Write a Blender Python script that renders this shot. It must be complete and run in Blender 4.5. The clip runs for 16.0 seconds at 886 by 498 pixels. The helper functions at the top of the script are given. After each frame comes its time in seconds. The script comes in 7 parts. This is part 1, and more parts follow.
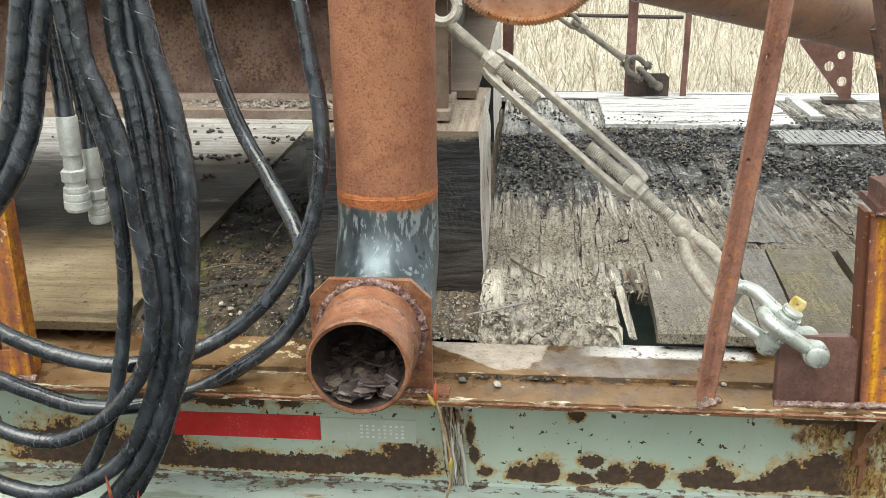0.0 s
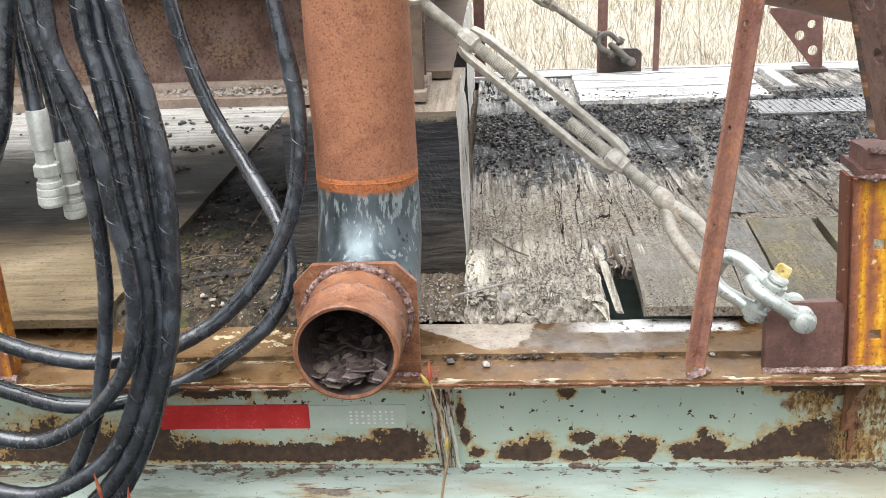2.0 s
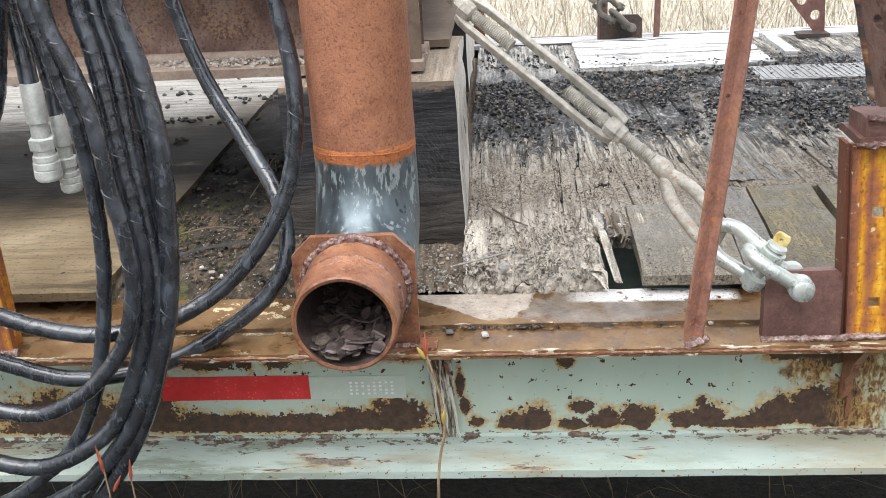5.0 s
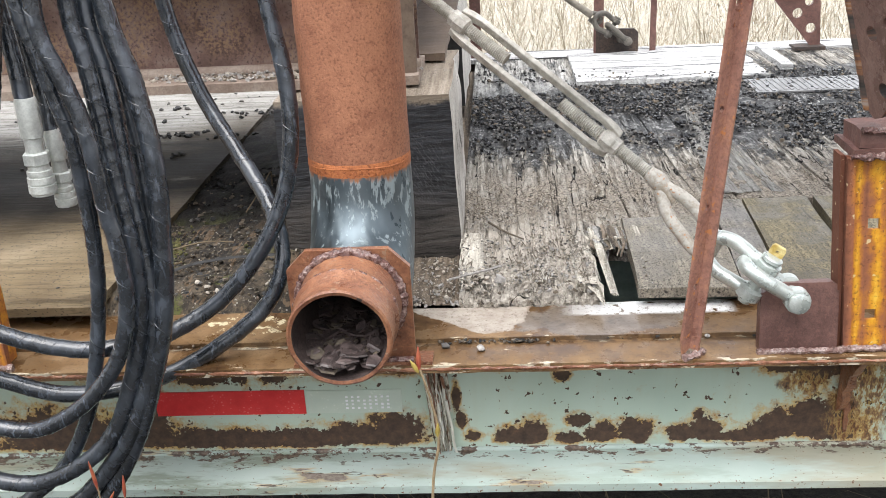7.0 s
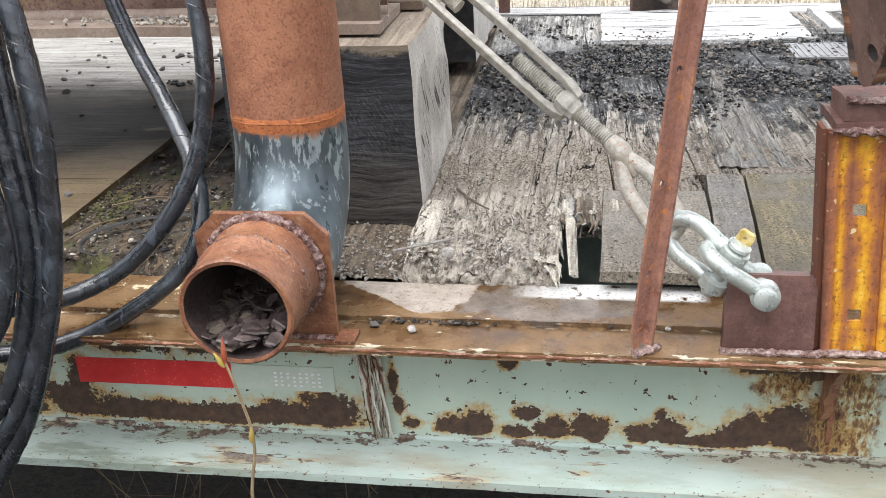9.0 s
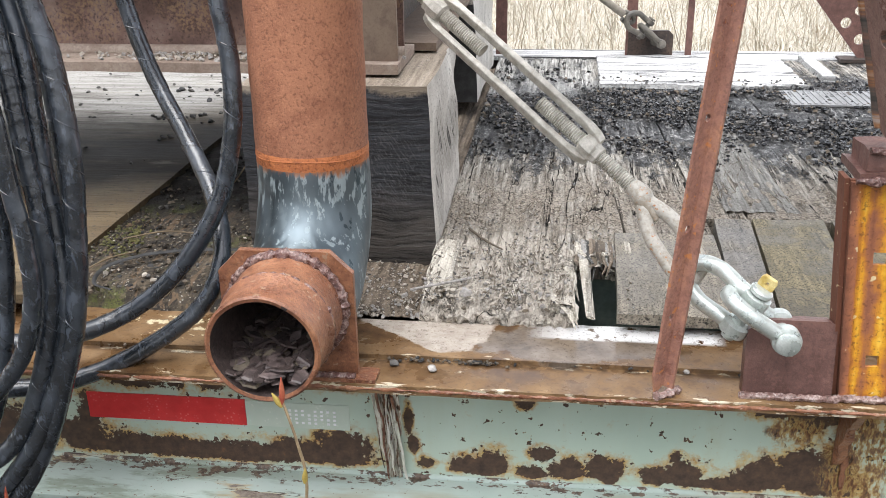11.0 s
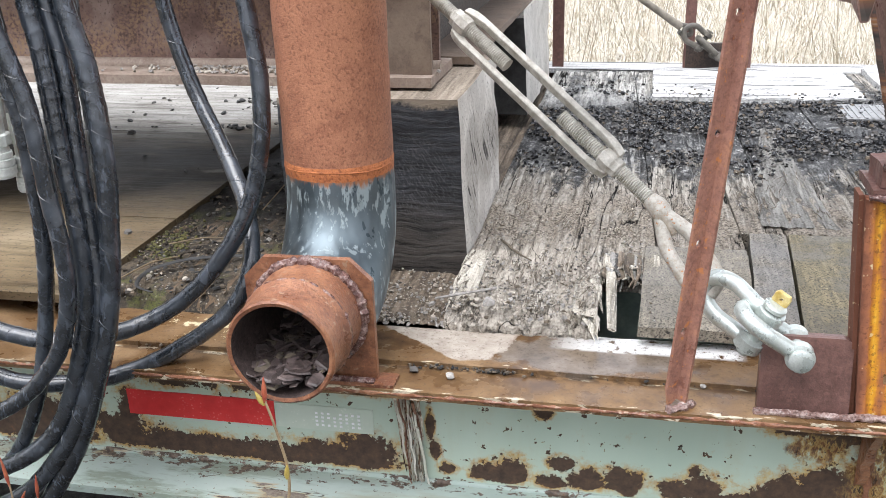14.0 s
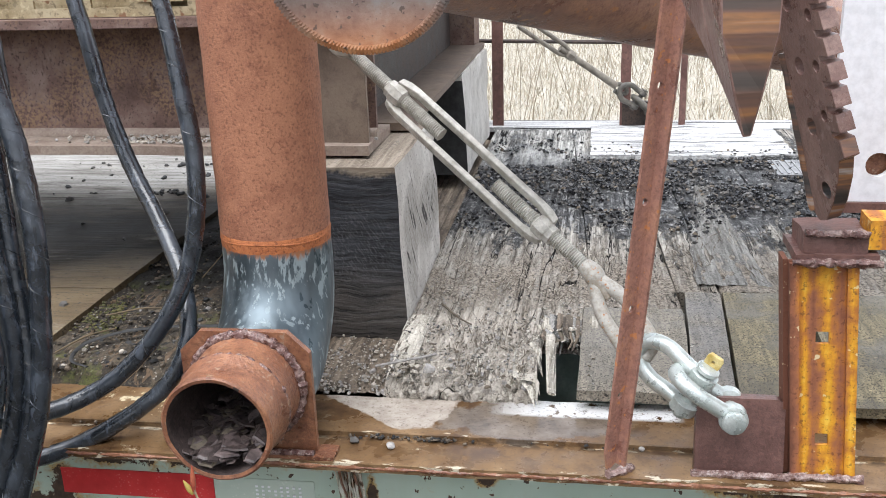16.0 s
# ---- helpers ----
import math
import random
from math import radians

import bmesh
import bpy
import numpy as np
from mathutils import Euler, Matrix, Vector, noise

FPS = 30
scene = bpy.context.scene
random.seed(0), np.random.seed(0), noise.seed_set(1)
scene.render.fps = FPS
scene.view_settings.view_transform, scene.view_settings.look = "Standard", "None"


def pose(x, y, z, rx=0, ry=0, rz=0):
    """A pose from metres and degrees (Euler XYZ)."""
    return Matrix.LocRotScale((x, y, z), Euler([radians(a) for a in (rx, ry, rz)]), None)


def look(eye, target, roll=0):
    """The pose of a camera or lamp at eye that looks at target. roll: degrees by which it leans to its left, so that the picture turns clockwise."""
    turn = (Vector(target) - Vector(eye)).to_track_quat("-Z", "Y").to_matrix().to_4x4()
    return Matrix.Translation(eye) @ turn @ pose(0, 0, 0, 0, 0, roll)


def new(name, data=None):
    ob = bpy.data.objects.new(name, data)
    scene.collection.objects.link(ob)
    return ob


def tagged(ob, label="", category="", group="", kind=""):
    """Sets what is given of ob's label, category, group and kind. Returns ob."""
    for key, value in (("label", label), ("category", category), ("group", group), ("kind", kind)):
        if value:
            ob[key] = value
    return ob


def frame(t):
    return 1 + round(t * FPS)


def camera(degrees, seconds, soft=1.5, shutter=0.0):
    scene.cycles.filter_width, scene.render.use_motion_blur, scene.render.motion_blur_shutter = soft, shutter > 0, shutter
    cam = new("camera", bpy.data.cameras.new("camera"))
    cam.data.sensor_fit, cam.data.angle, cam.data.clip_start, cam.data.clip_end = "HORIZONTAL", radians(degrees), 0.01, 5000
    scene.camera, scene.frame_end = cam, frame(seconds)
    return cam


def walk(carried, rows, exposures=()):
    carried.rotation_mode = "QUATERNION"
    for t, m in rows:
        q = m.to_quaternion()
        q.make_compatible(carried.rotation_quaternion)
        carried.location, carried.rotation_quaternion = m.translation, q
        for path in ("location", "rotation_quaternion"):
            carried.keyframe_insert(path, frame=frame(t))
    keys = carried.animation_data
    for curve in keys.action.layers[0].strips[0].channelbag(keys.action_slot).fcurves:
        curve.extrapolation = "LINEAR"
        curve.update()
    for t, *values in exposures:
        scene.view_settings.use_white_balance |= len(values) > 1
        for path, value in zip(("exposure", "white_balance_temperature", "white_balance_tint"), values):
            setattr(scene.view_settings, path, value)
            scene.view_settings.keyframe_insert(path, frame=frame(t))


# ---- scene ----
cam = camera(50.0, 16.0, 0.4)
PATH = [
    (0, (0.077, -1.461, 1.56), (-0.094, 0.407, 0.867), -0.6),
    (0.5, (0.056, -1.46, 1.541), (-0.134, 0.39, 0.807), -0.9),
    (1, (0.058, -1.463, 1.542), (-0.122, 0.384, 0.795), -2.1),
    (1.5, (0.06, -1.454, 1.54), (-0.083, 0.398, 0.799), -2.6),
    (2, (0.064, -1.451, 1.548), (-0.057, 0.41, 0.826), -2.4),
    (2.5, (0.067, -1.448, 1.549), (-0.079, 0.399, 0.795), -2.3),
    (3, (0.063, -1.45, 1.547), (-0.085, 0.384, 0.765), -2.0),
    (3.5, (0.065, -1.444, 1.552), (-0.06, 0.389, 0.762), -2.9),
    (6, (0.073, -1.449, 1.551), (-0.058, 0.395, 0.788), -2.8),
    (6.5, (0.074, -1.448, 1.551), (-0.063, 0.401, 0.803), -2.4),
    (7, (0.077, -1.445, 1.549), (-0.048, 0.402, 0.792), -3.1),
    (7.5, (0.084, -1.435, 1.542), (-0.024, 0.402, 0.758), -4.8),
    (8, (0.137, -1.374, 1.524), (0.009, 0.454, 0.724), -3.4),
    (8.5, (0.232, -1.3, 1.495), (0.001, 0.506, 0.668), -2.8),
    (9, (0.279, -1.271, 1.491), (-0.004, 0.528, 0.665), -2.5),
    (9.5, (0.281, -1.27, 1.509), (-0.026, 0.532, 0.698), -1.3),
    (12, (0.172, -1.295, 1.499), (-0.026, 0.55, 0.752), -0.9),
    (12.5, (0.233, -1.293, 1.506), (-0.061, 0.527, 0.732), -0.7),
    (13, (0.273, -1.293, 1.505), (-0.093, 0.519, 0.743), -0.2),
    (13.5, (0.288, -1.309, 1.51), (-0.116, 0.502, 0.765), -1.4),
    (14, (0.3, -1.302, 1.512), (-0.093, 0.516, 0.777), -1.7),
    (14.5, (0.301, -1.288, 1.522), (-0.084, 0.544, 0.817), -1.6),
    (15, (0.323, -1.303, 1.527), (-0.025, 0.545, 0.845), -2.5),
    (15.5, (0.323, -1.298, 1.54), (0.024, 0.566, 0.881), -2.0),
    (16, (0.32, -1.297, 1.539), (0.026, 0.576, 0.902), -1.8),
]
walk(cam, [(t, look(eye, target, roll)) for t, eye, target, roll in PATH], exposures=[(0.0, 1.56, 6800, 3.0), (0.5, 1.74, 6650, 3.0), (1.0, 1.78, 6600, 6.0), (1.5, 1.80, 6550, 7.5), (2.0, 1.77, 6500, 9.0), (2.5, 1.68, 6470, 9.3), (3.5, 1.67, 6420, 10.0), (6.0, 1.67, 6400, 10.4), (6.5, 1.69, 6400, 10.5), (7.5, 1.67, 6390, 10.7), (8.0, 1.65, 6390, 10.8), (9.5, 1.68, 6380, 11.0), (12.0, 1.59, 6300, 11.0), (12.5, 1.56, 6280, 11.0), (13.0, 1.58, 6260, 11.2), (13.5, 1.66, 6250, 11.3), (14.0, 1.74, 6230, 11.5), (14.5, 1.78, 6210, 11.4), (15.0, 1.84, 6200, 11.2), (15.5, 1.70, 6180, 11.1), (16.0, 1.55, 6160, 11.0)])

# ---------------------------------------------------------------- light
world = bpy.data.worlds.new("overcast_sky")
scene.world = world
world.use_nodes = True
wn, wl = world.node_tree.nodes, world.node_tree.links
sky = wn.new("ShaderNodeTexSky")
sky.sky_type, sky.sun_disc = "NISHITA", False
sky.sun_elevation, sky.sun_rotation = radians(72), radians(208)
pale = wn.new("ShaderNodeHueSaturation")
pale.inputs["Saturation"].default_value = 0.18
wl.new(sky.outputs[0], pale.inputs["Color"])
wl.new(pale.outputs[0], wn["Background"].inputs[0])
wn["Background"].inputs[1].default_value = 0.135
sun = new("sun", bpy.data.lights.new("sun", "SUN"))
sun.data.energy, sun.data.angle, sun.data.color = 1.5, radians(60), (1.0, 0.97, 0.93)
sun.matrix_world = look((-0.7, -0.9, 6.0), (0, 0.4, 0.8))


# ---------------------------------------------------------------- materials
class Mat:
    """A small builder for one procedural material."""

    def __init__(self, name):
        self.m = bpy.data.materials.new(name)
        self.m.use_nodes = True
        self.n, self.l = self.m.node_tree.nodes, self.m.node_tree.links
        self.b = self.n["Principled BSDF"]
        self.geo = self.n.new("ShaderNodeNewGeometry")
        self.tc = self.n.new("ShaderNodeTexCoord")
        self.info = self.n.new("ShaderNodeObjectInfo")

    def put(self, socket, value):
        if isinstance(value, (int, float)):
            socket.default_value = value
        elif isinstance(value, tuple):
            socket.default_value = (*value, 1.0) if len(value) == 3 and socket.type == "RGBA" else value
        else:
            self.l.new(value, socket)

    def coord(self, stretch=(1, 1, 1), place=False, jitter=False):
        mp = self.n.new("ShaderNodeMapping")
        self.l.new(self.geo.outputs["Position"] if place else self.tc.outputs["Object"], mp.inputs[0])
        mp.inputs["Scale"].default_value = stretch
        if jitter:
            w = self.math("MULTIPLY", self.info.outputs["Random"], 37.0)
            c = self.n.new("ShaderNodeCombineXYZ")
            for i in range(3):
                self.l.new(w, c.inputs[i])
            self.l.new(c.outputs[0], mp.inputs["Location"])
        return mp.outputs[0]

    def noise(self, vec, scale, detail=6.0, rough=0.6, warp=0.0):
        t = self.n.new("ShaderNodeTexNoise")
        self.l.new(vec, t.inputs["Vector"])
        t.inputs["Scale"].default_value, t.inputs["Detail"].default_value = scale, detail
        t.inputs["Roughness"].default_value, t.inputs["Distortion"].default_value = rough, warp
        return t.outputs["Fac"]

    def cells(self, vec, scale, feature="F1"):
        t = self.n.new("ShaderNodeTexVoronoi")
        t.feature = feature
        self.l.new(vec, t.inputs["Vector"])
        t.inputs["Scale"].default_value = scale
        return t.outputs["Distance"]

    def grains(self, vec, scale):
        """One random grey for each small cell."""
        t = self.n.new("ShaderNodeTexVoronoi")
        self.l.new(vec, t.inputs["Vector"])
        t.inputs["Scale"].default_value = scale
        s = self.n.new("ShaderNodeSeparateColor")
        self.l.new(t.outputs["Color"], s.inputs[0])
        return s.outputs[0]

    def turn(self, vec, rx, stretch):
        mp = self.n.new("ShaderNodeMapping")
        self.l.new(vec, mp.inputs[0])
        mp.inputs["Rotation"].default_value = (radians(rx), 0, 0)
        m2 = self.n.new("ShaderNodeMapping")
        self.l.new(mp.outputs[0], m2.inputs[0])
        m2.inputs["Scale"].default_value = stretch
        return m2.outputs[0]

    def blob(self, i, j, ci, cj, ri, rj):
        """1 in the middle of an oval patch, 0 at its rim."""
        a = self.math("MULTIPLY", self.math("SUBTRACT", self.axis(i), ci), 1 / ri)
        b = self.math("MULTIPLY", self.math("SUBTRACT", self.axis(j), cj), 1 / rj)
        d = self.math("SQRT", self.math("ADD", self.math("MULTIPLY", a, a), self.math("MULTIPLY", b, b)))
        return self.math("SUBTRACT", 1.0, d)

    def math(self, op, a, b=0.0, clamp=False):
        t = self.n.new("ShaderNodeMath")
        t.operation, t.use_clamp = op, clamp
        self.put(t.inputs[0], a), self.put(t.inputs[1], b)
        return t.outputs[0]

    def step(self, value, lo, hi, a=0.0, b=1.0):
        t = self.n.new("ShaderNodeMapRange")
        self.put(t.inputs[0], value)
        for i, v in enumerate((lo, hi, a, b), 1):
            t.inputs[i].default_value = v
        return t.outputs[0]

    def ramp(self, value, *stops):
        t = self.n.new("ShaderNodeValToRGB")
        self.l.new(value, t.inputs[0])
        e = t.color_ramp.elements
        while len(e) < len(stops):
            e.new(0.5)
        for el, (p, c) in zip(e, stops):
            el.position, el.color = p, (*c, 1.0)
        return t.outputs[0]

    def mix(self, fac, a, b, how="MIX"):
        t = self.n.new("ShaderNodeMix")
        t.data_type, t.blend_type = "RGBA", how
        self.put(t.inputs[0], fac), self.put(t.inputs[6], a), self.put(t.inputs[7], b)
        return t.outputs[2]

    def axis(self, i, place=True):
        t = self.n.new("ShaderNodeSeparateXYZ")
        self.l.new(self.geo.outputs["Position"] if place else self.tc.outputs["Object"], t.inputs[0])
        return t.outputs[i]

    def done(self, color, rough=0.7, metal=0.0, height=None, bump=0.3, depth=0.01, coat=0.0):
        self.put(self.b.inputs["Base Color"], color)
        self.put(self.b.inputs["Roughness"], rough)
        self.put(self.b.inputs["Metallic"], metal)
        if coat:
            self.put(self.b.inputs["Coat Weight"], coat)
            self.b.inputs["Coat Roughness"].default_value = 0.12
        if height is not None:
            t = self.n.new("ShaderNodeBump")
            t.inputs["Strength"].default_value, t.inputs["Distance"].default_value = bump, depth
            self.l.new(height, t.inputs["Height"])
            self.l.new(t.outputs[0], self.b.inputs["Normal"])
        return self.m


def rust(name, dark, mid, light, scale=14.0, rough=0.85, bump=0.5, fleck=None, wet=0.0, pits=170.0, pit=0.55):
    """Rusted steel: blotches, crisp pits and crumbs, a few pale or dark flecks."""
    k = Mat(name)
    v = k.coord(jitter=True)
    big, mid_n, fine = k.noise(v, scale, 8, 0.7), k.noise(v, scale * 4.5, 5, 0.7), k.noise(v, pits, 3, 0.65)
    c = k.ramp(big, (0.32, dark), (0.5, mid), (0.68, light))
    c = k.mix(k.step(mid_n, 0.50, 0.62, 0.0, 0.55), c, dark)
    c = k.mix(k.step(mid_n, 0.36, 0.42, 0.45, 0.0), c, light)
    c = k.mix(k.step(fine, 0.56, 0.60, 0.0, pit), c, tuple(0.35 * a for a in dark))
    c = k.mix(k.step(fine, 0.36, 0.40, pit * 0.8, 0.0), c, tuple(min(0.8, 1.35 * a) for a in light))
    if fleck:
        f = k.noise(v, scale * 6, 3, 0.5)
        c = k.mix(k.step(f, 0.64, 0.68), c, fleck)
    r = k.step(big, 0.3, 0.7, rough - 0.25 - wet, rough)
    return k.done(c, r, 0.0, k.math("SUBTRACT", k.math("MULTIPLY", big, 0.6), fine), bump, 0.003)


def timber(name, dark, mid, light, along="y", fine=90.0, bump=0.7, rough=0.85, cracks=0.5, stain=None, depth=0.004, mottling=3.0):
    """Wood with grain along one axis, cracks and large stains."""
    k = Mat(name)
    s = {"x": (0.045, 1, 1), "y": (1, 0.045, 1), "z": (1, 1, 0.045)}[along]
    v, u = k.coord(s, jitter=True), k.coord((1, 1, 1), jitter=True)
    grain = k.noise(v, fine, 6, 0.65, 0.3)
    split = k.noise(v, fine * 0.33, 3, 0.5, 0.6)
    blot = k.noise(u, mottling, 6, 0.6)
    c = k.ramp(grain, (0.34, dark), (0.5, mid), (0.64, light))
    c = k.mix(k.step(blot, 0.4, 0.68, 0.0, 0.6), c, stain or dark)
    groove = k.step(split, 0.36, 0.42, 1.0, 0.0)
    c = k.mix(k.math("MULTIPLY", groove, cracks), c, tuple(0.18 * a for a in dark))
    dust = k.noise(u, 210, 3, 0.6)
    c = k.mix(k.step(dust, 0.59, 0.63, 0.0, 0.55), c, tuple(0.5 * a for a in dark))
    c = k.mix(k.step(dust, 0.37, 0.41, 0.5, 0.0), c, tuple(min(0.85, 1.2 * a) for a in light))
    h = k.math("SUBTRACT", grain, k.math("MULTIPLY", groove, 0.8))
    return k.done(c, rough, 0.0, h, bump, depth)


def deck_wood():
    """Weathered planks along y: crumbling beige fibre near the edge, black wet grime with painted glints and pale grain
    ridges farther in.
    """
    k = Mat("grey_weathered_plank")
    u, gr = k.coord(place=True), k.coord((1, 0.05, 1), place=True)
    half = k.coord((1, 0.4, 1), place=True)
    y = k.axis(1)
    fibre, streak = k.noise(gr, 115, 6, 0.72, 0.25), k.noise(gr, 27, 5, 0.65, 0.4)
    blot, lump, fine = k.noise(u, 6.5, 6, 0.66), k.noise(half, 20, 6, 0.72), k.noise(u, 78, 5, 0.72)
    bits, chips, gap = k.grains(half, 185), k.grains(u, 300), k.cells(half, 185, "DISTANCE_TO_EDGE")
    wood = k.ramp(fibre, (0.36, (0.055, 0.049, 0.042)), (0.45, (0.22, 0.205, 0.18)), (0.53, (0.40, 0.378, 0.338)), (0.66, (0.62, 0.595, 0.54)))
    wood = k.mix(k.step(streak, 0.54, 0.62, 0, 0.7), wood, k.ramp(fibre, (0.4, (0.03, 0.028, 0.025)), (0.62, (0.20, 0.188, 0.168))))
    wood = k.mix(k.step(streak, 0.36, 0.42, 0.6, 0), wood, k.ramp(fibre, (0.4, (0.26, 0.245, 0.215)), (0.62, (0.62, 0.59, 0.53))))
    crumb = k.ramp(bits, (0.0, (0.06, 0.052, 0.043)), (0.2, (0.26, 0.228, 0.186)), (0.5, (0.49, 0.438, 0.365)), (0.85, (0.66, 0.607, 0.53)), (1.0, (0.80, 0.77, 0.70)))
    crumb = k.mix(k.step(chips, 0.84, 0.87, 0, 0.85), crumb, (0.07, 0.06, 0.05))
    crumb = k.mix(k.step(gap, 0.02, 0.09, 0.75, 0.0), crumb, (0.05, 0.043, 0.035))
    loose = k.step(k.math("ADD", k.math("ADD", k.math("MULTIPLY", blot, 0.55), k.math("MULTIPLY", lump, 0.45)), k.step(y, 0.3, 0.8, 0.06, -0.12)), 0.47, 0.53)
    c = k.mix(k.math("MULTIPLY", loose, 0.9), wood, crumb)
    worn = k.math("MULTIPLY", k.step(y, 0.34, 0.48, 1.0, 0.0), k.step(k.math("ADD", k.math("MULTIPLY", streak, 0.5), k.math("MULTIPLY", lump, 0.5)), 0.48, 0.54, 0.9, 0.1))
    c = k.mix(worn, c, k.ramp(fibre, (0.36, (0.19, 0.168, 0.138)), (0.46, (0.56, 0.50, 0.425)), (0.62, (0.78, 0.72, 0.635))))
    mud = k.math("MULTIPLY", k.math("MULTIPLY", k.step(y, 0.36, 0.46), k.step(y, 0.62, 0.85, 1.0, 0.15)), k.step(lump, 0.40, 0.53, 0.4, 0.9))
    c = k.mix(mud, c, k.ramp(chips, (0.05, (0.075, 0.062, 0.05)), (0.4, (0.27, 0.234, 0.192)), (0.95, (0.44, 0.39, 0.325))))
    zone = k.math("MULTIPLY", k.step(y, 0.62, 1.15), k.step(y, 1.6, 1.9, 1.0, 0.35))
    g = k.math("ADD", k.math("MULTIPLY", zone, 0.31), k.math("ADD", k.math("MULTIPLY", lump, 0.6), k.math("MULTIPLY", fine, 0.4)))
    g = k.math("ADD", g, k.math("MULTIPLY", k.math("SUBTRACT", streak, 0.5), 0.35))
    grime = k.step(g, 0.615, 0.675)
    # pale ends of both ramps paint glints and sheen of the wet grime
    c = k.mix(k.math("MULTIPLY", grime, 0.96), c, k.mix(k.step(k.noise(u, 34, 7, 0.74), 0.55, 0.58), k.ramp(bits, (0.0, (0.004, 0.004, 0.005)), (0.6, (0.014, 0.014, 0.015)), (0.9, (0.05, 0.05, 0.052)), (0.98, (0.22, 0.22, 0.215))), k.ramp(chips, (0.15, (0.03, 0.03, 0.03)), (0.55, (0.15, 0.148, 0.144)), (0.9, (0.56, 0.555, 0.54)))))
    ridge = k.math("MULTIPLY", grime, k.step(k.math("ADD", k.math("MULTIPLY", fibre, 0.6), k.math("MULTIPLY", k.noise(gr, 60, 4, 0.65), 0.4)), 0.535, 0.56))
    ridge = k.math("MULTIPLY", ridge, k.math("MULTIPLY", k.step(blot, 0.44, 0.54, 1.0, 0.1), k.step(y, 0.95, 1.3, 1.0, 0.35)))
    c = k.mix(k.math("MULTIPLY", ridge, 0.85), c, k.ramp(fibre, (0.5, (0.26, 0.258, 0.25)), (0.66, (0.60, 0.60, 0.585))))
    far = k.math("MULTIPLY", k.step(y, 1.52, 1.72), k.step(k.axis(0), 0.30, 0.34, 1.0, 0.0))
    far = k.math("MULTIPLY", far, k.step(k.math("ADD", k.math("MULTIPLY", lump, 0.5), k.math("MULTIPLY", streak, 0.5)), 0.46, 0.56, 0.95, 0.1))
    c = k.mix(far, c, k.ramp(fibre, (0.38, (0.20, 0.195, 0.18)), (0.5, (0.58, 0.57, 0.54)), (0.64, (0.78, 0.77, 0.74))))
    split = k.noise(gr, 19, 3, 0.5, 0.8)
    groove = k.math("MULTIPLY", k.step(k.math("ABSOLUTE", k.math("SUBTRACT", split, 0.45)), 0.003, 0.009, 1.0, 0.0), k.step(loose, 0, 1, 1.0, 0.15))
    c = k.mix(groove, c, (0.010, 0.009, 0.008))
    layer = k.step(k.cells(k.coord((1, 0.45, 1), place=True), 17, "DISTANCE_TO_EDGE"), 0.004, 0.02, 1.0, 0.0)
    layer = k.math("MULTIPLY", layer, k.math("MULTIPLY", k.step(y, 0.5, 0.65), k.step(fine, 0.50, 0.56)))
    c = k.mix(k.math("MULTIPLY", layer, 0.8), c, (0.012, 0.011, 0.010))
    k.put(k.b.inputs["Specular IOR Level"], k.step(grime, 0, 1, 0.15, 0.22))
    h = k.math("SUBTRACT", k.math("ADD", k.math("MULTIPLY", fibre, 0.9), k.math("MULTIPLY", fine, 0.9)), k.math("ADD", groove, k.math("MULTIPLY", layer, 0.6)))
    h = k.math("ADD", h, k.math("ADD", k.math("MULTIPLY", k.math("MULTIPLY", bits, loose), 0.28), k.math("MULTIPLY", k.math("MULTIPLY", bits, grime), 0.8)))
    return k.done(c, k.step(grime, 0.0, 1.0, 0.92, 0.36), 0.0, h, 1.0, 0.012)


def plain(name, a, b, rough=0.6, scale=60.0, metal=0.0, bump=0.25, coat=0.0, depth=0.001):
    k = Mat(name)
    v = k.coord(jitter=True)
    n, f = k.noise(v, scale, 6, 0.6), k.noise(v, scale * 9, 3, 0.6)
    c = k.mix(k.step(f, 0.4, 0.7, 0.0, 0.3), k.ramp(n, (0.35, a), (0.65, b)), tuple(0.5 * x for x in a))
    return k.done(c, k.step(n, 0.3, 0.7, rough - 0.12, rough + 0.12), metal, k.math("ADD", n, f), bump, depth, coat)


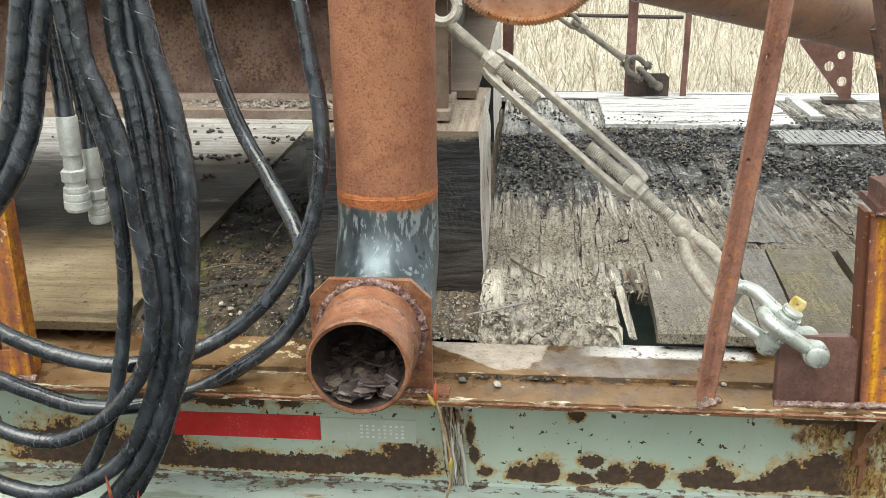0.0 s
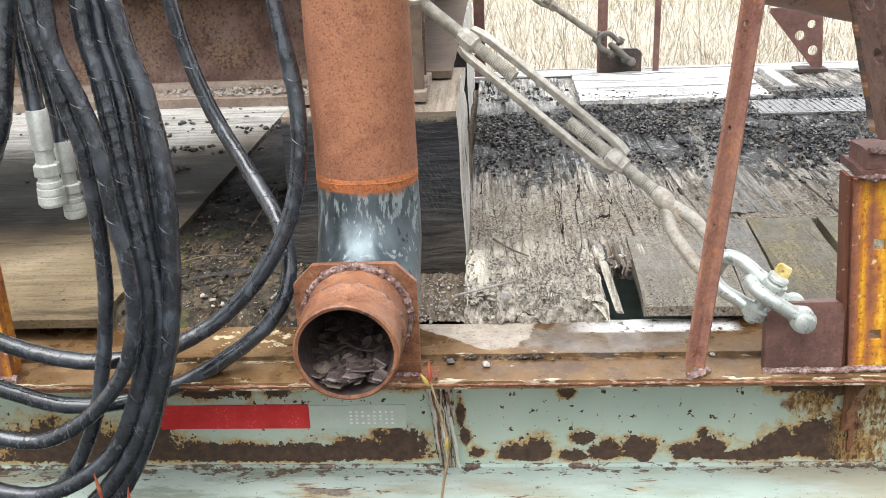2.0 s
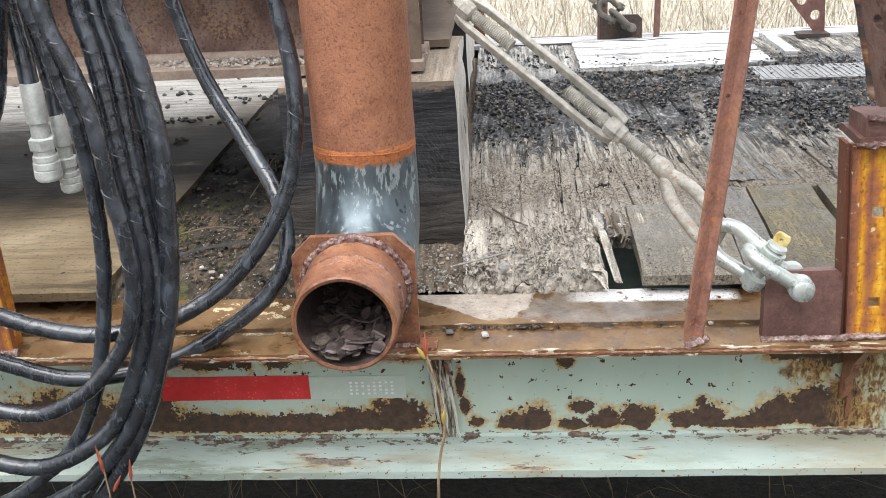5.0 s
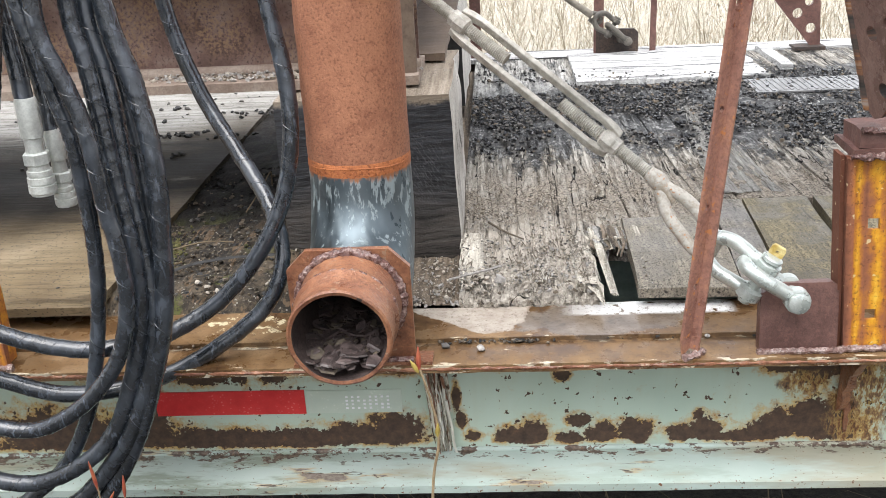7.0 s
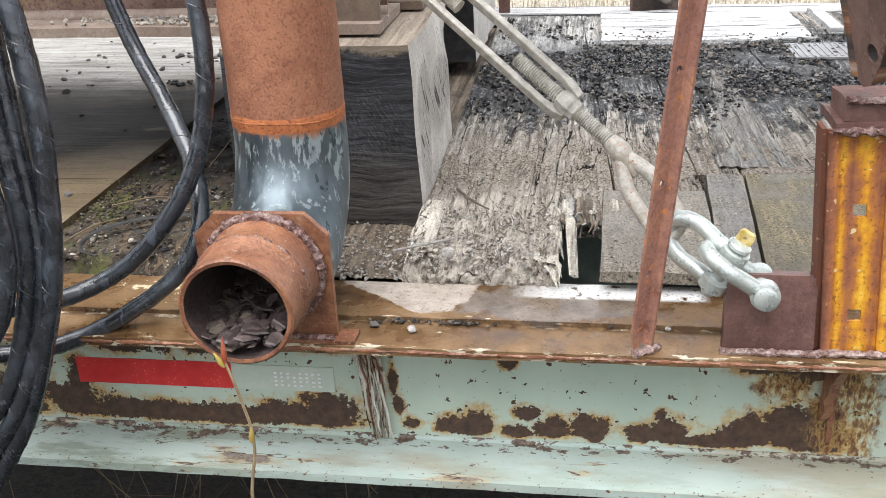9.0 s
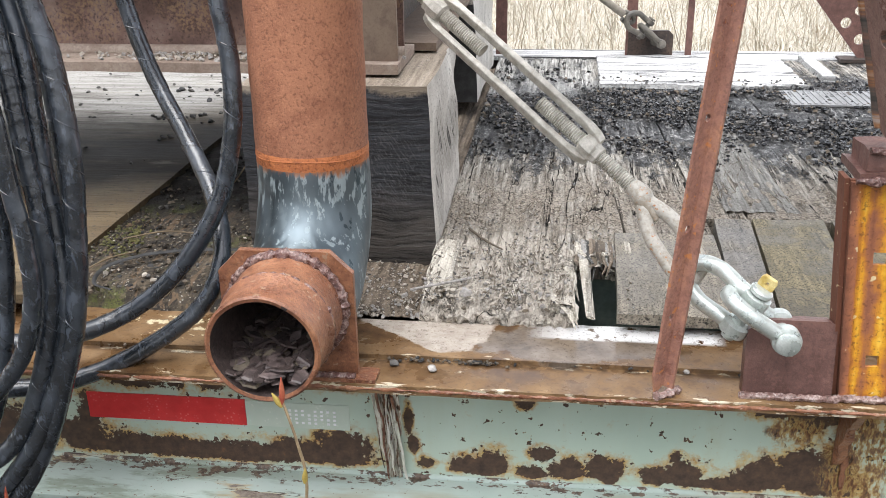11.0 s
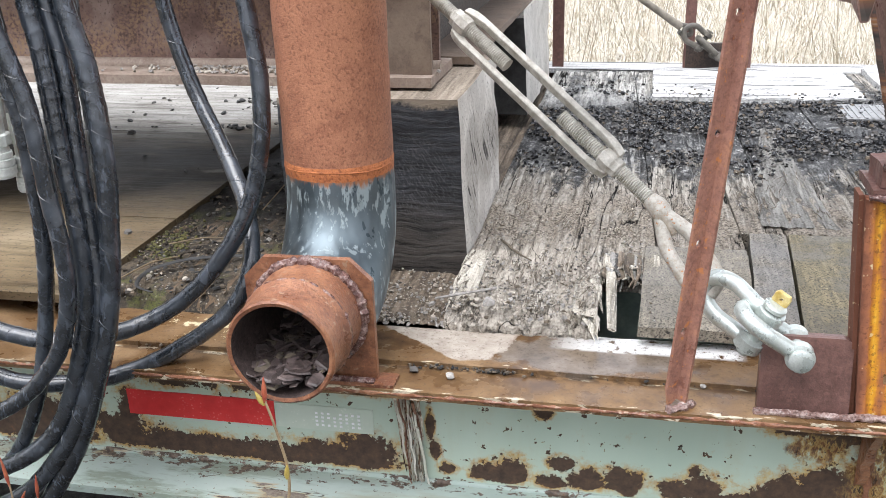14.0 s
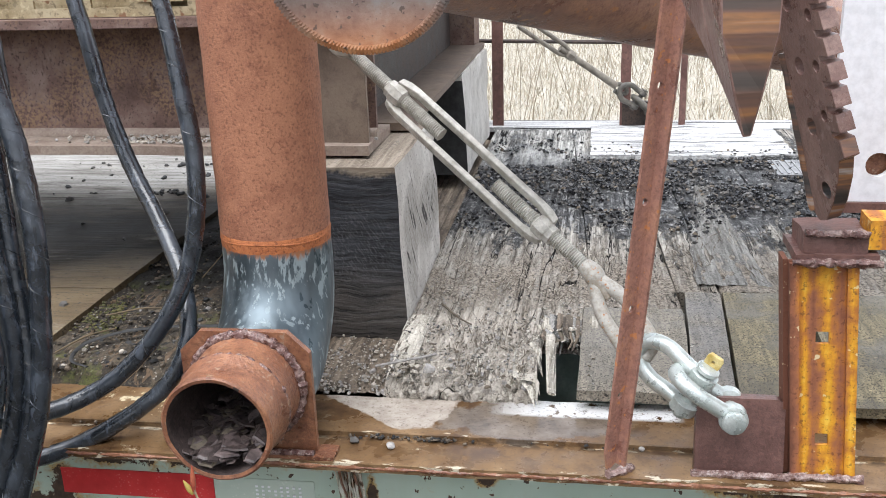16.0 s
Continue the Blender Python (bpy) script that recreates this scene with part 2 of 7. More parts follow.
def mint_paint():
    """Pale green paint on a beam, flaked off to brown steel in patches along its foot."""
    k = Mat("flaking_mint_paint")
    v = k.coord(place=True)
    x, z = k.axis(0), k.axis(2)
    wob = k.noise(v, 27, 9, 0.72)
    mask = None
    spots = [(-0.74, 0.605, 0.13, 0.06), (-0.57, 0.612, 0.055, 0.036), (-0.55, 0.655, 0.022, 0.04), (-0.47, 0.596, 0.09, 0.026), (-0.38, 0.591, 0.10, 0.024), (-0.29, 0.591, 0.10, 0.025), (-0.20, 0.598, 0.09, 0.028), (-0.12, 0.606, 0.055, 0.038),
             (0.085, 0.591, 0.028, 0.022), (0.118, 0.596, 0.031, 0.029), (0.183, 0.583, 0.029, 0.018), (0.205, 0.622, 0.024, 0.014), (0.245, 0.596, 0.036, 0.023), (0.298, 0.600, 0.036, 0.026), (0.313, 0.580, 0.016, 0.020),
             (0.385, 0.591, 0.031, 0.021), (0.425, 0.598, 0.034, 0.028), (0.485, 0.584, 0.06, 0.016), (0.55, 0.604, 0.040, 0.036), (0.598, 0.614, 0.042, 0.046), (0.55, 0.727, 0.04, 0.018), (0.602, 0.716, 0.038, 0.032), (0.640, 0.600, 0.055, 0.058), (0.650, 0.732, 0.055, 0.034), (0.53, 0.592, 0.045, 0.026), (0.410, 0.632, 0.009, 0.011),
             (-0.005, 0.631, 0.010, 0.018), (0.016, 0.594, 0.015, 0.012), (-0.012, 0.675, 0.007, 0.03), (0.174, 0.718, 0.014, 0.013), (-0.46, 0.736, 0.07, 0.026), (-0.33, 0.736, 0.04, 0.028), (-0.12, 0.742, 0.11, 0.018), (0.375, 0.746, 0.03, 0.014), (0.055, 0.744, 0.045, 0.016), (0.27, 0.75, 0.05, 0.012), (-0.395, 0.728, 0.018, 0.024), (-0.235, 0.738, 0.03, 0.022), (0.46, 0.74, 0.04, 0.014), (-0.62, 0.744, 0.06, 0.03)]
    for cx, cz, rx, rz in spots:
        dx = k.math("MULTIPLY", k.math("SUBTRACT", x, cx), 1 / rx)
        dz = k.math("MULTIPLY", k.math("SUBTRACT", z, cz), 1 / rz)
        d = k.math("SQRT", k.math("ADD", k.math("MULTIPLY", dx, dx), k.math("MULTIPLY", dz, dz)))
        s = k.math("SUBTRACT", 1.0, d)
        mask = s if mask is None else k.math("MAXIMUM", mask, s)
    mask = k.math("MAXIMUM", mask, k.step(z, 0.72, 0.772, -0.8, 0.15))
    mask = k.math("MAXIMUM", mask, k.step(z, 0.562, 0.585, -0.10, -1.2))
    mask = k.math("ADD", mask, k.step(z, 0.570, 0.584, -0.6, 0.0))
    mask = k.math("ADD", mask, k.math("MULTIPLY", k.math("SUBTRACT", wob, 0.5), 2.3))
    mask = k.math("ADD", mask, k.math("MULTIPLY", k.math("SUBTRACT", k.noise(v, 130, 4, 0.65), 0.5), 1.1))
    chips = k.noise(v, 58, 4, 0.6)
    mask = k.math("MAXIMUM", mask, k.step(chips, 0.615, 0.64, -1.0, 1.0))
    bare = k.step(mask, 0.0, 0.07)
    halo = k.step(mask, -0.55, 0.0)
    streak = k.noise(k.coord((1, 1, 0.12), place=True), 30, 4, 0.6)
    cloud = k.noise(v, 5, 4, 0.5)
    paint = k.ramp(cloud, (0.3, (0.39, 0.48, 0.402)), (0.7, (0.48, 0.57, 0.488)))
    paint = k.mix(k.step(streak, 0.5, 0.75, 0.0, 0.35), paint, (0.42, 0.45, 0.34))
    ochre = k.ramp(k.noise(v, 45, 5, 0.7), (0.35, (0.33, 0.145, 0.03)), (0.65, (0.52, 0.36, 0.11)))
    blot = k.noise(v, 16, 5, 0.6)
    paint = k.mix(k.math("MULTIPLY", halo, k.step(blot, 0.40, 0.52, 0.1, 1.0)), paint, ochre)
    paint = k.mix(k.step(k.noise(v, 9, 6, 0.7), 0.56, 0.68, 0, 0.3), paint, (0.40, 0.40, 0.26))
    steel = k.ramp(k.noise(v, 60, 5, 0.7), (0.3, (0.035, 0.022, 0.016)), (0.62, (0.085, 0.05, 0.032)), (0.8, (0.2, 0.08, 0.03)))
    c = k.mix(bare, paint, steel)
    spoil = k.step(k.math("ADD", k.math("MAXIMUM", k.blob(0, 2, 0.685, 0.655, 0.062, 0.19), k.blob(0, 2, 0.585, 0.69, 0.055, 0.03)), k.math("MULTIPLY", k.math("SUBTRACT", wob, 0.5), 2.0)), 0.05, 0.4)
    scab = k.noise(k.coord((1, 1, 0.45), place=True), 105, 5, 0.7)
    c = k.mix(k.math("MULTIPLY", spoil, k.step(scab, 0.52, 0.57, 0.95, 0.0)), c, k.ramp(scab, (0.34, (0.04, 0.022, 0.014)), (0.45, (0.17, 0.075, 0.028)), (0.54, (0.42, 0.29, 0.10))))
    h = k.math("SUBTRACT", k.math("MULTIPLY", k.noise(v, 300, 3, 0.6), 0.15), bare)
    return k.done(c, k.step(bare, 0, 1, 0.42, 0.85), 0.0, h, 0.5, 0.0012)


def low_mint():
    """Pale bluish mint paint with grey bare patches, hair cracks and a rusty rim."""
    k = Mat("bluish_mint_paint")
    v, w = k.coord(place=True), k.coord((0.28, 1, 1), place=True)
    y = k.axis(1)
    n, p, cr, s = k.noise(v, 6, 5, 0.6), k.noise(w, 17, 5, 0.6), k.noise(k.coord((0.12, 1, 1), place=True), 20, 4, 0.55), k.noise(v, 120, 4, 0.65)
    c = k.ramp(n, (0.3, (0.37, 0.46, 0.415)), (0.7, (0.46, 0.54, 0.50)))
    c = k.mix(k.step(k.math("ADD", k.noise(w, 9, 5, 0.65), k.step(k.axis(0), 0.42, 0.7, 0.0, 0.2)), 0.54, 0.66, 0, 0.6), c, (0.33, 0.27, 0.17))
    c = k.mix(k.math("MULTIPLY", k.step(k.axis(0), -0.35, -0.15, 0.75, 0.25), k.step(k.noise(w, 13, 6, 0.7), 0.48, 0.56)), c, (0.21, 0.245, 0.185))
    c = k.mix(k.step(p, 0.625, 0.665, 0, 0.6), c, (0.46, 0.30, 0.12))
    c = k.mix(k.step(p, 0.665, 0.675), c, k.ramp(s, (0.4, (0.17, 0.135, 0.11)), (0.6, (0.27, 0.235, 0.20))))
    edge = k.step(k.math("ADD", k.math("ADD", k.noise(k.coord((0.6, 1, 1), place=True), 52, 6, 0.7), k.step(y, -0.05, -0.010, -0.09, 0.07)), k.step(k.axis(0), -0.5, 0.2, 0.05, 0.0)), 0.595, 0.615)
    c = k.mix(edge, c, k.ramp(s, (0.4, (0.06, 0.04, 0.03)), (0.6, (0.16, 0.115, 0.085))))
    crack = k.math("MULTIPLY", k.step(k.math("ABSOLUTE", k.math("SUBTRACT", cr, 0.5)), 0.003, 0.007, 1, 0), k.step(p, 0.60, 0.63))
    c = k.mix(crack, c, (0.06, 0.04, 0.03))
    rim = k.step(y, -0.110, -0.085, 0.05, 0.0)
    c = k.mix(k.step(k.math("ADD", s, rim), 0.655, 0.68), c, (0.16, 0.075, 0.035))
    return k.done(c, 0.5, 0.0, k.math("SUBTRACT", k.math("MULTIPLY", s, 0.2), k.step(p, 0.665, 0.675)), 0.5, 0.0015)


def wet_flange():
    """Muddy wet rusted steel: a dried silt patch, a grey water film, a painted strip of wet glare, chipped pale paint
    along the seam and lip.
    """
    k = Mat("wet_rusty_flange")
    v = k.coord(place=True)
    x, y = k.axis(0), k.axis(1)
    n, f, m = k.noise(v, 11, 7, 0.62), k.noise(v, 180, 4, 0.7), k.noise(k.coord((0.85, 1, 1), place=True), 26, 6, 0.68)
    c = k.ramp(n, (0.32, (0.075, 0.039, 0.018)), (0.5, (0.168, 0.097, 0.043)), (0.66, (0.255, 0.16, 0.078)))
    c = k.mix(k.step(m, 0.52, 0.68, 0, 0.45), c, (0.29, 0.20, 0.11))
    c = k.mix(k.step(m, 0.34, 0.44, 0.55, 0), c, (0.07, 0.036, 0.018))
    n3 = k.math("MULTIPLY", k.math("SUBTRACT", n, 0.5), 1.5)
    film = k.step(k.math("ADD", k.blob(0, 1, 0.23, 0.03, 0.20, 0.075), n3), 0.15, 0.22)
    c = k.mix(k.math("MULTIPLY", film, 0.75), c, k.ramp(m, (0.35, (0.10, 0.085, 0.07)), (0.65, (0.22, 0.19, 0.16))))
    wobble = k.math("ADD", k.math("MULTIPLY", n3, 0.035), k.math("MULTIPLY", k.math("SUBTRACT", m, 0.5), 0.03))
    fore = k.math("ADD", k.math("ADD", x, 0.107), k.math("MULTIPLY", k.math("SUBTRACT", y, 0.082), 1.45))
    aft = k.math("SUBTRACT", k.math("ADD", 0.096, k.math("MULTIPLY", y, 0.45)), x)
    silt = k.step(k.math("ADD", k.math("MINIMUM", k.math("MINIMUM", fore, aft), k.math("SUBTRACT", y, -0.012)), wobble), 0.0, 0.006)
    c = k.mix(silt, c, k.ramp(k.noise(v, 60, 5, 0.65), (0.3, (0.30, 0.25, 0.205)), (0.7, (0.47, 0.42, 0.36))))
    # white strip at the back edge paints the sky's glare on wet steel
    strip = k.math("MULTIPLY", k.step(y, 0.040, 0.050), k.math("MULTIPLY", k.step(x, 0.17, 0.25), k.step(x, 0.46, 0.48, 1.0, 0.0)))
    strip = k.math("MULTIPLY", strip, k.step(k.noise(v, 48, 5, 0.65), 0.37, 0.43))
    c = k.mix(strip, c, (0.80, 0.80, 0.79))
    seam = k.step(k.math("ABSOLUTE", k.math("ADD", y, 0.037)), 0.0, 0.011, 1.0, 0.0)
    lip = k.step(y, -0.104, -0.096, 1.0, 0.0)
    chips = k.math("ADD", k.noise(k.coord((0.3, 1, 1), place=True), 60, 5, 0.65), k.math("MULTIPLY", k.math("MAXIMUM", seam, lip), 0.15))
    c = k.mix(k.step(chips, 0.70, 0.72, 0, 0.9), c, (0.60, 0.53, 0.40))
    c = k.mix(k.math("MULTIPLY", seam, k.step(m, 0.5, 0.56, 0.75, 0.0)), c, (0.03, 0.02, 0.014))
    left = k.math("ADD", k.blob(0, 1, -0.36, 0.045, 0.16, 0.05), k.math("MULTIPLY", k.math("SUBTRACT", k.noise(v, 70, 4, 0.6), 0.5), 5.0))
    c = k.mix(k.step(left, 0.75, 0.85, 0, 0.9), c, (0.62, 0.54, 0.36))
    c = k.mix(k.step(f, 0.57, 0.62, 0, 0.5), c, (0.06, 0.035, 0.02))
    wet = k.math("MAXIMUM", k.step(n, 0.40, 0.56, 1.0, 0.0), film)
    wet = k.math("MULTIPLY", wet, k.step(k.math("MAXIMUM", silt, strip), 0, 1, 1, 0))
    return k.done(c, k.step(wet, 0, 1, 0.55, 0.14), 0.0, k.math("ADD", k.math("MULTIPLY", f, 0.5), n), 0.28, 0.0015)


def flaked_white(name="flaked_white_wood"):
    """Pale dusty timber side with slanting dark gouges."""
    k = Mat(name)
    u = k.coord(place=True)
    s = k.turn(u, -32, (1, 1, 0.11))
    g, n, cut = k.noise(s, 110, 6, 0.7, 0.4), k.noise(u, 9, 7, 0.65), k.noise(s, 95, 3, 0.55, 0.2)
    c = k.ramp(n, (0.3, (0.40, 0.375, 0.335)), (0.62, (0.63, 0.605, 0.56)))
    c = k.mix(k.step(g, 0.54, 0.66, 0, 0.4), c, (0.34, 0.325, 0.295))
    worn = k.math("MAXIMUM", k.blob(1, 2, 0.43, 1.01, 0.10, 0.09), k.math("MAXIMUM", k.blob(1, 2, 0.62, 0.98, 0.20, 0.09), k.blob(1, 2, 0.40, 0.93, 0.06, 0.10)))
    gap = k.step(k.math("ADD", cut, k.math("MULTIPLY", k.step(worn, 0.0, 0.8), 0.15)), 0.69, 0.72)
    raw = k.step(k.math("ADD", worn, k.math("MULTIPLY", k.math("SUBTRACT", n, 0.5), 1.0)), 0.1, 0.3)
    c = k.mix(k.math("MULTIPLY", raw, k.step(g, 0.42, 0.56, 0.85, 0.4)), c, (0.27, 0.25, 0.22))
    c = k.mix(k.math("MULTIPLY", gap, 0.92), c, (0.03, 0.026, 0.023))
    c = k.mix(k.step(k.noise(u, 160, 3, 0.6), 0.60, 0.64, 0, 0.6), c, (0.13, 0.12, 0.105))
    return k.done(c, 0.9, 0.0, k.math("SUBTRACT", g, k.math("MULTIPLY", gap, 1.5)), 0.8, 0.004)


def charred_end():
    """Dark sawn timber: blue-black above with slanting saw scratches, brown wavy grain below, a worn pale top edge."""
    k = Mat("blackened_timber")
    u = k.coord(place=True)
    bend, big = k.noise(u, 8, 3, 0.5), k.noise(u, 5, 5, 0.6)
    z = k.math("ADD", k.axis(2), k.math("ADD", k.math("MULTIPLY", bend, 0.022), k.math("MULTIPLY", big, 0.04)))
    cmb = k.n.new("ShaderNodeCombineXYZ")
    k.put(cmb.inputs[0], k.math("MULTIPLY", k.axis(0), 0.07))
    k.put(cmb.inputs[1], k.math("MULTIPLY", k.axis(1), 0.3))
    k.put(cmb.inputs[2], z)
    ring, hair = k.noise(cmb.outputs[0], 130, 5, 0.7, 0.1), k.noise(cmb.outputs[0], 420, 3, 0.6)
    c = k.ramp(ring, (0.36, (0.006, 0.0065, 0.008)), (0.46, (0.022, 0.024, 0.029)), (0.58, (0.038, 0.041, 0.049)), (0.72, (0.075, 0.078, 0.086)))
    brown = k.ramp(ring, (0.38, (0.012, 0.010, 0.009)), (0.45, (0.058, 0.050, 0.044)), (0.6, (0.095, 0.083, 0.072)), (0.72, (0.15, 0.133, 0.115)))
    foot = k.step(k.math("ADD", k.axis(2), k.math("MULTIPLY", k.math("SUBTRACT", big, 0.5), 0.25)), 0.90, 1.0, 0.9, 0.0)
    c = k.mix(foot, c, brown)
    c = k.mix(k.step(hair, 0.57, 0.66, 0, 0.35), c, (0.12, 0.12, 0.12))
    t = k.n.new("ShaderNodeMapping")
    k.l.new(u, t.inputs[0])
    t.inputs["Rotation"].default_value = (0, radians(35), 0)
    t2 = k.n.new("ShaderNodeMapping")
    k.l.new(t.outputs[0], t2.inputs[0])
    t2.inputs["Scale"].default_value = (1, 1, 0.25)
    hatch = k.math("MULTIPLY", k.step(k.noise(t2.outputs[0], 420, 2, 0.5), 0.52, 0.6), k.step(k.math("ADD", k.blob(0, 2, -0.095, 0.99, 0.09, 0.09), k.math("MULTIPLY", k.math("SUBTRACT", big, 0.5), 1.2)), 0.1, 0.5, 0.0, 0.45))
    c = k.mix(hatch, c, (0.13, 0.13, 0.135))
    c = k.mix(k.step(k.math("ADD", k.axis(2), k.math("MULTIPLY", k.math("SUBTRACT", k.noise(u, 30, 5, 0.7), 0.5), 0.05)), 1.126, 1.136, 0, 0.9), c, (0.30, 0.25, 0.19))
    return k.done(c, 0.6, 0.0, k.math("ADD", ring, k.math("MULTIPLY", hair, 0.3)), 0.8, 0.004)


def pitted_board(name, base, wet, split=1.0):
    """Smooth old board: rain pits, pale specks, a wet stain and short splits."""
    k = Mat(name)
    u, v = k.coord(place=True), k.coord((1, 0.08, 1), place=True)
    big, g, s = k.noise(u, 7, 6, 0.6), k.noise(v, 110, 5, 0.65), k.noise(v, 45, 4, 0.6, 0.5)
    a, b, f = k.noise(u, 330, 2, 0.5), k.noise(u, 120, 2, 0.5), k.noise(u, 210, 3, 0.65)
    c = k.mix(k.step(big, 0.47, 0.52, 0, 0.9), base, wet)
    c = k.mix(k.step(k.noise(u, 35, 5, 0.65), 0.4, 0.65, 0.3, 0), c, tuple(1.35 * q for q in base))
    c = k.mix(k.step(g, 0.40, 0.60, 0.65, 0), c, tuple(0.4 * q for q in base))
    c = k.mix(k.step(f, 0.52, 0.62, 0, 0.5), c, tuple(0.3 * q for q in base))
    c = k.mix(k.step(a, 0.545, 0.60, 0, 0.85), c, tuple(0.12 * q for q in base))
    c = k.mix(k.step(b, 0.735, 0.75, 0, 0.7), c, tuple(min(0.8, 1.9 * q) for q in base))
    c = k.mix(k.step(s, 0.33, 0.35, 0.9 * split, 0), c, (0.02, 0.018, 0.015))
    return k.done(c, k.step(big, 0.45, 0.55, 0.75, 0.42), 0.0, k.math("SUBTRACT", g, k.math("MULTIPLY", k.step(a, 0.60, 0.64), 0.8)), 0.6, 0.003)


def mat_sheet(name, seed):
    """Timber sheet under the skid: tan at the near edge, a dark-brown band of damp and painted skid shade, sky sheen
    painted grey farther in.
    """
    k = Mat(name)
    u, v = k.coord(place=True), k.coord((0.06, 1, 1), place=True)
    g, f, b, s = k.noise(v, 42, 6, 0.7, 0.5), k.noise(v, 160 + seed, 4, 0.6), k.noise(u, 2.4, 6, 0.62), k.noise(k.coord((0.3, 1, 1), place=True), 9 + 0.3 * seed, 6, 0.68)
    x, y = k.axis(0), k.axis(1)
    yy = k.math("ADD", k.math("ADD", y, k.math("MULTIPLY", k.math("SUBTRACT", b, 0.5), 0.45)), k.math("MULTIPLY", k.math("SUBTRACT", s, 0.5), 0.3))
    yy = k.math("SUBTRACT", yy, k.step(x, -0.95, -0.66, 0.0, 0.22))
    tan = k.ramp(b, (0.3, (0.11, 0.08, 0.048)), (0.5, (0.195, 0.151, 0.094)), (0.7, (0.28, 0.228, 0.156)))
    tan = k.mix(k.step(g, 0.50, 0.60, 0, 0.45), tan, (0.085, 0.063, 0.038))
    # pale grey farther in carries the sky's sheen in the colour
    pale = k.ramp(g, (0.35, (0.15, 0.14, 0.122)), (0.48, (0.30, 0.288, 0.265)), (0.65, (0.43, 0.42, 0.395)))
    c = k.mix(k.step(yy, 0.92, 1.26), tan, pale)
    # dark band: damp wood, with the skid's shade painted into it
    shaded = k.math("MULTIPLY", k.step(yy, 0.34, 0.52), k.step(yy, 0.86, 1.22, 1.0, 0.0))
    c = k.mix(k.math("MULTIPLY", shaded, 0.96), c, k.ramp(s, (0.38, (0.008, 0.006, 0.004)), (0.54, (0.024, 0.018, 0.012)), (0.68, (0.07, 0.056, 0.04))))
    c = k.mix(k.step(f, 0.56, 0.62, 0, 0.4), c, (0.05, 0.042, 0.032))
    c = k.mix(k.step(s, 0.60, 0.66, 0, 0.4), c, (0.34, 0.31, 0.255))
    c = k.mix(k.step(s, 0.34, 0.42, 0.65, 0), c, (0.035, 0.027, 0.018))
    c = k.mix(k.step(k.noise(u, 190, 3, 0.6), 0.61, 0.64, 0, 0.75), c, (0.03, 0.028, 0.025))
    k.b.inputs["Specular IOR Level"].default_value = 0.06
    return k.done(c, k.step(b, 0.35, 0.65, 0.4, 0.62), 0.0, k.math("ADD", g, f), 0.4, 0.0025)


def crumpled_paint():
    """Split rusty strip: upright slivers of cream paint, grey and brown scale."""
    k = Mat("split_rusty_strip")
    v = k.coord((1, 1, 0.10), place=True)
    n, f = k.noise(v, 120, 5, 0.7, 0.4), k.noise(k.coord(place=True), 90, 4, 0.65)
    c = k.ramp(n, (0.36, (0.025, 0.016, 0.011)), (0.43, (0.20, 0.10, 0.045)), (0.48, (0.50, 0.46, 0.38)), (0.56, (0.76, 0.75, 0.68)), (0.64, (0.30, 0.14, 0.05)))
    c = k.mix(k.step(f, 0.56, 0.62, 0, 0.7), c, (0.06, 0.035, 0.022))
    return k.done(c, 0.8, 0.0, k.math("ADD", n, f), 0.5, 0.003)


def yellow_rust(name="yellow_paint_rusting", lean=0.083, more=0.0):
    """Yellow paint left in upright stripes on rust-orange steel."""
    k = Mat(name)
    v, s = k.coord((1, 1, 0.16)), k.coord()
    n, f, e = k.noise(v, 42, 6, 0.66), k.noise(s, 150, 4, 0.7), k.noise(s, 30, 5, 0.65)
    x = k.math("ADD", k.axis(0, False), k.math("MULTIPLY", k.axis(2, False), lean))
    m = None
    for cx, wd in ((0.020, 0.008), (0.050, 0.013), (0.079, 0.010)):
        d = k.math("MULTIPLY", k.math("ABSOLUTE", k.math("SUBTRACT", x, cx)), -1 / wd)
        m = d if m is None else k.math("MAXIMUM", m, d)
    m = k.math("ADD", k.math("MAXIMUM", m, k.step(x, 0.12, 0.13, -9.0, -0.6)), more)
    m = k.math("ADD", m, k.math("ADD", k.math("MULTIPLY", k.math("SUBTRACT", n, 0.5), 2.4), k.math("MULTIPLY", k.math("SUBTRACT", e, 0.5), 3.6)))
    c = k.ramp(k.step(m, -2.6, 1.2), (0.05, (0.15, 0.055, 0.03)), (0.32, (0.31, 0.115, 0.055)), (0.5, (0.48, 0.18, 0.03)), (0.66, (0.70, 0.33, 0.018)), (0.86, (0.84, 0.53, 0.07)))
    c = k.mix(k.step(f, 0.55, 0.62, 0, 0.65), c, (0.12, 0.042, 0.018))
    c = k.mix(k.step(k.noise(s, 70, 3, 0.6), 0.66, 0.69, 0, 0.7), c, (0.80, 0.70, 0.42))
    return k.done(c, k.step(m, -1.0, 0.6, 0.75, 0.33), 0.0, k.math("ADD", f, n), 0.4, 0.0015)


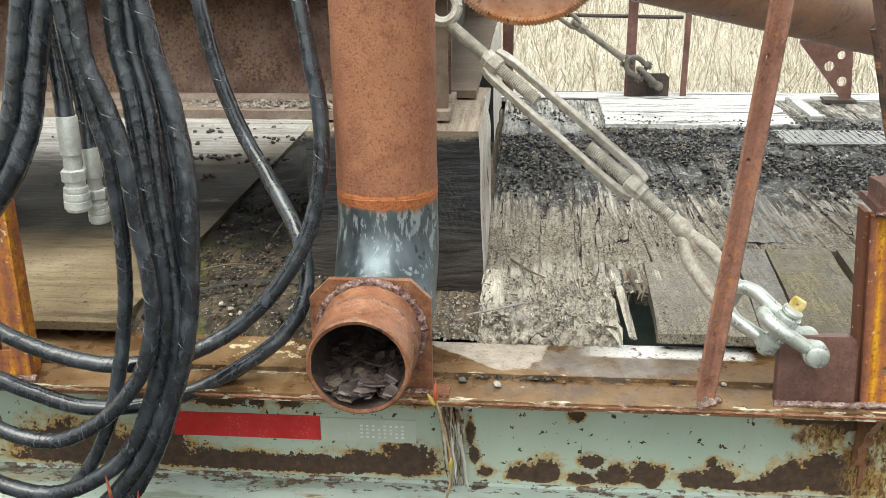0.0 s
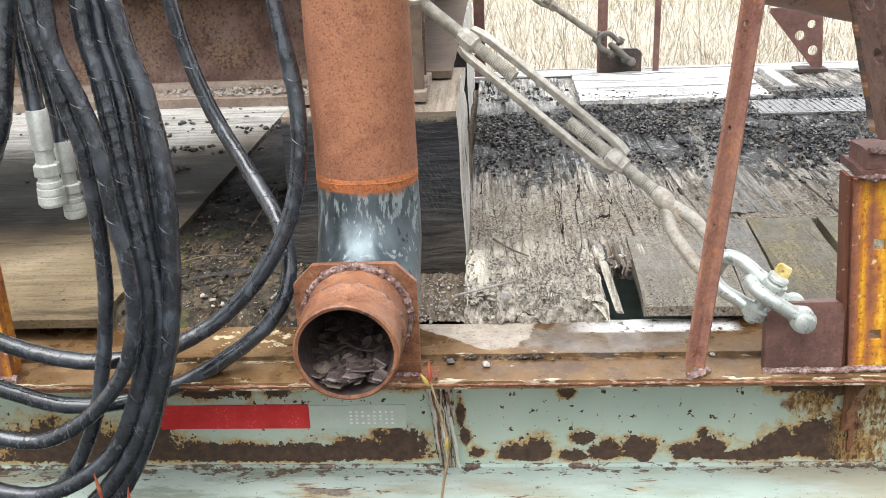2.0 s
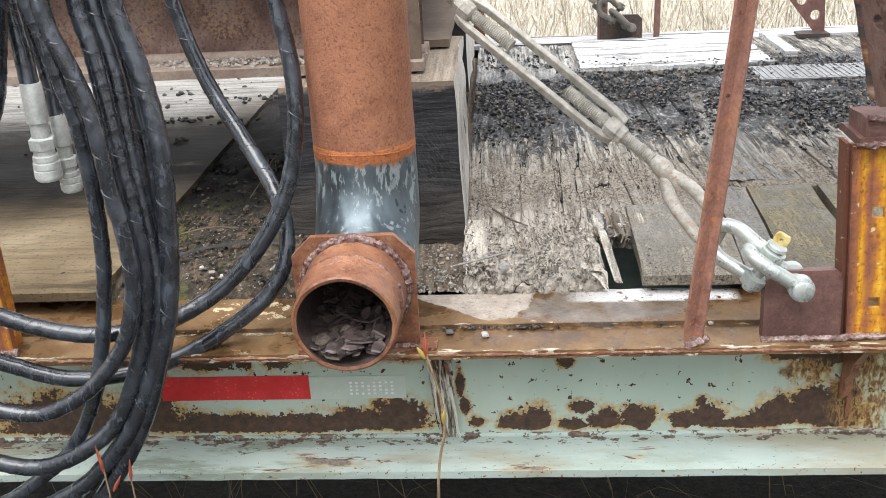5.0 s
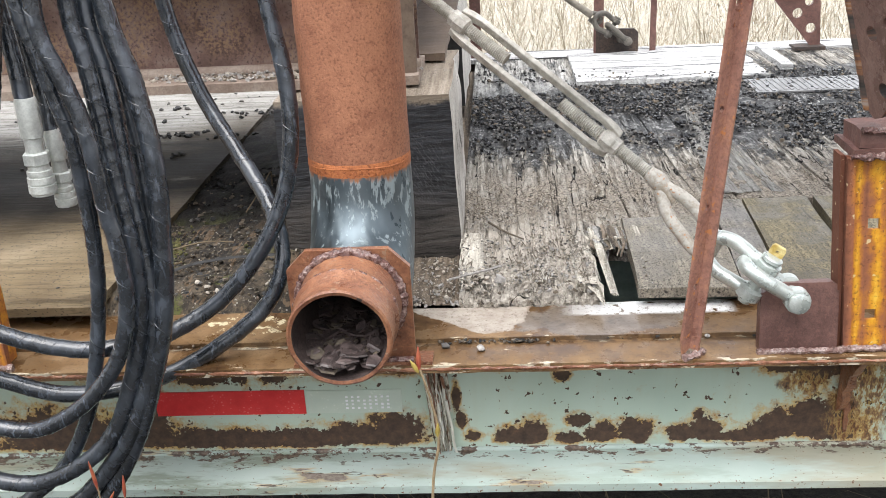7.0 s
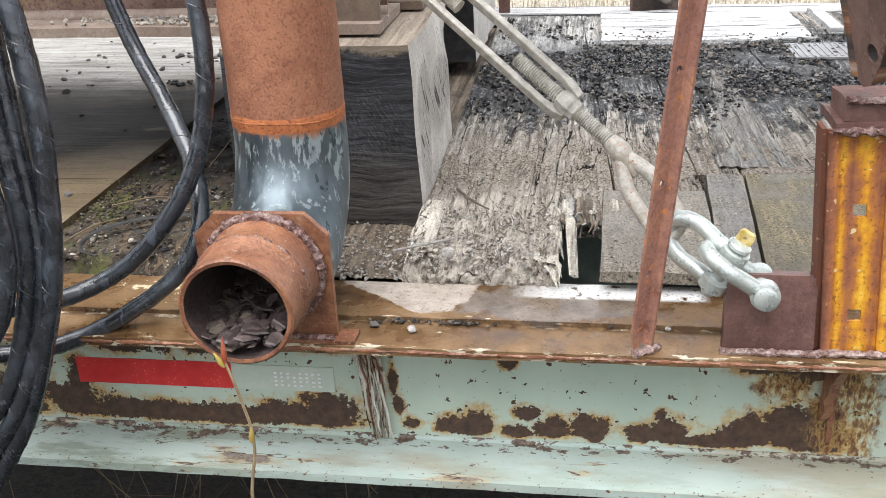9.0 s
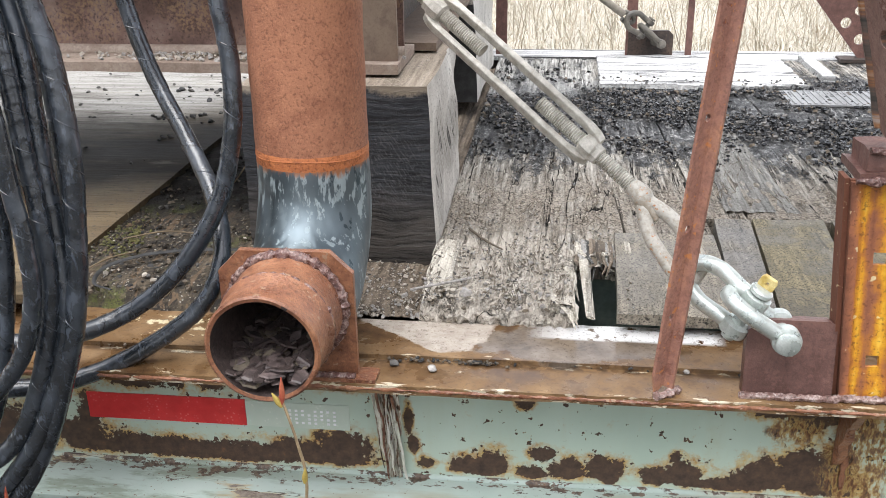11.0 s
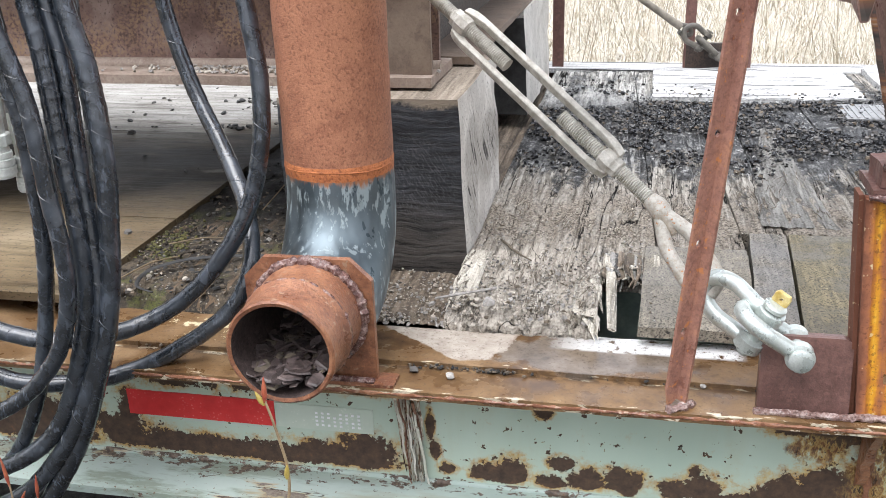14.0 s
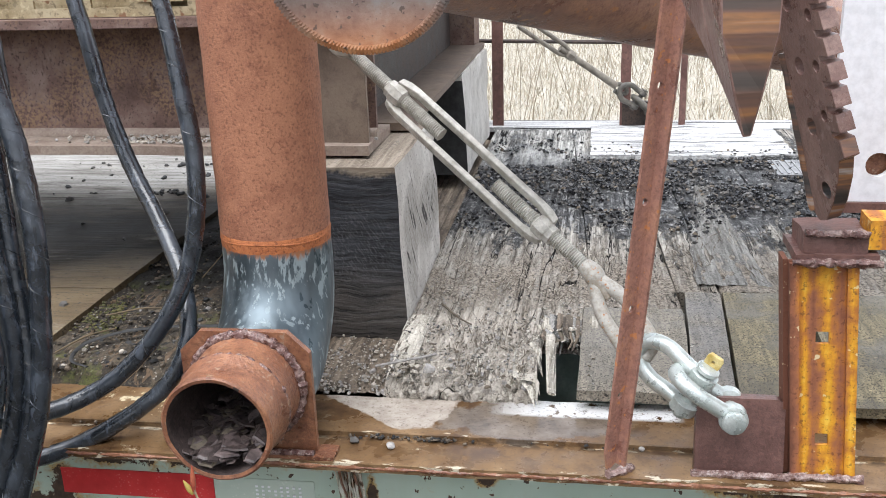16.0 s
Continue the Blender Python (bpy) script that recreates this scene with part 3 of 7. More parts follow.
def rubber():
    """Black hose rubber: wet gloss, bluish sky sheen painted in patches, scuffs and small wrinkles."""
    k = Mat("black_hose_rubber")
    v = k.coord(jitter=True)
    n, f, wr = k.noise(v, 16, 6, 0.6), k.noise(v, 210, 4, 0.65), k.noise(k.coord((1, 1, 0.35), jitter=True), 85, 5, 0.65, 0.5)
    c = k.ramp(n, (0.3, (0.010, 0.0125, 0.016)), (0.7, (0.024, 0.030, 0.039)))
    # bluish patches put the sky's sheen into the base colour
    c = k.mix(k.step(n, 0.50, 0.62, 0, 0.28), c, (0.07, 0.084, 0.105))
    c = k.mix(k.step(f, 0.60, 0.66, 0, 0.35), c, (0.09, 0.10, 0.12))
    c = k.mix(k.step(wr, 0.57, 0.63, 0, 0.6), c, (0.085, 0.10, 0.125))
    c = k.mix(k.step(wr, 0.36, 0.40, 0.6, 0), c, (0.005, 0.006, 0.007))
    return k.done(c, k.step(n, 0.3, 0.7, 0.2, 0.34), 0.0, k.math("ADD", k.math("MULTIPLY", f, 0.3), wr), 0.4, 0.0018, 0.7)


def elbow_steel():
    """Blue-black mill steel, wet and glossy, with pale scrapes hanging from its rusty top edge."""
    k = Mat("blue_grey_mill_steel")
    n, f, p = k.noise(k.coord((1, 1, 0.22), place=True), 75, 5, 0.68), k.noise(k.coord(place=True), 9, 4, 0.5), k.noise(k.coord((1, 1, 0.5), place=True), 38, 4, 0.62, 0.4)
    c = k.ramp(f, (0.3, (0.075, 0.098, 0.112)), (0.7, (0.17, 0.205, 0.225)))
    z, x = k.axis(2), k.axis(0)
    top = k.step(z, 0.98, 1.09)
    scr = k.step(k.math("ADD", n, k.math("MULTIPLY", top, 0.14)), 0.63, 0.66)
    side = k.step(x, -0.17, -0.085, 0.12, 1.0)
    scr = k.math("MAXIMUM", scr, k.math("MULTIPLY", k.step(p, 0.57, 0.59), side))
    c = k.mix(k.math("MULTIPLY", scr, 0.75), c, (0.30, 0.36, 0.37))
    c = k.mix(k.math("MULTIPLY", k.step(p, 0.36, 0.38, 0.8, 0.0), side), c, (0.03, 0.05, 0.06))
    edge = k.step(k.math("ADD", z, k.math("MULTIPLY", k.math("SUBTRACT", n, 0.5), 0.05)), 1.083, 1.091)
    c = k.mix(edge, c, (0.30, 0.125, 0.055))
    dull = k.math("MAXIMUM", scr, edge)
    dent = k.noise(k.coord((1, 1, 0.1), place=True), 24, 2, 0.4)
    h = k.math("ADD", k.math("MULTIPLY", n, 0.12), k.math("MULTIPLY", dent, 4.0))
    k.b.inputs["Anisotropic"].default_value = 0.8
    k.b.inputs["Anisotropic Rotation"].default_value = 0.25
    tan = k.n.new("ShaderNodeTangent")
    tan.direction_type, tan.axis = "RADIAL", "Z"
    k.l.new(tan.outputs[0], k.b.inputs["Tangent"])
    return k.done(c, k.step(dull, 0, 1, 0.42, 0.6), k.step(dull, 0, 1, 0.85, 0.2), h, 0.5, 0.0035, 0.04)


def tape(name, a, b, pale):
    k = Mat(name)
    v = k.coord(place=True)
    d = k.cells(k.coord((1, 1, 1), place=True), 150)
    n = k.noise(v, 22, 5, 0.6)
    c = k.ramp(n, (0.3, a), (0.7, b))
    c = k.mix(k.math("MULTIPLY", k.step(d, 0.18, 0.3, 1, 0), k.step(n, 0.45, 0.6, 0, 0.5)), c, pale)
    return k.done(c, 0.38, 0.0, d, 0.1, 0.0005)


def cut_edge():
    """Flame-cut plate edge: slag grey above, level bands of brown and orange below."""
    k = Mat("flame_cut_edge")
    v = k.coord((0.05, 0.05, 1), place=True)
    n, f = k.noise(v, 38, 4, 0.62, 0.1), k.noise(k.coord((0.2, 0.2, 1), place=True), 170, 3, 0.55)
    c = k.ramp(n, (0.38, (0.028, 0.027, 0.026)), (0.46, (0.085, 0.066, 0.056)), (0.53, (0.16, 0.085, 0.06)), (0.59, (0.32, 0.15, 0.06)), (0.66, (0.40, 0.33, 0.29)))
    c = k.mix(k.step(f, 0.5, 0.66, 0, 0.4), c, (0.06, 0.048, 0.04))
    return k.done(c, 0.55, 0.0, k.math("ADD", n, f), 0.2, 0.002)


def disc_face():
    """Dished end: grey mill scale above, orange rust where water stands, small pits."""
    k = Mat("grey_and_orange_disc")
    v = k.coord(place=True)
    z, n, f = k.axis(2), k.noise(v, 20, 6, 0.65), k.noise(v, 150, 3, 0.6)
    wet = k.step(k.math("ADD", z, k.math("MULTIPLY", n, 0.09)), 1.465, 1.52, 1.0, 0.0)
    grey = k.ramp(n, (0.35, (0.10, 0.09, 0.088)), (0.65, (0.21, 0.185, 0.17)))
    c = k.mix(wet, grey, k.ramp(n, (0.35, (0.16, 0.062, 0.03)), (0.5, (0.30, 0.12, 0.045)), (0.65, (0.40, 0.19, 0.08))))
    c = k.mix(k.step(k.math("ADD", k.blob(0, 2, 0.06, 1.50, 0.05, 0.035), k.math("MULTIPLY", k.math("SUBTRACT", k.noise(v, 60, 5, 0.7), 0.5), 3.0)), 0.3, 0.5, 0, 0.8), c, (0.55, 0.53, 0.52))
    c = k.mix(k.step(f, 0.62, 0.66, 0, 0.8), c, (0.05, 0.03, 0.02))
    return k.done(c, 0.45, 0.0, k.math("ADD", n, f), 0.3, 0.002)


def beam_web():
    """Brown rusted web with fine ochre flakes in clouds and dusty mauve bloom."""
    k = Mat("dull_rusted_beam")
    v = k.coord(place=True)
    n, big, f, d = k.noise(v, 11, 7, 0.68), k.noise(v, 4.5, 5, 0.6), k.noise(v, 170, 3, 0.65), k.noise(k.coord((1, 1, 0.3), place=True), 60, 4, 0.65)
    c = k.ramp(n, (0.34, (0.082, 0.046, 0.037)), (0.5, (0.16, 0.098, 0.078)), (0.66, (0.245, 0.178, 0.152)))
    c = k.mix(k.math("MULTIPLY", k.step(f, 0.50, 0.54, 0, 0.6), k.step(big, 0.46, 0.58)), c, (0.30, 0.195, 0.10))
    c = k.mix(k.step(f, 0.36, 0.42, 0.7, 0), c, (0.04, 0.021, 0.016))
    c = k.mix(k.step(d, 0.60, 0.68, 0, 0.5), c, (0.07, 0.036, 0.026))
    return k.done(c, 0.75, 0.0, k.math("ADD", n, f), 0.4, 0.003)


M_MINT = mint_paint()
M_DISC = disc_face()
M_FLANGE = wet_flange()
M_PIPE = rust("orange_rusted_pipe", (0.24, 0.095, 0.052), (0.34, 0.145, 0.08), (0.42, 0.19, 0.105), 7, 0.9, 0.5, None, 0.0, 240.0, 0.45)
M_BAND = rust("bright_rust_band", (0.30, 0.095, 0.035), (0.42, 0.14, 0.045), (0.38, 0.13, 0.05), 22, 0.9, 0.6)
M_NIPPLE = rust("brown_rusted_steel", (0.12, 0.047, 0.028), (0.235, 0.10, 0.053), (0.35, 0.165, 0.085), 14, 0.55, 0.6, (0.30, 0.19, 0.125), 0.12, 200.0, 0.3)
M_WELD = rust("rusty_weld_bead", (0.07, 0.034, 0.032), (0.15, 0.078, 0.066), (0.36, 0.27, 0.24), 60, 0.42, 0.9, None, 0.1)
M_WELDPALE = rust("pale_pink_weld_bead", (0.12, 0.065, 0.055), (0.23, 0.145, 0.125), (0.46, 0.38, 0.35), 60, 0.38, 0.9, None, 0.1)
M_PLATE = rust("plum_brown_plate", (0.08, 0.04, 0.034), (0.14, 0.072, 0.06), (0.21, 0.11, 0.088), 12, 0.62, 0.35, None, 0.1, 200.0, 0.22)
M_BAR = rust("red_brown_bar", (0.20, 0.095, 0.072), (0.33, 0.168, 0.125), (0.45, 0.225, 0.135), 18, 0.5, 0.35, (0.48, 0.2, 0.075), 0.05, 200.0, 0.25)
M_SKID = beam_web()
M_SKIDLOW = rust("dusty_mauve_flange", (0.19, 0.135, 0.105), (0.28, 0.22, 0.178), (0.38, 0.325, 0.268), 9, 0.9, 0.3, None, 0.0, 230.0, 0.2)
# darker copy of the skid's rust, with the shade at its end painted in
M_SKIDEND = rust("shaded_brown_gusset", (0.11, 0.079, 0.058), (0.165, 0.122, 0.091), (0.215, 0.166, 0.125), 6, 0.9, 0.2, None, 0.0, 230.0, 0.15)
M_DARKSTEEL = rust("dark_steel", (0.025, 0.02, 0.018), (0.05, 0.036, 0.03), (0.09, 0.06, 0.045), 14, 0.8, 0.4)
M_CUT = cut_edge()
M_ELBOW = elbow_steel()
M_YELLOW = yellow_rust()
M_YELLOWEST = yellow_rust("yellow_paint_streaked", -0.04, -0.6)
M_RUBBER = rubber()
M_GALV = plain("weathered_galvanised_steel", (0.33, 0.315, 0.27), (0.60, 0.58, 0.525), 0.5, 60, 0.12, 0.6)
M_ZINC = plain("pale_zinc_shackle", (0.50, 0.55, 0.52), (0.68, 0.72, 0.69), 0.33, 45, 0.55, 0.3)
M_FITTING = plain("bright_zinc_fitting", (0.50, 0.52, 0.49), (0.74, 0.76, 0.72), 0.38, 30, 0.25, 0.2)
M_PINHEAD = plain("yellow_pin_paint", (0.46, 0.32, 0.07), (0.72, 0.60, 0.28), 0.45, 60)
M_DECK = deck_wood()
M_PATCH = pitted_board("pale_speckled_board", (0.315, 0.28, 0.22), (0.19, 0.166, 0.125))
M_TAN = pitted_board("tan_board", (0.235, 0.20, 0.12), (0.085, 0.072, 0.05), 0.5)
M_MATS = [mat_sheet("olive_brown_mat_board", 0.0), mat_sheet("mat_board_damp_and_shade", 3.0), mat_sheet("pale_sheen_mat_board", 6.0)]
M_BLOCK = charred_end()
M_BLOCKTOP = timber("dusty_brown_timber", (0.12, 0.095, 0.07), (0.26, 0.215, 0.165), (0.36, 0.31, 0.25), "y", 60, 0.6, 0.9, 0.5, (0.2, 0.16, 0.12))
M_WHITEWOOD = flaked_white()
M_BLEACHED = timber("bleached_plank", (0.10, 0.10, 0.10), (0.42, 0.42, 0.415), (0.68, 0.68, 0.67), "x", 95, 0.9, 0.9, 0.85, (0.52, 0.52, 0.51), 0.008, 6.0)
M_RED = tape("red_reflective_tape", (0.50, 0.016, 0.02), (0.68, 0.04, 0.04), (0.75, 0.25, 0.22))
M_WHITETAPE = tape("faded_white_tape", (0.46, 0.53, 0.46), (0.52, 0.58, 0.5), (0.68, 0.70, 0.64))
M_CRUMPLE = crumpled_paint()
M_CREAMCHIP = plain("cream_paint_sliver", (0.56, 0.54, 0.46), (0.74, 0.73, 0.66), 0.6, 70)
M_SPLINTER = timber("pale_split_wood", (0.24, 0.215, 0.17), (0.54, 0.50, 0.425), (0.72, 0.68, 0.595), "y", 150, 0.8, 0.9, 0.5, (0.3, 0.27, 0.22), 0.003, 9.0)
M_SILVER = timber("silver_grey_strip", (0.09, 0.087, 0.08), (0.31, 0.30, 0.28), (0.54, 0.53, 0.50), "y", 85, 1.0, 0.85, 0.8, (0.25, 0.24, 0.22), 0.008, 9.0)
# brown plank wood, a darker copy of the deck tone with shade included
M_BROWNPLANK = timber("dark_brown_plank", (0.06, 0.046, 0.034), (0.17, 0.133, 0.097), (0.31, 0.25, 0.187), "y", 90, 0.9, 0.75, 0.7, (0.06, 0.045, 0.03), 0.004, 6.0)
M_CRUMB = plain("beige_wood_crumb", (0.32, 0.285, 0.235), (0.55, 0.50, 0.43), 0.9, 40)
M_CRUMBDARK = plain("brown_wood_crumb", (0.085, 0.068, 0.05), (0.19, 0.155, 0.115), 0.9, 40)
M_IRON = plain("grey_weathered_iron", (0.07, 0.064, 0.055), (0.17, 0.155, 0.13), 0.55, 40)
M_FARROD = plain("weathered_brown_grey_steel", (0.15, 0.13, 0.105), (0.30, 0.27, 0.22), 0.55, 40)
M_EYE = rust("galvanised_eye_rusting", (0.30, 0.25, 0.19), (0.46, 0.44, 0.39), (0.52, 0.50, 0.45), 26, 0.6, 0.3, (0.42, 0.19, 0.07), 0.0, 230.0, 0.2)
# darker green than the side beam's mint paint
M_GREENSTEEL = plain("dull_green_steel", (0.16, 0.21, 0.185), (0.27, 0.34, 0.30), 0.45, 14)
M_MOSS = plain("yellow_green_moss", (0.05, 0.052, 0.018), (0.125, 0.115, 0.04), 0.9, 60)
M_GRIT = plain("grey_grit", (0.05, 0.048, 0.045), (0.16, 0.15, 0.14), 0.85, 40)
# cinder black; also paints shade in the bore and on the far block
M_SOOT_SHADE = plain("black_cinder_and_shade", (0.012, 0.012, 0.012), (0.05, 0.05, 0.05), 0.7, 40)
M_CINDER = plain("wet_black_cinder", (0.004, 0.004, 0.0045), (0.018, 0.018, 0.02), 0.22, 40)
M_PEBBLE = plain("pale_pebble", (0.22, 0.205, 0.19), (0.46, 0.44, 0.41), 0.8, 150)
M_NARROW = pitted_board("mottled_grey_board", (0.27, 0.245, 0.205), (0.13, 0.12, 0.105))
M_PLATELIGHT = rust("pale_brown_plate", (0.13, 0.072, 0.058), (0.22, 0.13, 0.108), (0.33, 0.225, 0.19), 10, 0.5, 0.3, None, 0.1, 200.0, 0.2)
M_MINTLOW = low_mint()
M_TUBE = rust("brown_steel_tube", (0.17, 0.085, 0.066), (0.30, 0.16, 0.115), (0.44, 0.25, 0.155), 9, 0.5, 0.3, (0.42, 0.2, 0.09), 0.1, 210.0, 0.2)
M_TREAD = plain("worn_aluminium", (0.22, 0.22, 0.22), (0.36, 0.36, 0.36), 0.45, 30, 0.5)
M_FLAKE = plain("curled_rust_flake", (0.03, 0.022, 0.021), (0.15, 0.112, 0.104), 0.5, 60)
# rust darkened to carry the shade inside the outlet
M_BORE = rust("rust_darkened_for_bore", (0.03, 0.021, 0.019), (0.065, 0.046, 0.042), (0.11, 0.08, 0.072), 18, 0.8, 0.4)


def damp_soil():
    """Dark soil with wood crumbs, pale chips, brown bark and a little moss; skid shade painted black farther in."""
    k = Mat("deck_soil_with_skid_shade")
    v = k.coord(place=True)
    n, m = k.noise(v, 12, 7, 0.72), k.noise(v, 7, 5, 0.65)
    a, b = k.noise(k.coord((1, 0.6, 1), place=True), 130, 4, 0.7), k.grains(v, 330)
    g = k.noise(k.coord((1, 0.1, 1), place=True), 60, 4, 0.6, 0.5)
    c = k.ramp(n, (0.36, (0.008, 0.006, 0.004)), (0.5, (0.03, 0.023, 0.015)), (0.64, (0.10, 0.077, 0.05)))
    c = k.mix(k.step(a, 0.55, 0.60, 0, 0.6), c, (0.125, 0.098, 0.066))
    c = k.mix(k.step(a, 0.40, 0.45, 0.85, 0), c, (0.010, 0.008, 0.006))
    c = k.mix(k.step(b, 0.975, 0.98, 0, 0.8), c, (0.33, 0.31, 0.27))
    c = k.mix(k.math("MULTIPLY", k.step(g, 0.56, 0.60, 0, 0.7), k.step(m, 0.5, 0.6, 1, 0)), c, (0.16, 0.105, 0.06))
    c = k.mix(k.math("MULTIPLY", k.step(m, 0.56, 0.62), k.step(b, 0.2, 0.5, 0.2, 0.8)), c, (0.095, 0.105, 0.022))
    # soot here is the skid's shade, painted black from about y 0.42
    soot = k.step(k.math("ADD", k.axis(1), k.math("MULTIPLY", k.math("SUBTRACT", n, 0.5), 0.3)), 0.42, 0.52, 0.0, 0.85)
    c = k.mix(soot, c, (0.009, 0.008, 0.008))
    return k.done(c, 0.85, 0.0, k.math("ADD", n, k.math("MULTIPLY", a, 0.35)), 1.0, 0.008)


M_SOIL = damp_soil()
M_WHITE = plain("white_painted_guard", (0.78, 0.78, 0.80), (0.84, 0.84, 0.86), 0.45, 8, 0, 0.05)
M_CREAM = rust("cream_machine_paint", (0.25, 0.19, 0.10), (0.37, 0.30, 0.18), (0.45, 0.38, 0.25), 9, 0.7, 0.3, (0.20, 0.10, 0.05), 0.0, 90.0, 0.5)
M_STRAW = plain("dry_grass", (0.24, 0.19, 0.12), (0.70, 0.66, 0.56), 0.8, 5)
M_TWIG = plain("sapling_bark", (0.22, 0.18, 0.13), (0.46, 0.40, 0.31), 0.8, 6)
M_STEM = plain("pale_sprout_stem", (0.20, 0.14, 0.08), (0.38, 0.29, 0.17), 0.5, 60)
M_WITHERED = plain("withered_stalk", (0.12, 0.088, 0.05), (0.22, 0.165, 0.10), 0.8, 8)
M_BUD = plain("red_leaf_bud", (0.26, 0.045, 0.03), (0.42, 0.13, 0.055), 0.5, 80)
M_BUDGREEN = plain("yellow_green_bud", (0.30, 0.22, 0.05), (0.46, 0.36, 0.09), 0.5, 80)


def litter():
    """Pale dry straw beyond the trailer; the shade under and near it is painted in as a dark tone."""
    k = Mat("straw_ground_painted_shade")
    u = k.coord(place=True)
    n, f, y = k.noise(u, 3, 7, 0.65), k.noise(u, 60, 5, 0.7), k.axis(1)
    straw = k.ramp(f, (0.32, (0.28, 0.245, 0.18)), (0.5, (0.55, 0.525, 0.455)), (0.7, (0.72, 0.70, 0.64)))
    # near-black tone stands in for the shade under the trailer
    shade_tone = k.ramp(f, (0.35, (0.007, 0.0065, 0.0055)), (0.7, (0.04, 0.034, 0.025)))
    # a little straw behind the path bounces light onto the near faces
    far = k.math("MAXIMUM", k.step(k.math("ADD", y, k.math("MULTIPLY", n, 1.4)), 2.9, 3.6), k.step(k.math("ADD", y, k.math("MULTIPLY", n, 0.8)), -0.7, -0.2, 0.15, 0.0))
    return k.done(k.mix(far, shade_tone, straw), 0.95, 0.0, k.math("ADD", n, f), 1.0, 0.02)


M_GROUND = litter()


# ---------------------------------------------------------------- building helpers
ROOT = {}


def thing(name, loc, label, category, group="", kind=""):
    ob = new(name)
    ob.location, ob.empty_display_size = loc, 0.05
    ROOT[ob.name] = Vector(loc)
    return tagged(ob, label, category, group, kind)


def part(name, bm, material, parent=None, label="", smooth=False, bevel=0.0, auto=40):
    """Links a bmesh, given in world metres, as one mesh under a thing or a part."""
    base = ROOT[parent.name] if parent else Vector((0, 0, 0))
    if bevel:
        sharp = [e for e in bm.edges if len(e.link_faces) == 2 and e.calc_face_angle(0) > 0.6]
        bmesh.ops.bevel(bm, geom=sharp, offset=bevel, segments=2, profile=0.6, affect="EDGES", clamp_overlap=True)
    bmesh.ops.recalc_face_normals(bm, faces=bm.faces[:])
    bmesh.ops.translate(bm, verts=bm.verts[:], vec=-base)
    me = bpy.data.meshes.new(name)
    bm.to_mesh(me)
    bm.free()
    for m in material if isinstance(material, (list, tuple)) else [material]:
        me.materials.append(m)
    if smooth:
        for p in me.polygons:
            p.use_smooth = True
        me.set_sharp_from_angle(angle=radians(auto))
    ob = new(name, me)
    if parent:
        ob.parent = parent
        ROOT[ob.name] = base
    if label:
        ob["label"] = label
    return ob


def box(x0, x1, y0, y1, z0, z1, bm=None):
    bm = bm or bmesh.new()
    v = [bm.verts.new((x, y, z)) for z in (z0, z1) for y in (y0, y1) for x in (x0, x1)]
    for f in ((0, 2, 3, 1), (4, 5, 7, 6), (0, 1, 5, 4), (2, 6, 7, 3), (0, 4, 6, 2), (1, 3, 7, 5)):
        bm.faces.new([v[i] for i in f])
    return bm


def rough_box(x0, x1, y0, y1, z0, z1, n=(8, 8, 4), amp=0.004, seed=0.0, freq=14.0, stretch=(1, 1, 1), ragged=0.0, ragged_axis=1):
    """A box of many small faces with worn, uneven sides and, if wanted, a ragged near end."""
    bm = bmesh.new()
    lo, size = Vector((x0, y0, z0)), Vector((x1 - x0, y1 - y0, z1 - z0))
    seen = {}

    def vert(i, j, k):
        if (i, j, k) not in seen:
            p = lo + Vector((size.x * i / n[0], size.y * j / n[1], size.z * k / n[2]))
            q = Vector((p.x * stretch[0], p.y * stretch[1], p.z * stretch[2])) * freq + Vector((seed, seed * 1.7, seed * 0.6))
            d = noise.noise_vector(q) * amp
            if ragged and (j == 0 if ragged_axis == 1 else i == n[0]):
                r = abs(noise.noise(Vector((p.x * 60 + seed, p.z * 9, seed)))) * ragged * 1.6
                p[ragged_axis] += r if ragged_axis == 1 else -r
            seen[i, j, k] = bm.verts.new(p + d)
        return seen[i, j, k]

    a, b, c = n
    for i in range(a):
        for j in range(b):
            for k in (0, c):
                bm.faces.new([vert(i, j, k), vert(i + 1, j, k), vert(i + 1, j + 1, k), vert(i, j + 1, k)])
    for i in range(a):
        for k in range(c):
            for j in (0, b):
                bm.faces.new([vert(i, j, k), vert(i + 1, j, k), vert(i + 1, j, k + 1), vert(i, j, k + 1)])
    for j in range(b):
        for k in range(c):
            for i in (0, a):
                bm.faces.new([vert(i, j, k), vert(i, j + 1, k), vert(i, j + 1, k + 1), vert(i, j, k + 1)])
    return bm


def smooth_line(points, per=8):
    """A Catmull-Rom line through the points."""
    p = [Vector(q) for q in points]
    p = [2 * p[0] - p[1], *p, 2 * p[-1] - p[-2]]
    out = []
    for a, b, c, d in zip(p, p[1:], p[2:], p[3:]):
        for i in range(per):
            t = i / per
            out.append(0.5 * (2 * b + (c - a) * t + (2 * a - 5 * b + 4 * c - d) * t * t + (3 * b - a - 3 * c + d) * t ** 3))
    return [*out, p[-2]]


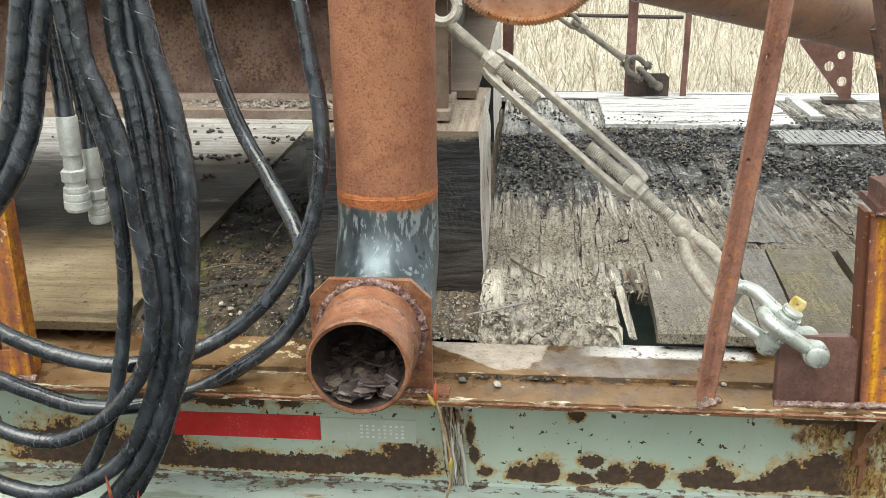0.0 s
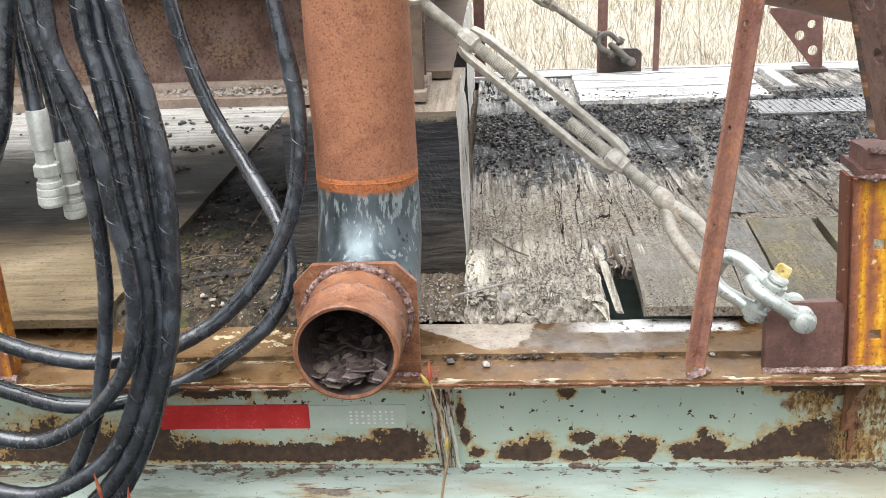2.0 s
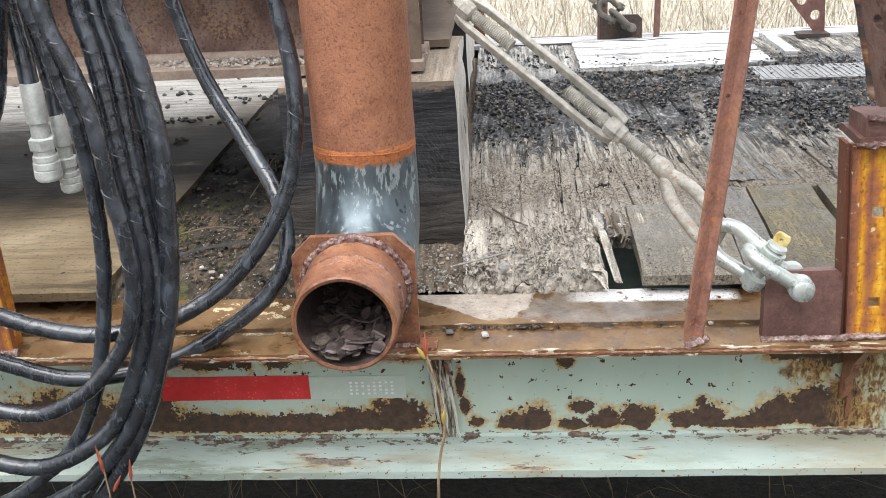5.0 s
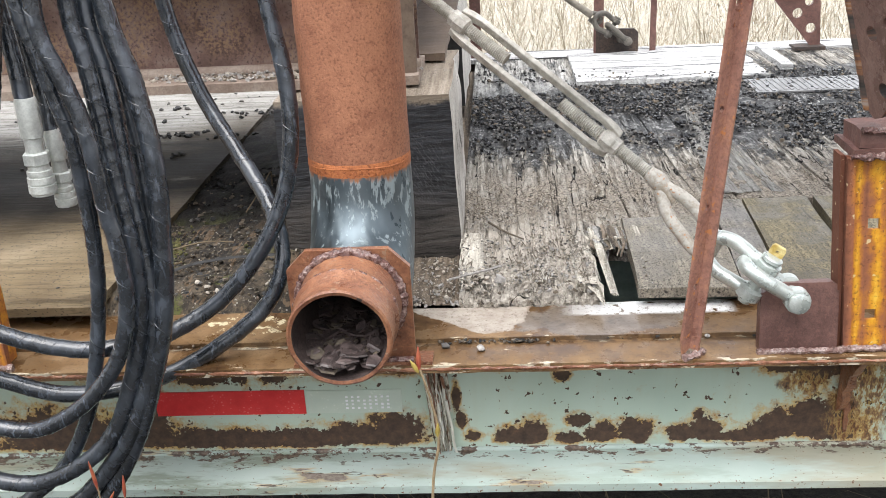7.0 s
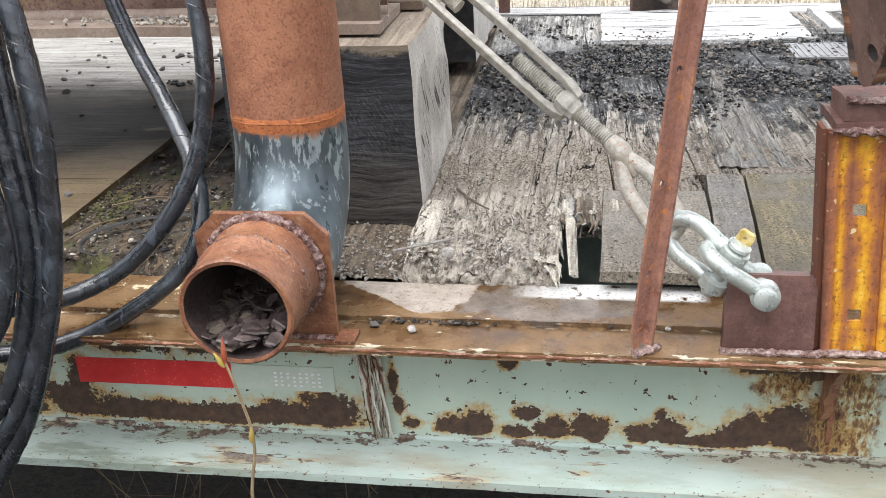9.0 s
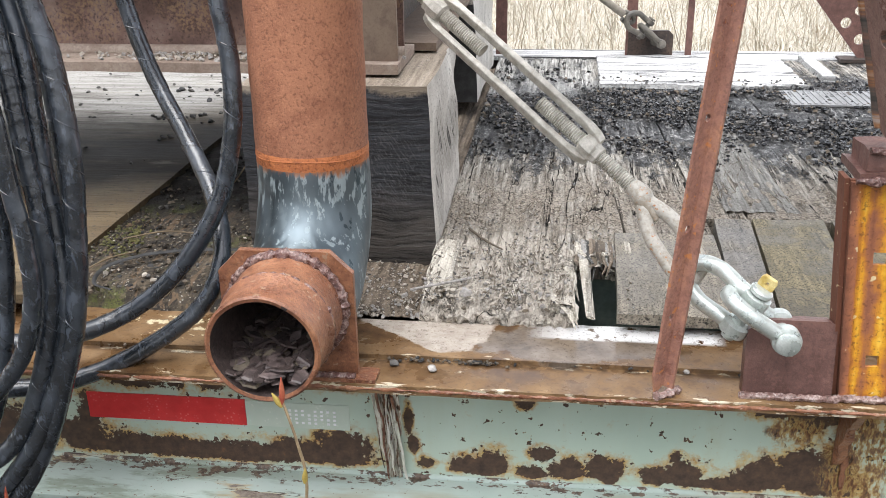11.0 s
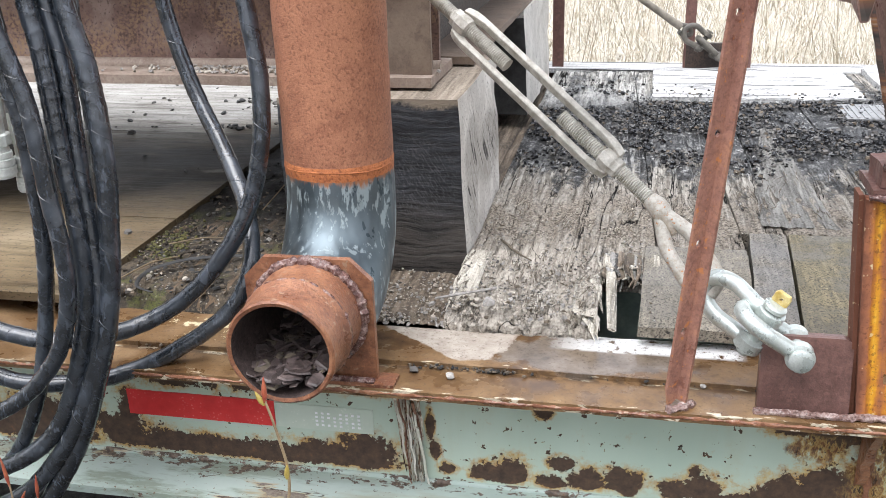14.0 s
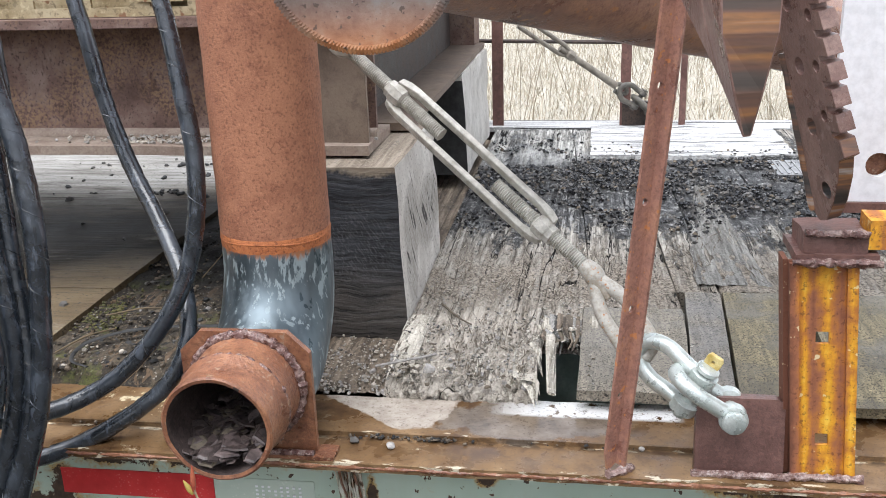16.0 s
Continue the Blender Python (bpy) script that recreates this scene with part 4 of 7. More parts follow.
def sweep(line, radius, sides=14, bm=None, caps=True, flat=1.0):
    """A tube along a line; radius is a number or a function of 0..1."""
    bm = bm or bmesh.new()
    line = [Vector(q) for q in line]
    n = len(line)
    up = Vector((0.31, 0.2, 0.93))
    rings = []
    for i, p in enumerate(line):
        t = (line[min(i + 1, n - 1)] - line[max(i - 1, 0)]).normalized()
        side = t.cross(up)
        if side.length < 1e-4:
            side = t.cross(Vector((1, 0, 0)))
        side.normalize()
        up = side.cross(t).normalized()
        r = radius(i / (n - 1)) if callable(radius) else radius
        rings.append([bm.verts.new(p + (side * math.cos(a) + up * math.sin(a) * flat) * r) for a in (2 * math.pi * k / sides for k in range(sides))])
    for a, b in zip(rings, rings[1:]):
        for k in range(sides):
            bm.faces.new([a[k], a[(k + 1) % sides], b[(k + 1) % sides], b[k]])
    if caps:
        bm.faces.new(rings[0]), bm.faces.new(rings[-1][::-1])
    return bm


def turned(profile, base, axis, sides=32, bm=None, closed=False):
    """A body of revolution: profile rows of (distance along the axis, radius)."""
    bm = bm or bmesh.new()
    base, axis = Vector(base), Vector(axis).normalized()
    u = axis.orthogonal().normalized()
    w = axis.cross(u)
    rings = [[bm.verts.new(base + axis * h + (u * math.cos(a) + w * math.sin(a)) * r) for a in (2 * math.pi * k / sides for k in range(sides))] for h, r in profile]
    pairs = list(zip(rings, rings[1:])) + ([(rings[-1], rings[0])] if closed else [])
    for a, b in pairs:
        for k in range(sides):
            bm.faces.new([a[k], a[(k + 1) % sides], b[(k + 1) % sides], b[k]])
    if not closed:
        for r in (rings[0], rings[-1]):
            bm.faces.new(r)
    return bm


def slab(outline, thick, origin, right, up, bm=None, holes=()):
    """A flat plate: outline of (right, up) metres from origin, made thick away from right x up. Holes are (right, up, radius)."""
    origin, right, up = Vector(origin), Vector(right).normalized(), Vector(up).normalized()
    back = right.cross(up).normalized() * -thick
    flat = bmesh.new()
    loops = [list(outline)]
    for hx, hy, hr, *hs in holes:
        h2 = hs[0] if hs else 1.0
        sides = hs[1] if len(hs) > 1 else 16
        loops.append([(hx + hr * math.cos(a), hy + hr * h2 * math.sin(a)) for a in (2 * math.pi * (k + 0.5) / sides for k in range(sides))])
    edges = []
    for lp in loops:
        vs = [flat.verts.new((a, b, 0)) for a, b in lp]
        edges += [flat.edges.new((vs[i], vs[(i + 1) % len(vs)])) for i in range(len(vs))]
    bmesh.ops.triangle_fill(flat, use_beauty=True, use_dissolve=False, edges=edges)
    got = bmesh.ops.extrude_face_region(flat, geom=flat.faces[:])
    top = [g for g in got["geom"] if isinstance(g, bmesh.types.BMVert)]
    bmesh.ops.translate(flat, verts=top, vec=(0, 0, -1))
    out = bm or bmesh.new()
    m = {}
    for v in flat.verts:
        m[v] = out.verts.new(origin + right * v.co.x + up * v.co.y - back * v.co.z)
    for f in flat.faces:
        out.faces.new([m[v] for v in f.verts])
    flat.free()
    return out


def bead(center_line, radius=0.004, seed=0, amp=0.5, per=3):
    """A lumpy weld bead along a line."""
    rnd = random.Random(seed)
    line = smooth_line(center_line, per)
    off = rnd.random() * 50
    bm = sweep(line, lambda t: radius * (1 + amp * 0.6 * noise.noise(Vector((t * len(line) * 0.35, off, 0)))), 8)
    for v in bm.verts:
        v.co += noise.noise_vector(v.co * 140 + Vector((off, 0, 0))) * radius * 0.35 * amp
    return bm


def flakes(name, spots, size, material, label, category, flat=0.4, seed=1, parent=None):
    """Many small broken bits in one mesh. spots: rows of (place, scale)."""
    rnd = random.Random(seed)
    vs, fs, which = [], [], []
    for p, s in spots:
        n = rnd.choice((4, 5, 5, 6))
        r = size * s
        tilt = Euler((rnd.uniform(-0.5, 0.5), rnd.uniform(-0.5, 0.5), rnd.uniform(0, 6.3))).to_matrix()
        el = rnd.uniform(0.5, 1.0)
        ring = [(math.cos(a) * r * rnd.uniform(0.7, 1.15), math.sin(a) * r * el * rnd.uniform(0.7, 1.15)) for a in (6.283 * k / n for k in range(n))]
        b = len(vs)
        for z in (-flat * r * 0.5, flat * r * 0.5):
            k = 1.0 if z < 0 else rnd.uniform(0.6, 0.9)
            for x, y in ring:
                q = tilt @ Vector((x * k, y * k, z))
                vs.append((p[0] + q.x, p[1] + q.y, p[2] + q.z))
        fs.append(tuple(range(b + n, b + 2 * n)))
        which += [rnd.randrange(100)] * (n + 1)
        for k in range(n):
            fs.append((b + k, b + (k + 1) % n, b + n + (k + 1) % n, b + n + k))
    me = bpy.data.meshes.new(name)
    me.from_pydata(vs, [], fs)
    for m in material if isinstance(material, (list, tuple)) else [material]:
        me.materials.append(m)
    if isinstance(material, (list, tuple)):
        for p in me.polygons:
            p.material_index = which[p.index] % len(material)
    ob = new(name, me)
    if parent:
        ob.parent = parent
        ob.location = -ROOT[parent.name]
    return tagged(ob, label, category, kind="stuff")


# ---------------------------------------------------------------- ground and distance
def ground_height(x, y):
    return 0.05 * noise.noise(Vector((x * 0.7, y * 0.7, 3.0))) + 0.02 * noise.noise(Vector((x * 4, y * 4, 1.0)))


def build_ground():
    bm = bmesh.new()
    lines = [-400, -120, -40, -15] + [-8 + 0.5 * i for i in range(65)] + [30, 50, 120, 400]
    grid = [[bm.verts.new((x, y, ground_height(x, y) if abs(x) < 30 and abs(y) < 30 else 0.0)) for x in lines] for y in lines]
    for a, b in zip(grid, grid[1:]):
        for i in range(len(lines) - 1):
            bm.faces.new([a[i], a[i + 1], b[i + 1], b[i]])
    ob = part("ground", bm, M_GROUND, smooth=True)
    tagged(ob, "rough ground covered with dry straw, shade by the trailer painted dark", "ground", kind="structure")


def blades(name, spots, material, label, category):
    """Bent blades, each two tapered quads. spots: (x, y, z, height, width, lean, turn)."""
    vs, fs = [], []
    for x, y, z, h, w, lean, turn in spots:
        c, s = math.cos(turn), math.sin(turn)
        b = len(vs)
        for k, (f, wide) in enumerate(((0, 1.0), (0.55, 0.75), (1.0, 0.12))):
            off = lean * f * f * h
            for e in (-0.5, 0.5):
                vs.append((x + c * off - s * e * w * wide, y + s * off + c * e * w * wide, z + h * f * (1 - 0.25 * abs(lean) * f)))
        fs += [(b, b + 1, b + 3, b + 2), (b + 2, b + 3, b + 5, b + 4)]
    me = bpy.data.meshes.new(name)
    me.from_pydata(vs, [], fs)
    me.materials.append(material)
    return tagged(new(name, me), label, category, kind="stuff")


def build_meadow():
    rnd = random.Random(5)
    far = []
    for _ in range(46000):
        y = 2.9 + 17 * rnd.random()
        x = rnd.uniform(-1.5 - 0.35 * y, 1.5 + 0.75 * y)
        far.append((x, y, ground_height(x, y) - 0.01, rnd.uniform(0.1, 0.55), rnd.uniform(0.004, 0.013), rnd.uniform(0.3, 1.8), rnd.uniform(0, 6.28)))
    blades("dry_grass", far, M_STRAW, "tall dry straw-coloured grass beyond the trailer", "grass")
    near = []
    for _ in range(110):
        cx = rnd.choice((-0.62, -0.60, -0.2, 0.32, 0.33, 0.75)) + rnd.gauss(0, 0.05)
        y = rnd.uniform(-0.25, 0.7)
        near.append((cx, y, 0.0, rnd.uniform(0.15, 0.52), rnd.uniform(0.002, 0.005), rnd.uniform(0.2, 1.6), rnd.uniform(0, 6.28)))
    blades("withered_grass", near, M_WITHERED, "withered straw grass growing under the trailer's edge", "grass")


def build_saplings():
    rnd = random.Random(9)
    vs, fs = [], []

    def stem(p, q, r0, r1):
        d = (q - p).normalized()
        u = d.orthogonal().normalized()
        w = d.cross(u)
        b = len(vs)
        for c, r in ((p, r0), (q, r1)):
            for k in range(4):
                a = math.pi / 2 * k
                vs.append(tuple(c + (u * math.cos(a) + w * math.sin(a)) * r))
        for k in range(4):
            fs.append((b + k, b + (k + 1) % 4, b + 4 + (k + 1) % 4, b + 4 + k))

    for _ in range(620):
        y = 3.6 + 14 * rnd.random() ** 1.1
        x = rnd.uniform(-1.0 - 0.3 * y, 1.5 + 0.75 * y)
        p = Vector((x, y, -0.02))
        h, r = rnd.uniform(1.0, 3.2), 0.0014 + 0.004 * rnd.random() ** 2
        lean = Vector((rnd.gauss(0, 0.06), rnd.gauss(0, 0.06), 1))
        pts = [p]
        for i in range(5):
            lean += Vector((rnd.gauss(0, 0.13), rnd.gauss(0, 0.13), 0))
            pts.append(pts[-1] + lean.normalized() * h / 5)
        for i in range(5):
            stem(pts[i], pts[i + 1], r * (1 - 0.17 * i), r * (1 - 0.17 * (i + 1)))
            for _ in range(rnd.choice((0, 1, 2, 2))):
                a = rnd.uniform(0, 6.28)
                q = pts[i + 1] + Vector((math.cos(a) * 0.5, math.sin(a) * 0.5, rnd.uniform(0.4, 1.1))) * rnd.uniform(0.15, 0.4)
                stem(pts[i + 1], q, r * 0.45, r * 0.15)
    # unseen stems added behind the path and beside it to dim the low sky
    for _ in range(700):
        a, d = rnd.uniform(2.6, 6.6), rnd.uniform(4.5, 13.0)
        p = Vector((0.2 + d * math.cos(a), d * math.sin(a), -0.05))
        if p.y > 2.5 or abs(p.x) < 3.2 and p.y > -4.0:
            continue
        h, r = rnd.uniform(2.0, 5.5), rnd.uniform(0.01, 0.05)
        top = p + Vector((rnd.gauss(0, 0.25), rnd.gauss(0, 0.25), h))
        stem(p, top, r, r * 0.4)
        for i in range(9):
            s, b = p.lerp(top, rnd.uniform(0.15, 0.95)), rnd.uniform(0, 6.28)
            stem(s, s + Vector((math.cos(b), math.sin(b), rnd.uniform(0.2, 1.0))) * rnd.uniform(0.3, 0.9), r * 0.35, r * 0.1)
    me = bpy.data.meshes.new("saplings")
    me.from_pydata(vs, [], fs)
    me.materials.append(M_TWIG)
    tagged(new("saplings", me), "dense thicket of thin leafless saplings in dry grass, unseen stems added for shade", "saplings", kind="stuff")


# ---------------------------------------------------------------- the trailer
def build_trailer():
    tr = thing("trailer", (0, 1.0, 0), "old flatbed trailer with flaking mint-green side beam and plank deck", "trailer")
    part("top_flange", rough_box(-2.6, 2.6, -0.110, 0.11, 0.786, 0.800, (130, 8, 1), 0.0016, 2.0, 30), M_FLANGE, tr, "wet muddy rusted top flange", True)
    part("flange_lip", bead([(x * 0.1, -0.1090, 0.793) for x in range(-26, 27)], 0.0032, 4, 1.3, 20), M_NIPPLE, tr, "corroded flange edge", True)
    part("cover_strip", rough_box(-2.6, 2.6, -0.032, 0.085, 0.800, 0.8075, (130, 4, 1), 0.0014, 5.0, 26), M_FLANGE, tr, "muddy steel cover strip", True)
    part("web", rough_box(-2.6, 2.6, 0.0, 0.012, 0.566, 0.787, (80, 1, 6), 0.0015, 1.0, 8), M_MINT, tr, "mint paint flaking off to brown steel", True)
    part("bottom_flange", rough_box(-2.6, 2.6, -0.108, 0.108, 0.552, 0.566, (120, 6, 1), 0.0014, 8.0, 20), M_MINTLOW, tr, "chipped pale green bottom flange", True)
    part("flange_fillet", sweep([(-2.6, 0.0, 0.566), (2.6, 0.0, 0.566)], 0.006, 10), M_MINTLOW, tr, "", True)
    for x, m in ((-0.03, M_NIPPLE), (0.655, M_NIPPLE), (-1.3, M_NIPPLE)):
        s = slab([(-0.095, 0), (0, 0), (0, -0.15), (-0.012, -0.14), (-0.05, -0.06)], 0.012, (x, 0.0, 0.785), (0, 1, 0), (0, 0, 1))
        bmesh.ops.subdivide_edges(s, edges=s.edges[:], cuts=3, use_grid_fill=True)
        for v in s.verts:
            v.co += noise.noise_vector(v.co * 45) * 0.006
        if x == -0.03:
            s.free()
            back = bmesh.new()
            rows = []
            for j in range(25):
                z = 0.784 - 0.215 * j / 24
                wd = 0.017 - 0.007 * j / 24 + 0.004 * noise.noise(Vector((0, z * 50, 3)))
                rows.append([back.verts.new((-0.053 + 0.020 * j / 24 + wd * (i / 6 - 1), -0.010 - 0.009 * noise.noise(Vector((i * 1.7, z * 12, 6))), z)) for i in range(13)])
            for p, q in zip(rows, rows[1:]):
                for i in range(12):
                    back.faces.new([p[i], p[i + 1], q[i + 1], q[i]])
            bmesh.ops.solidify(back, geom=back.faces[:], thickness=0.003)
            part("torn_strip", back, M_CRUMPLE, tr, "torn strip of cream paint and rusty scale")
            rs = random.Random(6)
            for i in range(13):
                top, ln = 0.776 - 0.05 * rs.random() * (i % 3), rs.uniform(0.10, 0.21)
                x0 = -0.072 + 0.0033 * i + rs.uniform(-0.002, 0.002)
                pts = []
                for j in range(7):
                    z = max(top - ln * j / 6, 0.562)
                    pts.append((x0 + (0.776 - z) * 0.10 + rs.uniform(-0.0022, 0.0022), -0.008 - 0.016 * rs.random() * (1 - j / 8), z))
                w = rs.uniform(0.0030, 0.0068)
                part("paint_sliver", sweep(smooth_line(pts, 3), lambda t, w=w: w * (1.05 - 0.8 * t ** 2), 5, flat=0.4), (M_CRUMPLE, M_CREAMCHIP, M_NIPPLE, M_CREAMCHIP)[i % 4], tr, "curled sliver of torn paint" if i == 0 else "")
            continue
        part("rib", s, m, tr, "rusted stiffener rib")
        part("rib_bead", bead([(x + 0.007, -0.003, 0.77 - 0.022 * i) for i in range(9)], 0.005, 3, 1.6), M_NIPPLE, tr, "", True)
    t = part("red_reflective_tape", rough_box(-0.551, -0.2805, -0.0022, 0.0005, 0.6475, 0.6955, (20, 1, 4), 0.0006, 3.0, 30), M_RED, tr, "red reflective marking tape")
    part("white_reflective_tape", rough_box(-0.2795, -0.108, -0.0018, 0.0005, 0.6475, 0.6935, (14, 1, 4), 0.0005, 4.0, 30), M_WHITETAPE, tr, "faded white reflective tape")
    # pale bead rows left on the white tape
    dots = bmesh.new()
    for i in range(8):
        for j in range(4):
            if (i + j * 3) % 7 != 5:
                x, z = -0.208 + 0.0105 * i, 0.656 + 0.0075 * j
                box(x, x + 0.0044, -0.0028, -0.001, z, z + 0.0036, dots)
    part("prism_print", dots, M_WHITE, tr, "pale worn prism cells")
    # inner frame, seen through the hole and from the far side
    part("inner_beam", box(-2.6, 2.6, 0.30, 0.42, 0.52, 0.60), M_MINT, tr, "dull green inner beam")
    for x in (-1.6, -0.9, 0.15, 0.9, 1.7):
        part("crossmember", box(x - 0.05, x + 0.05, 0.1, 2.1, 0.66, 0.72), M_DARKSTEEL, tr)
    part("far_beam", box(-2.6, 2.6, 2.13, 2.20, 0.52, 0.838), M_DARKSTEEL, tr, "dark far side beam", bevel=0.003)
    part("far_rail", rough_box(-2.6, 2.6, 2.10, 2.24, 0.838, 0.852, (90, 3, 1), 0.002, 6.0, 20), M_BLEACHED, tr, "pale weathered far edge rail")
    # deck planks
    edges = [(-2.4, -2.1), (-2.1, -1.83), (-1.83, -1.55), (-1.55, -1.28), (-1.28, -1.02), (-1.02, -0.78), (-0.78, -0.56), (-0.56, -0.36), (-0.36, -0.19), (-0.19, -0.004), (-0.004, 0.155),
             (0.155, 0.245), (0.245, 0.335), (0.335, 0.50), (0.50, 0.585), (0.585, 0.797), (0.797, 0.97), (0.97, 1.2), (1.2, 1.43), (1.43, 1.7), (1.7, 2.0), (2.0, 2.3)]
    for i, (a, b) in enumerate(edges):
        y0 = 0.285 if i == 12 else 0.41 if a == 0.335 else 0.50 if 0.33 < a < 1.4 else 0.078
        near = -0.1 < a < 0.33
        low = 0.035 if -0.4 < a < -0.1 else 0.02 if -2.5 < a < -0.1 else 0.0
        z = 0.846 + (0.0 if near else 0.004) * noise.noise(Vector((i * 1.7, 0, 0))) - low
        g = 0.0 if near else 0.003
        sd = 3.1 if near else i * 3.1
        wild = 0 if near else i
        pl = rough_box(a + g, b - g, y0, 2.1, z - 0.045, z, (26 if a > -0.3 and a < 1.2 else 8, 210 if a > -0.3 and a < 1.2 else 60, 1), 0.003, sd, 22, (1, 0.15, 1), 0.05 if i == 12 else 0.016)
        for v in pl.verts:
            if v.co.z > z - 0.02:
                q = v.co
                v.co.z += 0.0045 * noise.noise(Vector((q.x * 120, q.y * 9, wild))) + 0.003 * noise.noise(Vector((q.x * 45, q.y * 30, 4))) - 0.007 * max(0.0, noise.noise(Vector((q.x * 55, q.y * 3.5, wild + 9))) - 0.25) * 3
        for v in pl.verts:
            if y0 < 0.1:
                f = max(0.0, 1 - (v.co.y - y0) / 0.07)
                v.co.z = max(v.co.z - 0.036 * f * f * (0.8 + 0.2 * noise.noise(Vector((v.co.x * 50, 0, i)))), 0.803)
            if i == 12:
                v.co.x += -0.042 * (v.co.y - 0.55) * (v.co.x - a) / (b - a)
            elif a > 0.3:
                v.co.x -= 0.042 * (v.co.y - 0.55)
        # left-hand planks take the darker brown copy
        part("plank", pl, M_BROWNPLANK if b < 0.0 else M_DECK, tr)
    for x0, x1, y0, y1, m, lab in ((0.318, 0.498, 0.07, 0.395, M_PATCH, "pale speckled patch board"), (0.502, 0.568, 0.085, 0.485, M_NARROW, "narrow speckled patch board"),
                                   (0.574, 0.705, 0.06, 0.488, M_TAN, "tan patch board"), (0.722, 0.93, 0.05, 0.49, M_TAN, "tan patch board"), (0.935, 1.15, 0.06, 0.5, M_PATCH, ""), (1.155, 1.42, 0.06, 0.5, M_TAN, "")):
        pl = rough_box(x0, x1, y0, y1, 0.824, 0.853, (6, 16, 2), 0.0022, x0 * 40, 12)
        for v in pl.verts:
            v.co.x += 0.06 * (v.co.y - 0.25) if x0 > 0.45 else 0.035 * (v.co.y - 0.25)
            if v.co.z > 0.835:
                v.co.z -= 0.012 * max(0.0, 1 - (v.co.y - 0.05) / 0.16)
        part("plank", pl, m, tr, lab)
    # splinters round the hole
    rnd = random.Random(31)
    for i in range(46):
        x = 0.243 + 0.098 * i / 45 + rnd.uniform(-0.003, 0.003)
        y = 0.30 + rnd.uniform(-0.012, 0.02)
        ln, w, z = rnd.uniform(0.015, 0.055), rnd.uniform(0.0025, 0.008), 0.845 + rnd.uniform(-0.014, 0.006)
        mid = (x + rnd.uniform(-0.006, 0.006), y - ln * 0.55, z - rnd.uniform(0.0, 0.012))
        tip = (x + rnd.uniform(-0.012, 0.012), y - ln, z - rnd.uniform(0.0, 0.022))
        part("splinter", sweep([(x, y + 0.045, z + 0.002), (x, y, z + 0.002), mid, tip], lambda t, w=w: w * (1.05 - 0.75 * t ** 3), 5, flat=0.35), (M_SPLINTER, M_BROWNPLANK, M_SILVER, M_CRUMBDARK, M_SILVER)[i % 5], tr)
    for i in range(10):
        y, ln = 0.11 + 0.02 * i, rnd.uniform(0.04, 0.09)
        x = 0.004 + rnd.uniform(-0.006, 0.006)
        part("splinter", sweep([(x + 0.006, y + ln, 0.847), (x, y + ln * 0.4, 0.8485), (x - rnd.uniform(0.0, 0.005), y - ln * 0.4, 0.846)], lambda t: 0.004 * (1.05 - t ** 2), 5, flat=0.4), M_SPLINTER, tr)
    for i in range(24):
        y = 0.05 + 0.24 * i / 23
        ln, z = rnd.uniform(0.02, 0.06), 0.842 + rnd.uniform(-0.02, 0.006)
        x = 0.246 + rnd.uniform(-0.008, 0.003)
        part("splinter", sweep([(x - 0.012, y + ln, z), (x, y + ln * 0.4, z), (x + rnd.uniform(0.0, 0.010), y - ln * 0.4, z - rnd.uniform(0, 0.02))], lambda t: 0.007 * (1.05 - t ** 2), 5, flat=0.5), M_SPLINTER, tr)
    part("splinter", sweep([(0.264, 0.29, 0.842), (0.266, 0.22, 0.838), (0.269, 0.15, 0.832), (0.272, 0.085, 0.826)], lambda t: 0.0105 * (1.0 - 0.25 * t), 6, flat=0.35), M_SPLINTER, tr, "hanging splintered strip")
    part("splinter", rough_box(0.010, 0.040, 0.11, 0.34, 0.834, 0.8495, (12, 60, 1), 0.0035, 4.0, 34, (1, 0.15, 1), 0.05), M_SPLINTER, tr, "bleached split strip of wood")
    bm = bmesh.new()
    rows = []
    for j in range(61):
        f = j / 60
        y = 0.545 + 0.78 * f + 0.02 * noise.noise(Vector((j * 0.1, 3, 0)))
        x0 = 0.545 + 0.075 * f ** 1.5 + 0.008 * noise.noise(Vector((0, y * 14, 2)))
        x1 = 0.692 - 0.045 * f + 0.008 * noise.noise(Vector((4, y * 16, 2)))
        rows.append([bm.verts.new((x0 + (x1 - x0) * i / 16, y + 0.03 * noise.noise(Vector((i * 0.9, 0, 1))) * (f > 0.97), 0.8475 + 0.004 * noise.noise(Vector((i * 0.8, y * 7, 5))) + 0.003 * noise.noise(Vector((i * 1.9, y * 30, 8))))) for i in range(17)])
    for p, q in zip(rows, rows[1:]):
        for i in range(16):
            bm.faces.new([p[i], p[i + 1], q[i + 1], q[i]])
    bmesh.ops.solidify(bm, geom=bm.faces[:], thickness=0.008)
    part("splinter", bm, M_SILVER, tr, "long silver-grey strip split from a plank")
    part("splinter", rough_box(0.206, 0.246, 0.085, 0.25, 0.814, 0.847, (10, 30, 5), 0.006, 6.0, 45, (1, 0.2, 1), 0.03), M_SPLINTER, tr, "pale broken plank end")
    part("inner_web", box(-0.1, 0.6, 0.345, 0.357, 0.50, 0.795), M_GREENSTEEL, tr, "dull green inner web below the deck")
    part("inner_shelf", box(-0.1, 0.6, 0.112, 0.345, 0.50, 0.512), M_GREENSTEEL, tr)
    # near lug with its hole edge
    lug = slab([(0, 0), (0.121, 0), (0.119, 0.108), (0.108, 0.114), (0.03, 0.114), (0.0, 0.098)], 0.02, (0.479, -0.088, 0.80), (1, 0, 0), (0.0, 0.12, 1))
